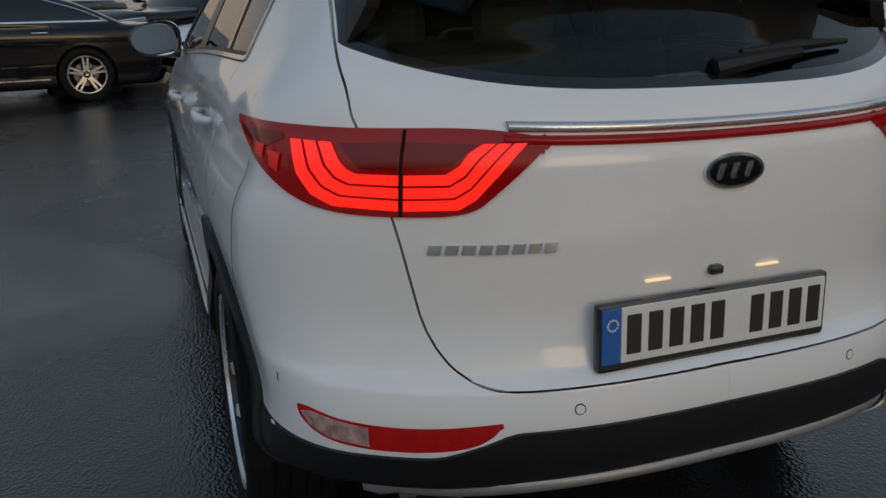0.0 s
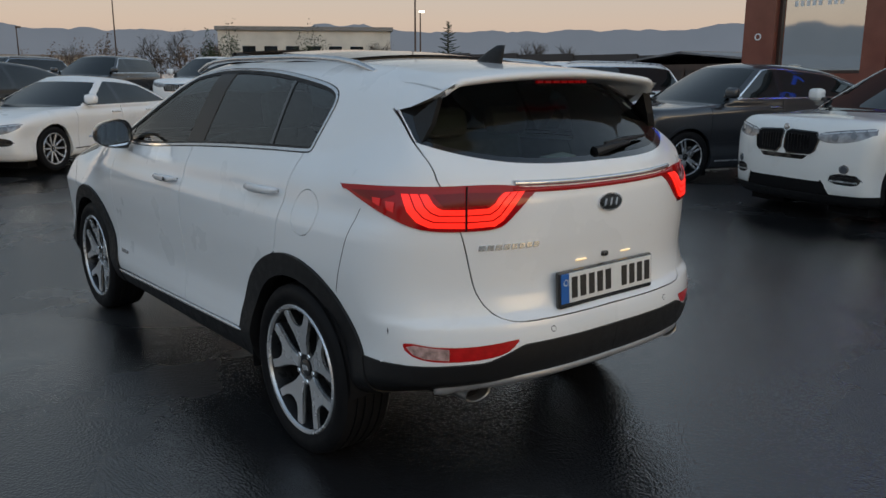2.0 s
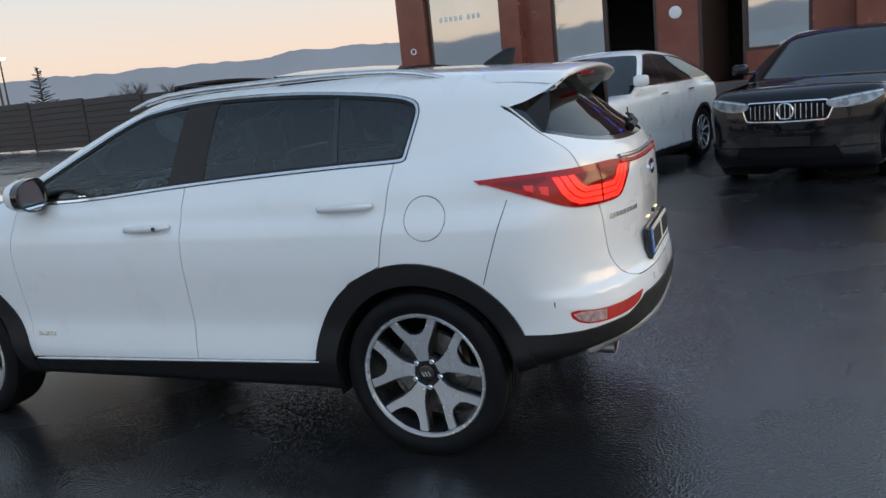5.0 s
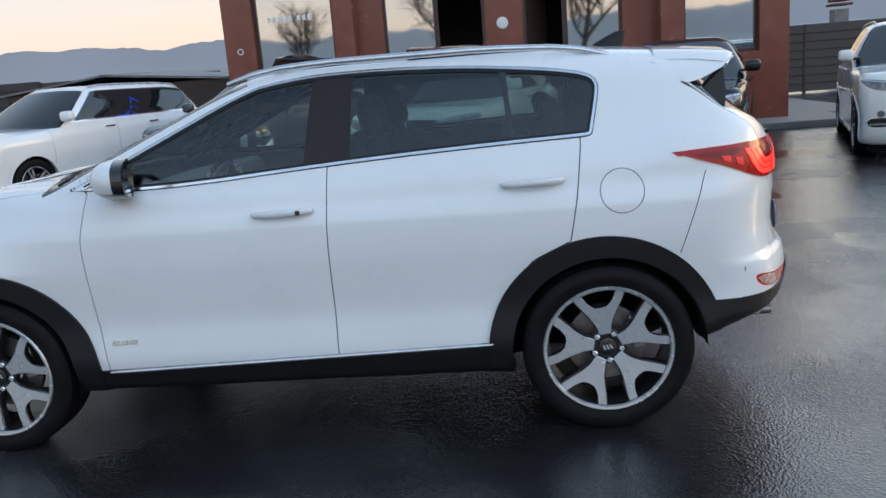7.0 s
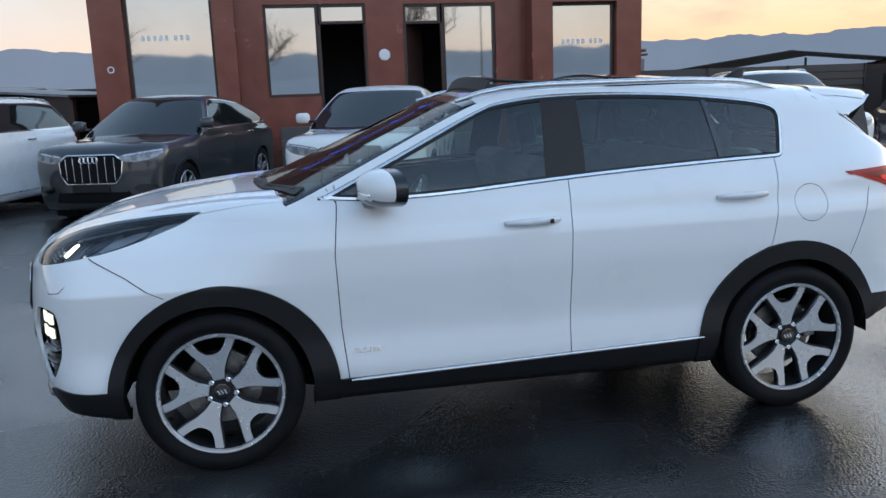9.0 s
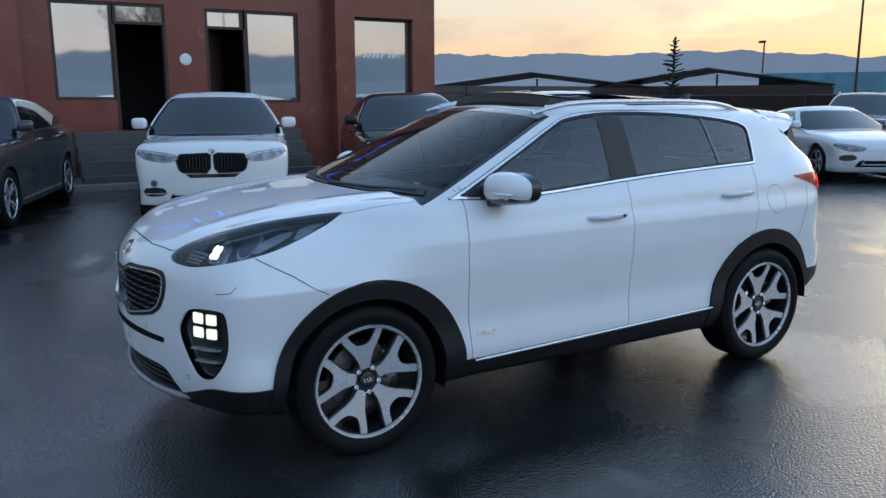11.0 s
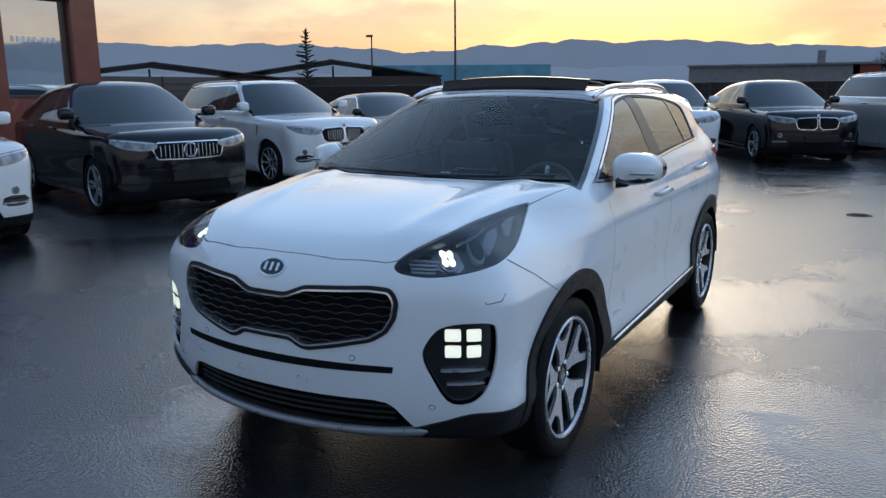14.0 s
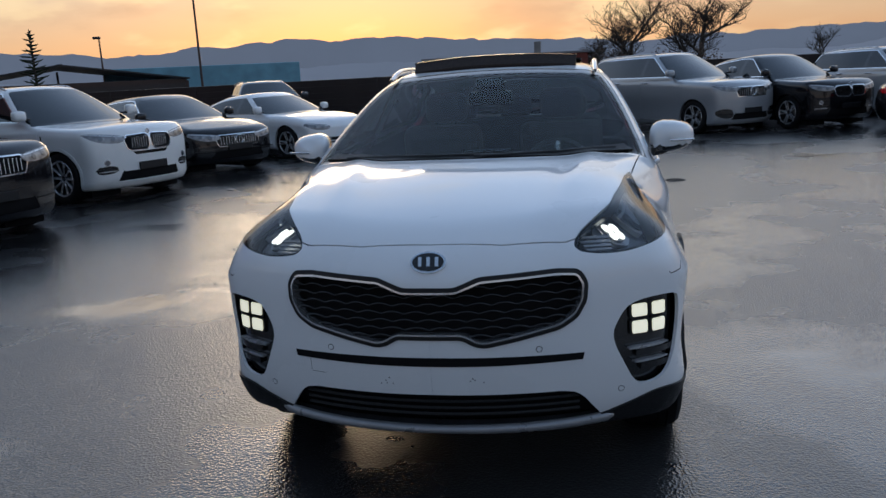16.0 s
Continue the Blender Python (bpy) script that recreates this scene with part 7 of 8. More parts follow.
def showroom():
    b = thing("showroom", pose(0, 0, 0), "low showroom clad in glossy red-brown panels with mirrored windows", "building")
    X0, X1, TOP = 12.42, 12.88, 6.2
    # outer blocks with their windows, each wall built of pieces round the opening
    def block(ya, yb, wa, wb_, zl, zh, x, depth):
        # ya > wa > wb_ > yb
        wall_piece(b, ya, wa, 0, TOP, x, depth, name="wall_column")
        wall_piece(b, wb_, yb, 0, TOP, x, depth, name="wall_column")
        wall_piece(b, wa, wb_, 0, zl, x, depth, name="wall_panel")
        wall_piece(b, wa, wb_, zh, TOP, x, depth, name="wall_panel")
    block(4.64, 1.95, 4.02, 2.36, 1.55, 3.75, X0, 0.6)
    block(-4.13, -6.58, -4.58, -6.02, 1.45, 3.36, X0, 0.6)
    # recessed middle with two doorways and two windows
    wall_piece(b, 1.95, 1.40, 0, TOP, X1, 0.4)
    wall_piece(b, -0.68, -1.47, 0, TOP, X1, 0.4, name="wall_column")
    wall_piece(b, -3.45, -4.13, 0, TOP, X1, 0.4)
    wall_piece(b, 1.40, -0.68, 3.45, TOP, X1, 0.4)
    wall_piece(b, -1.47, -3.45, 3.42, TOP, X1, 0.4)
    wall_piece(b, 1.40, 0.30, 0, 1.60, X1, 0.4)
    wall_piece(b, -2.30, -3.45, 0, 1.53, X1, 0.4)
    wall_piece(b, 0.30, -0.68, 0, 1.0, X1, 0.4)
    wall_piece(b, -1.47, -2.30, 0, 1.0, X1, 0.4)
    # other sides, roof
    for y in (4.54, -6.48):
        part("side_wall", box((17.2, y, TOP / 2), (8.4, 0.2, TOP)), RED_BROWN, b)
    part("rear_wall", box((21.3, -0.97, TOP / 2), (0.2, 11.2, TOP)), RED_BROWN, b)
    part("flat_roof", box((17.0, -0.97, TOP - 0.1), (8.4, 10.8, 0.15)), CONCRETE, b)
    part("inner_floor", box((17.2, -0.97, 0.94), (7.8, 10.6, 0.1)), ROOM_SHADE, b)
    part("back_room_wall", box((15.2, -0.97, 2.6), (0.1, 10.6, 3.2)), ROOM_SHADE, b)
    def window(name, ya, yb, zl, zh, x, letters=False):
        w = new(name)
        w.parent = b
        w.empty_display_size = 0.2
        f = 0.06
        for c, s in (((x, ya - f / 2, (zl + zh) / 2), (0.09, f, zh - zl)), ((x, yb + f / 2, (zl + zh) / 2), (0.09, f, zh - zl)), ((x, (ya + yb) / 2, zl + f / 2), (0.09, ya - yb - 2 * f, f)), ((x, (ya + yb) / 2, zh - f / 2), (0.09, ya - yb - 2 * f, f))):
            part("window_frame", box(c, s, (0, 0, 0), 0.006), FRAME_BROWN, w)
        part("pane", box((x + 0.01, (ya + yb) / 2, (zl + zh) / 2), (0.012, ya - yb - 2 * f, zh - zl - 2 * f)), MIRROR_GLASS, w, "mirrored glass")
        if letters:
            yy = ya - 0.30
            for i in range(9):
                if i == 5:
                    yy -= 0.06
                    continue
                part("letter_bar", box((x - 0.003, yy, zl + (zh - zl) * 0.58), (0.006, 0.062, 0.10)), BAR_WHITE, w)
                yy -= 0.112
        return w
    window("window", 4.02, 2.36, 1.55, 3.75, X0 + 0.20, True)
    window("window", -4.58, -6.02, 1.45, 3.36, X0 + 0.20, True)
    window("window", 1.40, 0.30, 1.60, 3.45, X1 + 0.08)
    window("window", 0.28, -0.68, 3.05, 3.45, X1 + 0.08)
    window("window", -1.47, -2.26, 3.02, 3.42, X1 + 0.08)
    window("window", -2.30, -3.45, 1.53, 3.42, X1 + 0.08)
    # doors stand open into the rooms
    def door(y0, ang, label):
        d = part("door", box((0.0, 0.40, 1.0), (0.05, 0.80, 2.0), (0, 0, 0), 0.008), FRAME_BROWN, b, label)
        d.matrix_basis = pose(X1 + 0.10, y0, 1.02, 0, 0, ang)
        part("door_pane", box((-0.028, 0.40, 1.0), (0.006, 0.58, 1.7)), CAR_GLASS, d, "dark glass")
        part("door_handle", tube([(-0.03, 0.70, 0.85), (-0.07, 0.70, 0.87), (-0.07, 0.70, 1.25), (-0.03, 0.70, 1.27)], 0.012), CHROME, d)
    door(-0.62, 205, "open brown door leaf")
    door(-1.50, -125, "open brown door leaf")
    for y in (0.29, -0.66, -1.49, -2.28):
        part("door_post", box((X1 + 0.06, y, 2.02), (0.12, 0.06, 2.04)), FRAME_BROWN, b)
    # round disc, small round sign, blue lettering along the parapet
    disc = lathe([(0, 0.12), (-0.02, 0.115), (-0.03, 0.07), (-0.03, 0.001)], 28, "x")
    bmesh.ops.translate(disc, verts=disc.verts, vec=(X1 - 0.002, -1.04, 2.40))
    part("wall_lamp", disc, BAR_WHITE, b, "round white wall lamp")
    ring = lathe([(0, 0.065), (-0.012, 0.065), (-0.014, 0.045), (0, 0.045)], 24, "x")
    bmesh.ops.translate(ring, verts=ring.verts, vec=(X0 - 0.001, 4.33, 2.24))
    part("round_sign", ring, BAR_WHITE, b, "small round sign with a white ring")
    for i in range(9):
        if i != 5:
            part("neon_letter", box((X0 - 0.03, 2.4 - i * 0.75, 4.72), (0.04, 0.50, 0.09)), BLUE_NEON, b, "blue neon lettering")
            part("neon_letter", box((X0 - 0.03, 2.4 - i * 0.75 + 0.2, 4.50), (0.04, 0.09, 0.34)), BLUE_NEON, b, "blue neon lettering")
    # steps and pavement
    for i in range(4):
        st = part("step", box((12.55 - 0.30 * (3 - i) - 0.15, -1.0, 0.125 * (2 * i + 1) * 1.0), (0.32, 4.4, 0.25), (0, 0, 0), 0.01), STEP_STONE, b)
    pave = part("pavement", box((12.2, -1.0, 0.06), (2.0, 13.0, 0.13), (0, 0, 0), 0.015), CONCRETE)
    tagged(pave, "pale concrete pavement with a low kerb", "pavement", kind="structure")
    pave2 = part("pavement", box((17.0, -7.6, 0.055), (8.0, 2.0, 0.12), (0, 0, 0), 0.015), CONCRETE)
    tagged(pave2, "pale concrete pavement with a low kerb", "pavement", kind="structure")


showroom()


# ---- fences, sheds, far buildings ----
def slat_fence(a, b, h, label):
    f = thing("fence", pose(0, 0, 0), label, "fence")
    a, b = Vector((*a, 0)), Vector((*b, 0))
    d = b - a
    n = max(1, round(d.length / 3.0))
    ang = math.degrees(math.atan2(d.y, d.x))
    sl = 8
    step = (h - 0.05) / sl
    me_slat = None
    for i in range(n):
        c = a + d * ((i + 0.5) / n)
        z = ground_z(c.x, c.y)
        for k in range(sl):
            if me_slat is None:
                bm = box((0, 0, 0), (d.length / n - 0.02, 0.03, step * 1.02), (0, 0, 0), 0.0)
                ob = part("slat", bm, FENCE, f)
                me_slat = ob.data
            else:
                ob = new("slat", me_slat)
                ob.parent = f
            ob.matrix_basis = pose(c.x, c.y, z + 0.06 + step * (k + 0.5), 8, 0, ang)
    for i in range(n + 1):
        c = a + d * (i / n)
        part("post", box((c.x, c.y, ground_z(c.x, c.y) + h / 2), (0.08, 0.08, h + 0.04), (0, 0, ang)), FENCE, f)


slat_fence((21.5, -20.0), (-34.0, -20.0), 1.66, "dark brown horizontal slat fence round the lot")
slat_fence((21.9, -19.5), (21.9, 42.0), 2.05, "dark brown horizontal slat fence behind the showroom")
# Unseen wall, added out of view to close the lot on the west.
part_wall = part("wall_west", box((-34.2, 12.0, 0.9), (0.25, 64.0, 2.0)), PLASTER)
tagged(part_wall, "plain pale wall closing the lot", "wall", kind="structure")


def shed(place, size, rot, h, label, roof_mat, gable=0.7):
    s = thing("shed", pose(*place, 0, 0, rot), label, "shed")
    w, d = size
    for x in (-w / 2, 0, w / 2):
        for y in (-d / 2, d / 2):
            part("post", box((x, y, h / 2), (0.14, 0.14, h)), FRAME_BROWN, s)
    for y in (-d / 2, d / 2):
        part("beam", box((0, y, h), (w, 0.12, 0.18)), FRAME_BROWN, s)
    for sgn in (-1, 1):
        ln = math.hypot(w / 2, gable)
        part("roof_slope", box((sgn * w / 4, 0, h + 0.1 + gable / 2), (ln + 0.2, d + 0.5, 0.06), (0, sgn * math.degrees(math.atan2(gable, w / 2)), 0)), roof_mat, s)
    part("ridge_strut", box((0, -d / 2, h + gable / 2), (0.10, 0.10, gable)), FRAME_BROWN, s)
    part("back_wall", box((0, d / 2, h / 2), (w, 0.08, h)), FENCE, s)


TWIG = material("brown_twigs", (0.13, 0.090, 0.065), 0.9, noise_scale=3, spread=0.35)
SHED_ROOF = material("dark_shed_roof", (0.030, 0.026, 0.026), 0.7, noise_scale=1.5, spread=0.3)
ORANGE = material("orange_plaster", (0.42, 0.13, 0.07), 0.85, noise_scale=0.8, spread=0.15)
YELLOW = material("ochre_plaster", (0.48, 0.27, 0.10), 0.85, noise_scale=0.8, spread=0.12)
DRAIN = material("cast_iron", (0.020, 0.019, 0.018), 0.6, 0.4, noise_scale=20, spread=0.3)
RUST_ROOF = material("rusty_roof", (0.13, 0.045, 0.035), 0.7, noise_scale=2, spread=0.25)
TIN_ROOF = material("tin_roof", (0.20, 0.20, 0.21), 0.5, 0.3, noise_scale=2, spread=0.2)
TEAL = material("pale_teal_sheet", (0.16, 0.33, 0.41), 0.55, noise_scale=2, spread=0.15)
RED_WALL = material("red_wall", (0.22, 0.05, 0.035), 0.7, noise_scale=1, spread=0.2)


def polar(az, dist, z=0.0, eye=(-2.5, 1.0)):
    a = radians(az)
    return (eye[0] + dist * math.sin(a), eye[1] + dist * math.cos(a), z)


def surroundings():
    shed((27.4, -20.6, 0), (10.0, 7.0), 51, 1.95, "open timber shed with a low dark gable roof", SHED_ROOF, 0.62)
    shed((21.8, -26.5, 0), (9.6, 5.6), 37, 2.0, "open timber shed with a low dark gable roof", SHED_ROOF, 0.70)
    shed(polar(70.0, 26), (9.0, 5.0), 70, 1.75, "dark lean-to shelter with a tin roof", TIN_ROOF, 0.35)
    low = thing("outbuilding", pose(*polar(141.5, 30), 0, 0, -45), "low wall with a red tiled roof edge", "outbuilding")
    part("wall", box((0, 0, 0.7), (6.0, 0.4, 1.4)), PLASTER, low)
    for i in range(24):
        part("tile", box((-2.88 + i * 0.25, -0.1, 1.46), (0.2, 0.8, 0.09), (12, 0, 0), 0.02), RUST_ROOF, low)
    tr = thing("container", pose(18.1, -32.4, 0, 0, 0, 32), "pale teal metal container with a windowed end", "container")
    part("body", box((0, 0, 1.40), (9.0, 2.4, 2.6), (0, 0, 0), 0.03), TEAL, tr)
    for i in range(20):
        part("rib", box((-4.2 + i * 0.44, -1.22, 1.45), (0.08, 0.05, 2.3)), TEAL, tr)
    for sx in (-4.4, 4.4):
        part("corner_post", box((sx, -1.22, 1.4), (0.12, 0.1, 2.6)), TIN_ROOF, tr)
    hall = thing("hall", pose(*polar(172.0, 60), 0, 0, 0), "long grey hall with a red end", "building")
    part("wall", box((0.5, 0, 1.4), (11.0, 6.0, 2.9)), CONCRETE, hall)
    part("end_wall", box((-5.4, -0.05, 1.4), (1.6, 6.1, 2.95)), RED_WALL, hall)
    part("roof", box((-0.2, 0, 2.92), (12.6, 6.4, 0.14)), TIN_ROOF, hall)
    part("chimney", box((-2.4, 0, 3.4), (0.5, 0.5, 1.0)), CONCRETE, hall)
    ch = thing("chimney", pose(*polar(115.1, 40)), "small brick chimney with a red cap", "chimney")
    part("shaft", box((0, 0, 1.4), (0.6, 0.6, 2.9)), CONCRETE, ch)
    part("cap", box((0, 0, 3.05), (0.85, 0.85, 0.1), (0, 0, 0), 0.02), RUST_ROOF, ch)
    part("cap_roof", box((0, 0, 3.25), (0.75, 0.75, 0.14), (0, 0, 0), 0.04), RUST_ROOF, ch)
    wb = thing("office_block", pose(*polar(32.0, 78, 0.8), 0, 0, -32), "pale flat-roofed two-storey block", "building")
    part("wall", box((0, 0, 2.4), (16.0, 8.0, 5.0)), PLASTER, wb)
    part("roof_edge", box((0, 0, 4.9), (16.5, 8.5, 0.35)), CONCRETE, wb)
    for i in range(6):
        w = part("window", box((-5.2 + i * 2.0, -4.0, 2.8), (1.2, 0.12, 1.0)), CAR_GLASS, wb)
        part("sill", box((-5.2 + i * 2.0, -4.05, 2.27), (1.3, 0.2, 0.06)), CONCRETE, w)
    rb = thing("red_house", pose(*polar(8.0, 85, 0.8)), "low red building far beyond the lot", "building")
    part("wall", box((0, 0, 1.6), (7.0, 6.0, 3.0)), RED_WALL, rb)
    part("roof", box((0, 0, 3.2), (7.4, 6.4, 0.2)), RUST_ROOF, rb)
    oh = thing("orange_house", pose(21.8, 144.3, 0.6, 0, 0, -8), "orange house with a brown roof far beyond the lot", "building")
    part("wall", box((0, 0, 1.0), (5.6, 5.0, 2.4)), ORANGE, oh)
    part("roof", box((0, 0, 2.3), (6.2, 5.6, 0.22)), RUST_ROOF, oh)
    for x in (-2.2, -1.0):
        part("window", box((x, -2.52, 1.5), (0.7, 0.1, 0.6)), CAR_GLASS, oh)
    part("balcony", box((-3.4, -0.5, 1.3), (1.4, 3.0, 0.15)), CONCRETE, oh)
    yh = thing("ochre_house", pose(7.2, 145.5, 0.6, 0, 0, -3), "ochre wall with a red base far beyond the lot", "building")
    part("wall", box((0, 0, 2.2), (10.0, 5.0, 4.6)), YELLOW, yh)
    part("base_band", box((-0.2, -2.56, 0.9), (9.4, 0.1, 1.0)), RED_WALL, yh)
    part("roof", box((0, 0, 4.6), (10.4, 5.4, 0.2)), RUST_ROOF, yh)
    pw = thing("warehouse", pose(*polar(14.5, 90, 0.8)), "long pale warehouse far beyond the lot", "building")
    part("wall", box((0, 0, 1.2), (16.0, 6.0, 2.4)), PLASTER, pw)
    part("roof", box((0, 0, 2.5), (16.4, 6.4, 0.2)), TIN_ROOF, pw)


surroundings()


def drain_cover(place):
    d = thing("drain_cover", pose(*place), "dark round cast-iron drain cover in the asphalt", "drain cover")
    part("rim", lathe([(0.001, 0.15), (0.006, 0.146), (0.006, 0.125), (0.001, 0.123)], 32, "z"), DRAIN, d)
    # flat near-black disc in place of the shaded hollow below the bars
    part("pit", lathe([(0.002, 0.123), (0.002, 0.0005)], 32, "z"), SHELL, d)
    for i in range(5):
        y = -0.08 + 0.04 * i
        part("bar", box((0, y, 0.004), (2 * math.sqrt(0.123 ** 2 - y * y), 0.016, 0.004)), DRAIN, d)


drain_cover((-1.67, -6.5, 0.0))


def lamp_post(place, h, label, glow=False, thin=0.05):
    p = thing("street_lamp", pose(*place), label, "street lamp")
    part("pole", tube([(0, 0, 0), (0, 0, h * 0.5), (0, 0, h)], [thin * 1.3, thin, thin * 0.7]), FRAME_BROWN, p)
    part("lamp_head", box((0.12, 0, h + 0.02), (0.36, 0.16, 0.12), (0, 0, 0), 0.03), FRAME_BROWN if not glow else LED, p, "glowing lamp head" if glow else "lamp head")


def poles():
    lamp_post(polar(141.8, 40), 4.2, "thin lamp post behind the fence")
    lamp_post(polar(147.7, 36), 8.5, "tall thin pole behind the fence")
    lamp_post(polar(13.2, 60, 0.8), 3.9, "short lamp post beyond the lot")
    lamp_post(polar(19.3, 60, 0.8), 7.5, "tall thin pole beyond the lot")
    lamp_post(polar(41.6, 45, 0.8), 8.5, "tall lamp post beyond the lot")
    lamp_post(polar(41.9, 46, 0.8), 4.4, "lamp post with a lit head beyond the lot", True)
    lamp_post((-24.0, -12.0, 0), 7.5, "lamp post across the lot", False)


poles()


# ---- trees and hills ----
def bare_tree(place, h, spread, seed, label, twigs=5, trunk=0.42):
    """A tapered trunk that forks into limbs, branches and many bare twigs."""
    rnd = random.Random(seed)
    t = thing("tree", pose(*place), label, "tree")
    bm = bmesh.new()
    tw = bmesh.new()

    def stick(b, p, q, r0, r1, n=5):
        d = (q - p).normalized()
        s = d.orthogonal().normalized()
        u = d.cross(s)
        ra = [b.verts.new(p + r0 * (math.cos(6.283 * k / n) * s + math.sin(6.283 * k / n) * u)) for k in range(n)]
        rb = [b.verts.new(q + r1 * (math.cos(6.283 * k / n) * s + math.sin(6.283 * k / n) * u)) for k in range(n)]
        for k in range(n):
            b.faces.new((ra[k], ra[(k + 1) % n], rb[(k + 1) % n], rb[k]))

    def grow(p, d, ln, r, lvl):
        q = p
        seg = 3 if lvl < 3 else 2
        for i in range(seg):
            d2 = (d + Vector((rnd.uniform(-1, 1), rnd.uniform(-1, 1), rnd.uniform(-0.5, 0.8))) * 0.16).normalized()
            n = q + d2 * ln / seg
            stick(bm if lvl < 2 else tw, q, n, r * (1 - 0.3 * i / seg), r * (1 - 0.3 * (i + 1) / seg), 6 if lvl < 2 else 3)
            if lvl < twigs and i >= (1 if lvl == 0 and trunk > 0.4 else 0):
                for _ in range(2 if lvl < 4 else 2):
                    a = Vector((rnd.uniform(-1, 1), rnd.uniform(-1, 1), rnd.uniform(-0.15, 0.9))).normalized()
                    grow(n, (d2 * 0.55 + a * spread).normalized(), ln * rnd.uniform(0.52, 0.74), r * 0.5, lvl + 1)
            q, d = n, d2
    grow(Vector((0, 0, 0)), Vector((0, 0, 1)), h * trunk, h * 0.022, 0)
    part("trunk", bm, BARK, t)
    part("crown", tw, BARK, t, "bare twigs")


def fir(place, h, w, seed, label):
    rnd = random.Random(seed)
    t = thing("fir_tree", pose(*place), label, "tree")
    part("trunk", tube([(0, 0, 0), (0, 0, h * 0.5), (0, 0, h)], [0.09, 0.05, 0.012], 6), BARK, t)
    bm = bmesh.new()
    n = int(h * 20)
    for i in range(n):
        f = (i + 0.5) / n
        z = h * (0.12 + 0.86 * f)
        ln = w * (1 - f) ** 0.8 * rnd.uniform(0.4, 1.2) + 0.05
        a = i * 2.4 + rnd.uniform(-0.4, 0.4)
        d = Vector((math.cos(a), math.sin(a), rnd.uniform(0.05, 0.4)))
        for k in range(7):
            c = Vector((0, 0, z)) + d * ln * (k + 1) / 7
            s = 0.055 * (1.2 - k / 9)
            o = Vector((-d.y, d.x, 0)) * s
            e = d * 0.12
            v = [bm.verts.new(c + x) for x in (o - e * 0.3, e, -o - e * 0.3, Vector((0, 0, -0.06)))]
            bm.faces.new(v[:3]), bm.faces.new((v[0], v[3], v[1])), bm.faces.new((v[1], v[3], v[2]))
    part("crown", bm, NEEDLE, t, "dark needles")


def shrub(place, w, h, seed, label, mat=None):
    rnd = random.Random(seed)
    t = thing("shrub", pose(*place), label, "shrub")
    part("stem", tube([(0, 0, 0), (0.03, 0, h * 0.6)], [0.06, 0.03], 5), BARK, t)
    bm = bmesh.new()
    for i in range(900):
        a, e, r = rnd.uniform(0, 6.283), rnd.uniform(-0.2, 1.5), rnd.uniform(0.55, 1.0)
        wob = 0.8 + 0.35 * math.sin(3 * a + seed) * math.cos(2 * e)
        c = Vector((math.cos(a) * math.cos(e) * w / 2 * r * wob, math.sin(a) * math.cos(e) * w / 2 * r * wob, h * (0.25 + 0.72 * math.sin(max(e, 0)) * r * wob + 0.1 * rnd.random())))
        s = 0.10
        v = [bm.verts.new(c + Vector((rnd.uniform(-s, s), rnd.uniform(-s, s), rnd.uniform(-s, s)))) for _ in range(3)]
        bm.faces.new(v)
    part("crown", bm, mat or BUSH, t, "dark small leaves")


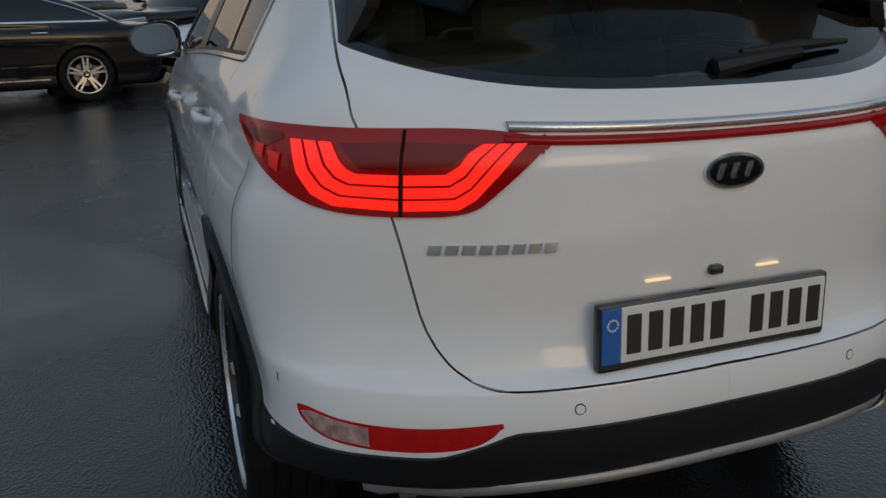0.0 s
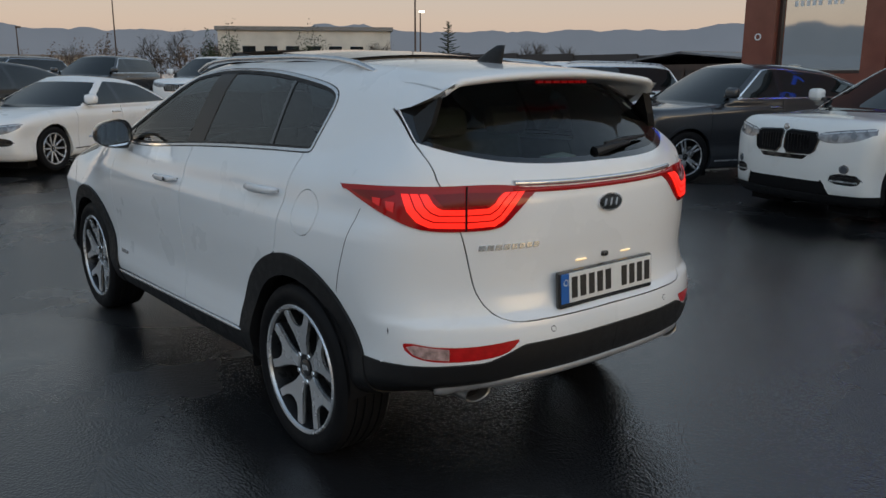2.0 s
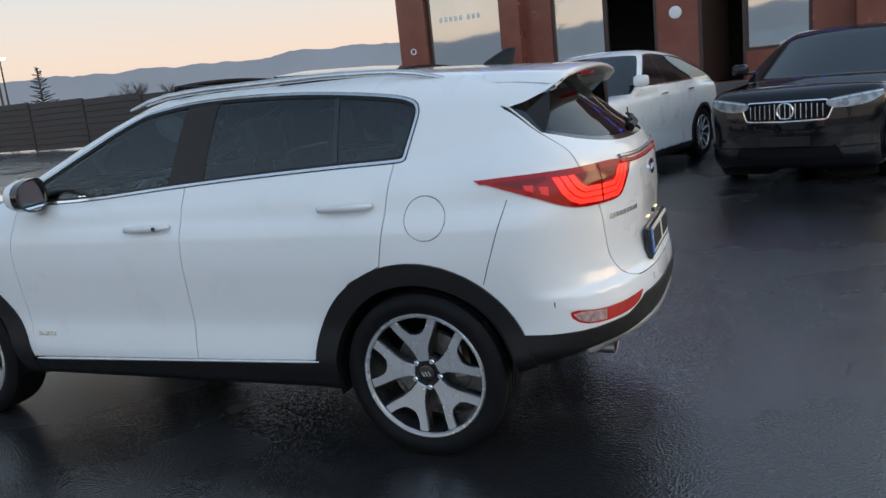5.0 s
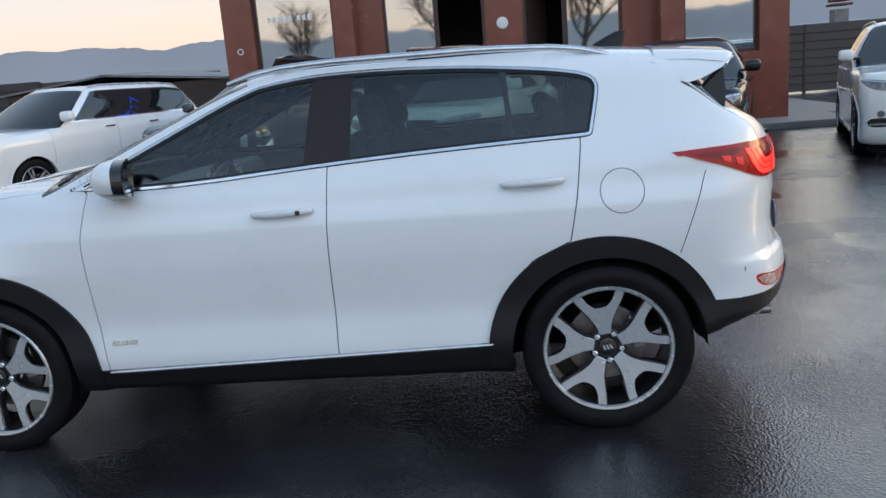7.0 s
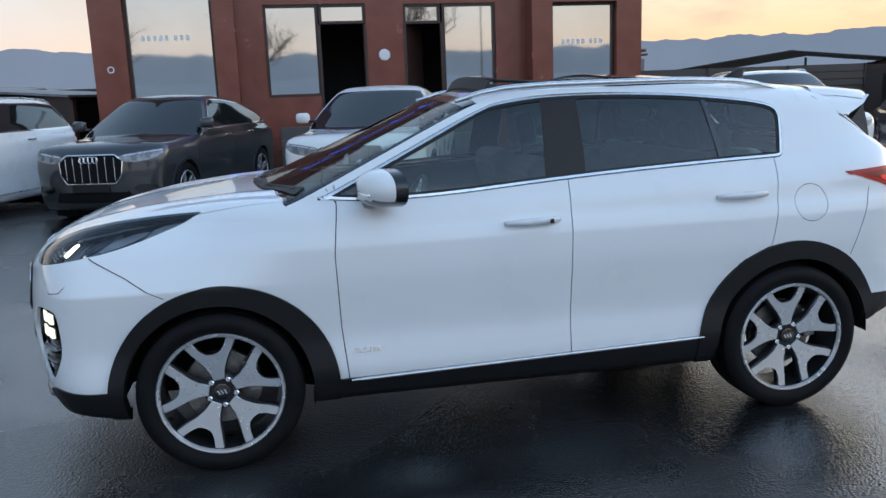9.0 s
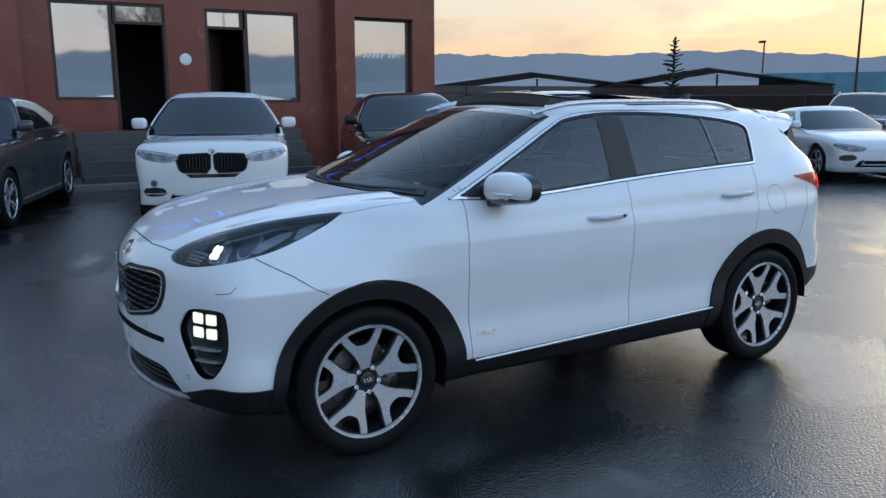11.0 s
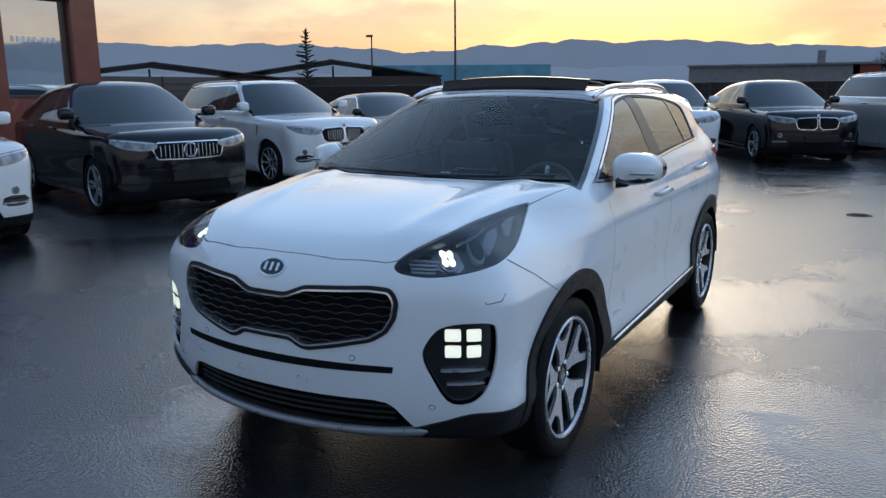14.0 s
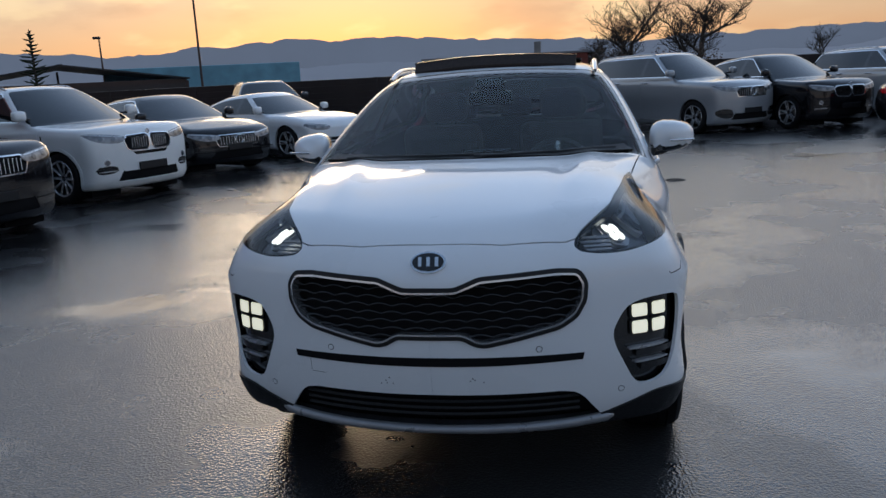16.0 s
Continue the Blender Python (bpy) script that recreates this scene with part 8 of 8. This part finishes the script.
def plants():
    bare_tree(polar(-179.2, 58), 9.2, 1.05, 3, "large bare tree beyond the fence", 5, 0.36)
    bare_tree(polar(-174.6, 58), 9.8, 1.1, 8, "large bare tree beyond the fence", 5, 0.36)
    bare_tree(polar(-181.8, 60), 6.2, 1.1, 12, "bare tree beyond the fence", 5, 0.3)
    for i, (az, w, h) in enumerate(((-183.4, 3.4, 2.6), (-181.6, 4.4, 3.6), (-179.6, 4.2, 3.2), (-177.0, 4.0, 2.8), (-174.0, 4.2, 3.0))):
        shrub(polar(az, 57), w, h, 80 + i, "brown leafless thicket beyond the fence", TWIG)
    bare_tree(polar(-166.0, 90), 6.0, 0.8, 14, "bare tree far beyond the fence", 4)
    for i, (az, d, h) in enumerate(((37.5, 70, 5.0), (49.5, 60, 3.9), (47.0, 62, 3.4), (52.0, 62, 3.6), (21.5, 66, 4.2), (23.5, 68, 4.6), (25.2, 70, 4.0), (16.0, 75, 3.4), (11.5, 78, 3.0))):
        bare_tree(polar(az, d, 0.8), h, 0.95, 20 + i, "bare grey tree beyond the lot", 4)
    fir(polar(44.0, 46, 0.8), 3.9, 1.0, 1, "dark fir tree beyond the lot")
    fir(polar(135.8, 30), 3.9, 0.80, 2, "young fir tree behind the fence")
    for i, (az, d, w, h) in enumerate(((27.0, 62, 2.8, 4.9), (25.6, 60, 2.0, 4.0), (33.0, 60, 4.8, 4.6))):
        shrub(polar(az, d, 0.6), w, h, i, "dark evergreen beyond the lot")
    for i in range(9):
        shrub(polar(13.5 + 1.7 * i, 64 + i % 3, 0.7), 3.6, 2.4 + 0.5 * (i % 4), 50 + i, "brown leafless bush beyond the lot", TWIG)
    # trees across the lot, mirrored in the windows
    bare_tree((-24, -6, 0), 10.5, 0.85, 31, "large bare tree across the lot", 4)
    bare_tree((-26, 3, 0), 9.0, 0.85, 32, "large bare tree across the lot", 4)
    bare_tree((-25, 12, 0), 8.0, 0.9, 33, "bare tree across the lot", 4)


plants()


def hills():
    """Ridges round the horizon, far off."""
    for name, R, base, amp, seed, lift in (("hills", 2600, 3.20, 0.70, 2.0, 0.0), ("foothills", 1500, 1.3, 0.5, 7.0, 0.0)):
        V, F = [], []
        n = 1080
        for i in range(n):
            a = 2 * math.pi * i / n
            e = base + amp * (noise.noise((math.sin(a) * 2.2, math.cos(a) * 2.2, seed)) * 1.1 + 0.75 * noise.noise((math.sin(a) * 10, math.cos(a) * 10, seed)) + 0.36 * noise.noise((math.sin(a) * 34, math.cos(a) * 34, seed)) + 0.16 * noise.noise((math.sin(a) * 110, math.cos(a) * 110, seed)))
            dip = (math.degrees(a) - 180) / 24
            e -= 0.85 * math.exp(-dip * dip) * (1 if name == "hills" else 0.4)
            h = R * math.tan(radians(max(0.4, e)))
            V += [(R * math.sin(a), R * math.cos(a), -20), ((R + 120) * math.sin(a), (R + 120) * math.cos(a), h), ((R + 700) * math.sin(a), (R + 700) * math.cos(a), -20)]
        for i in range(n):
            j = (i + 1) % n
            for k in range(2):
                F.append((3 * i + k, 3 * j + k, 3 * j + k + 1, 3 * i + k + 1))
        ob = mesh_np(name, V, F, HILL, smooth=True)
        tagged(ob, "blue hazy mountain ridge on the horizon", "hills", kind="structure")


hills()
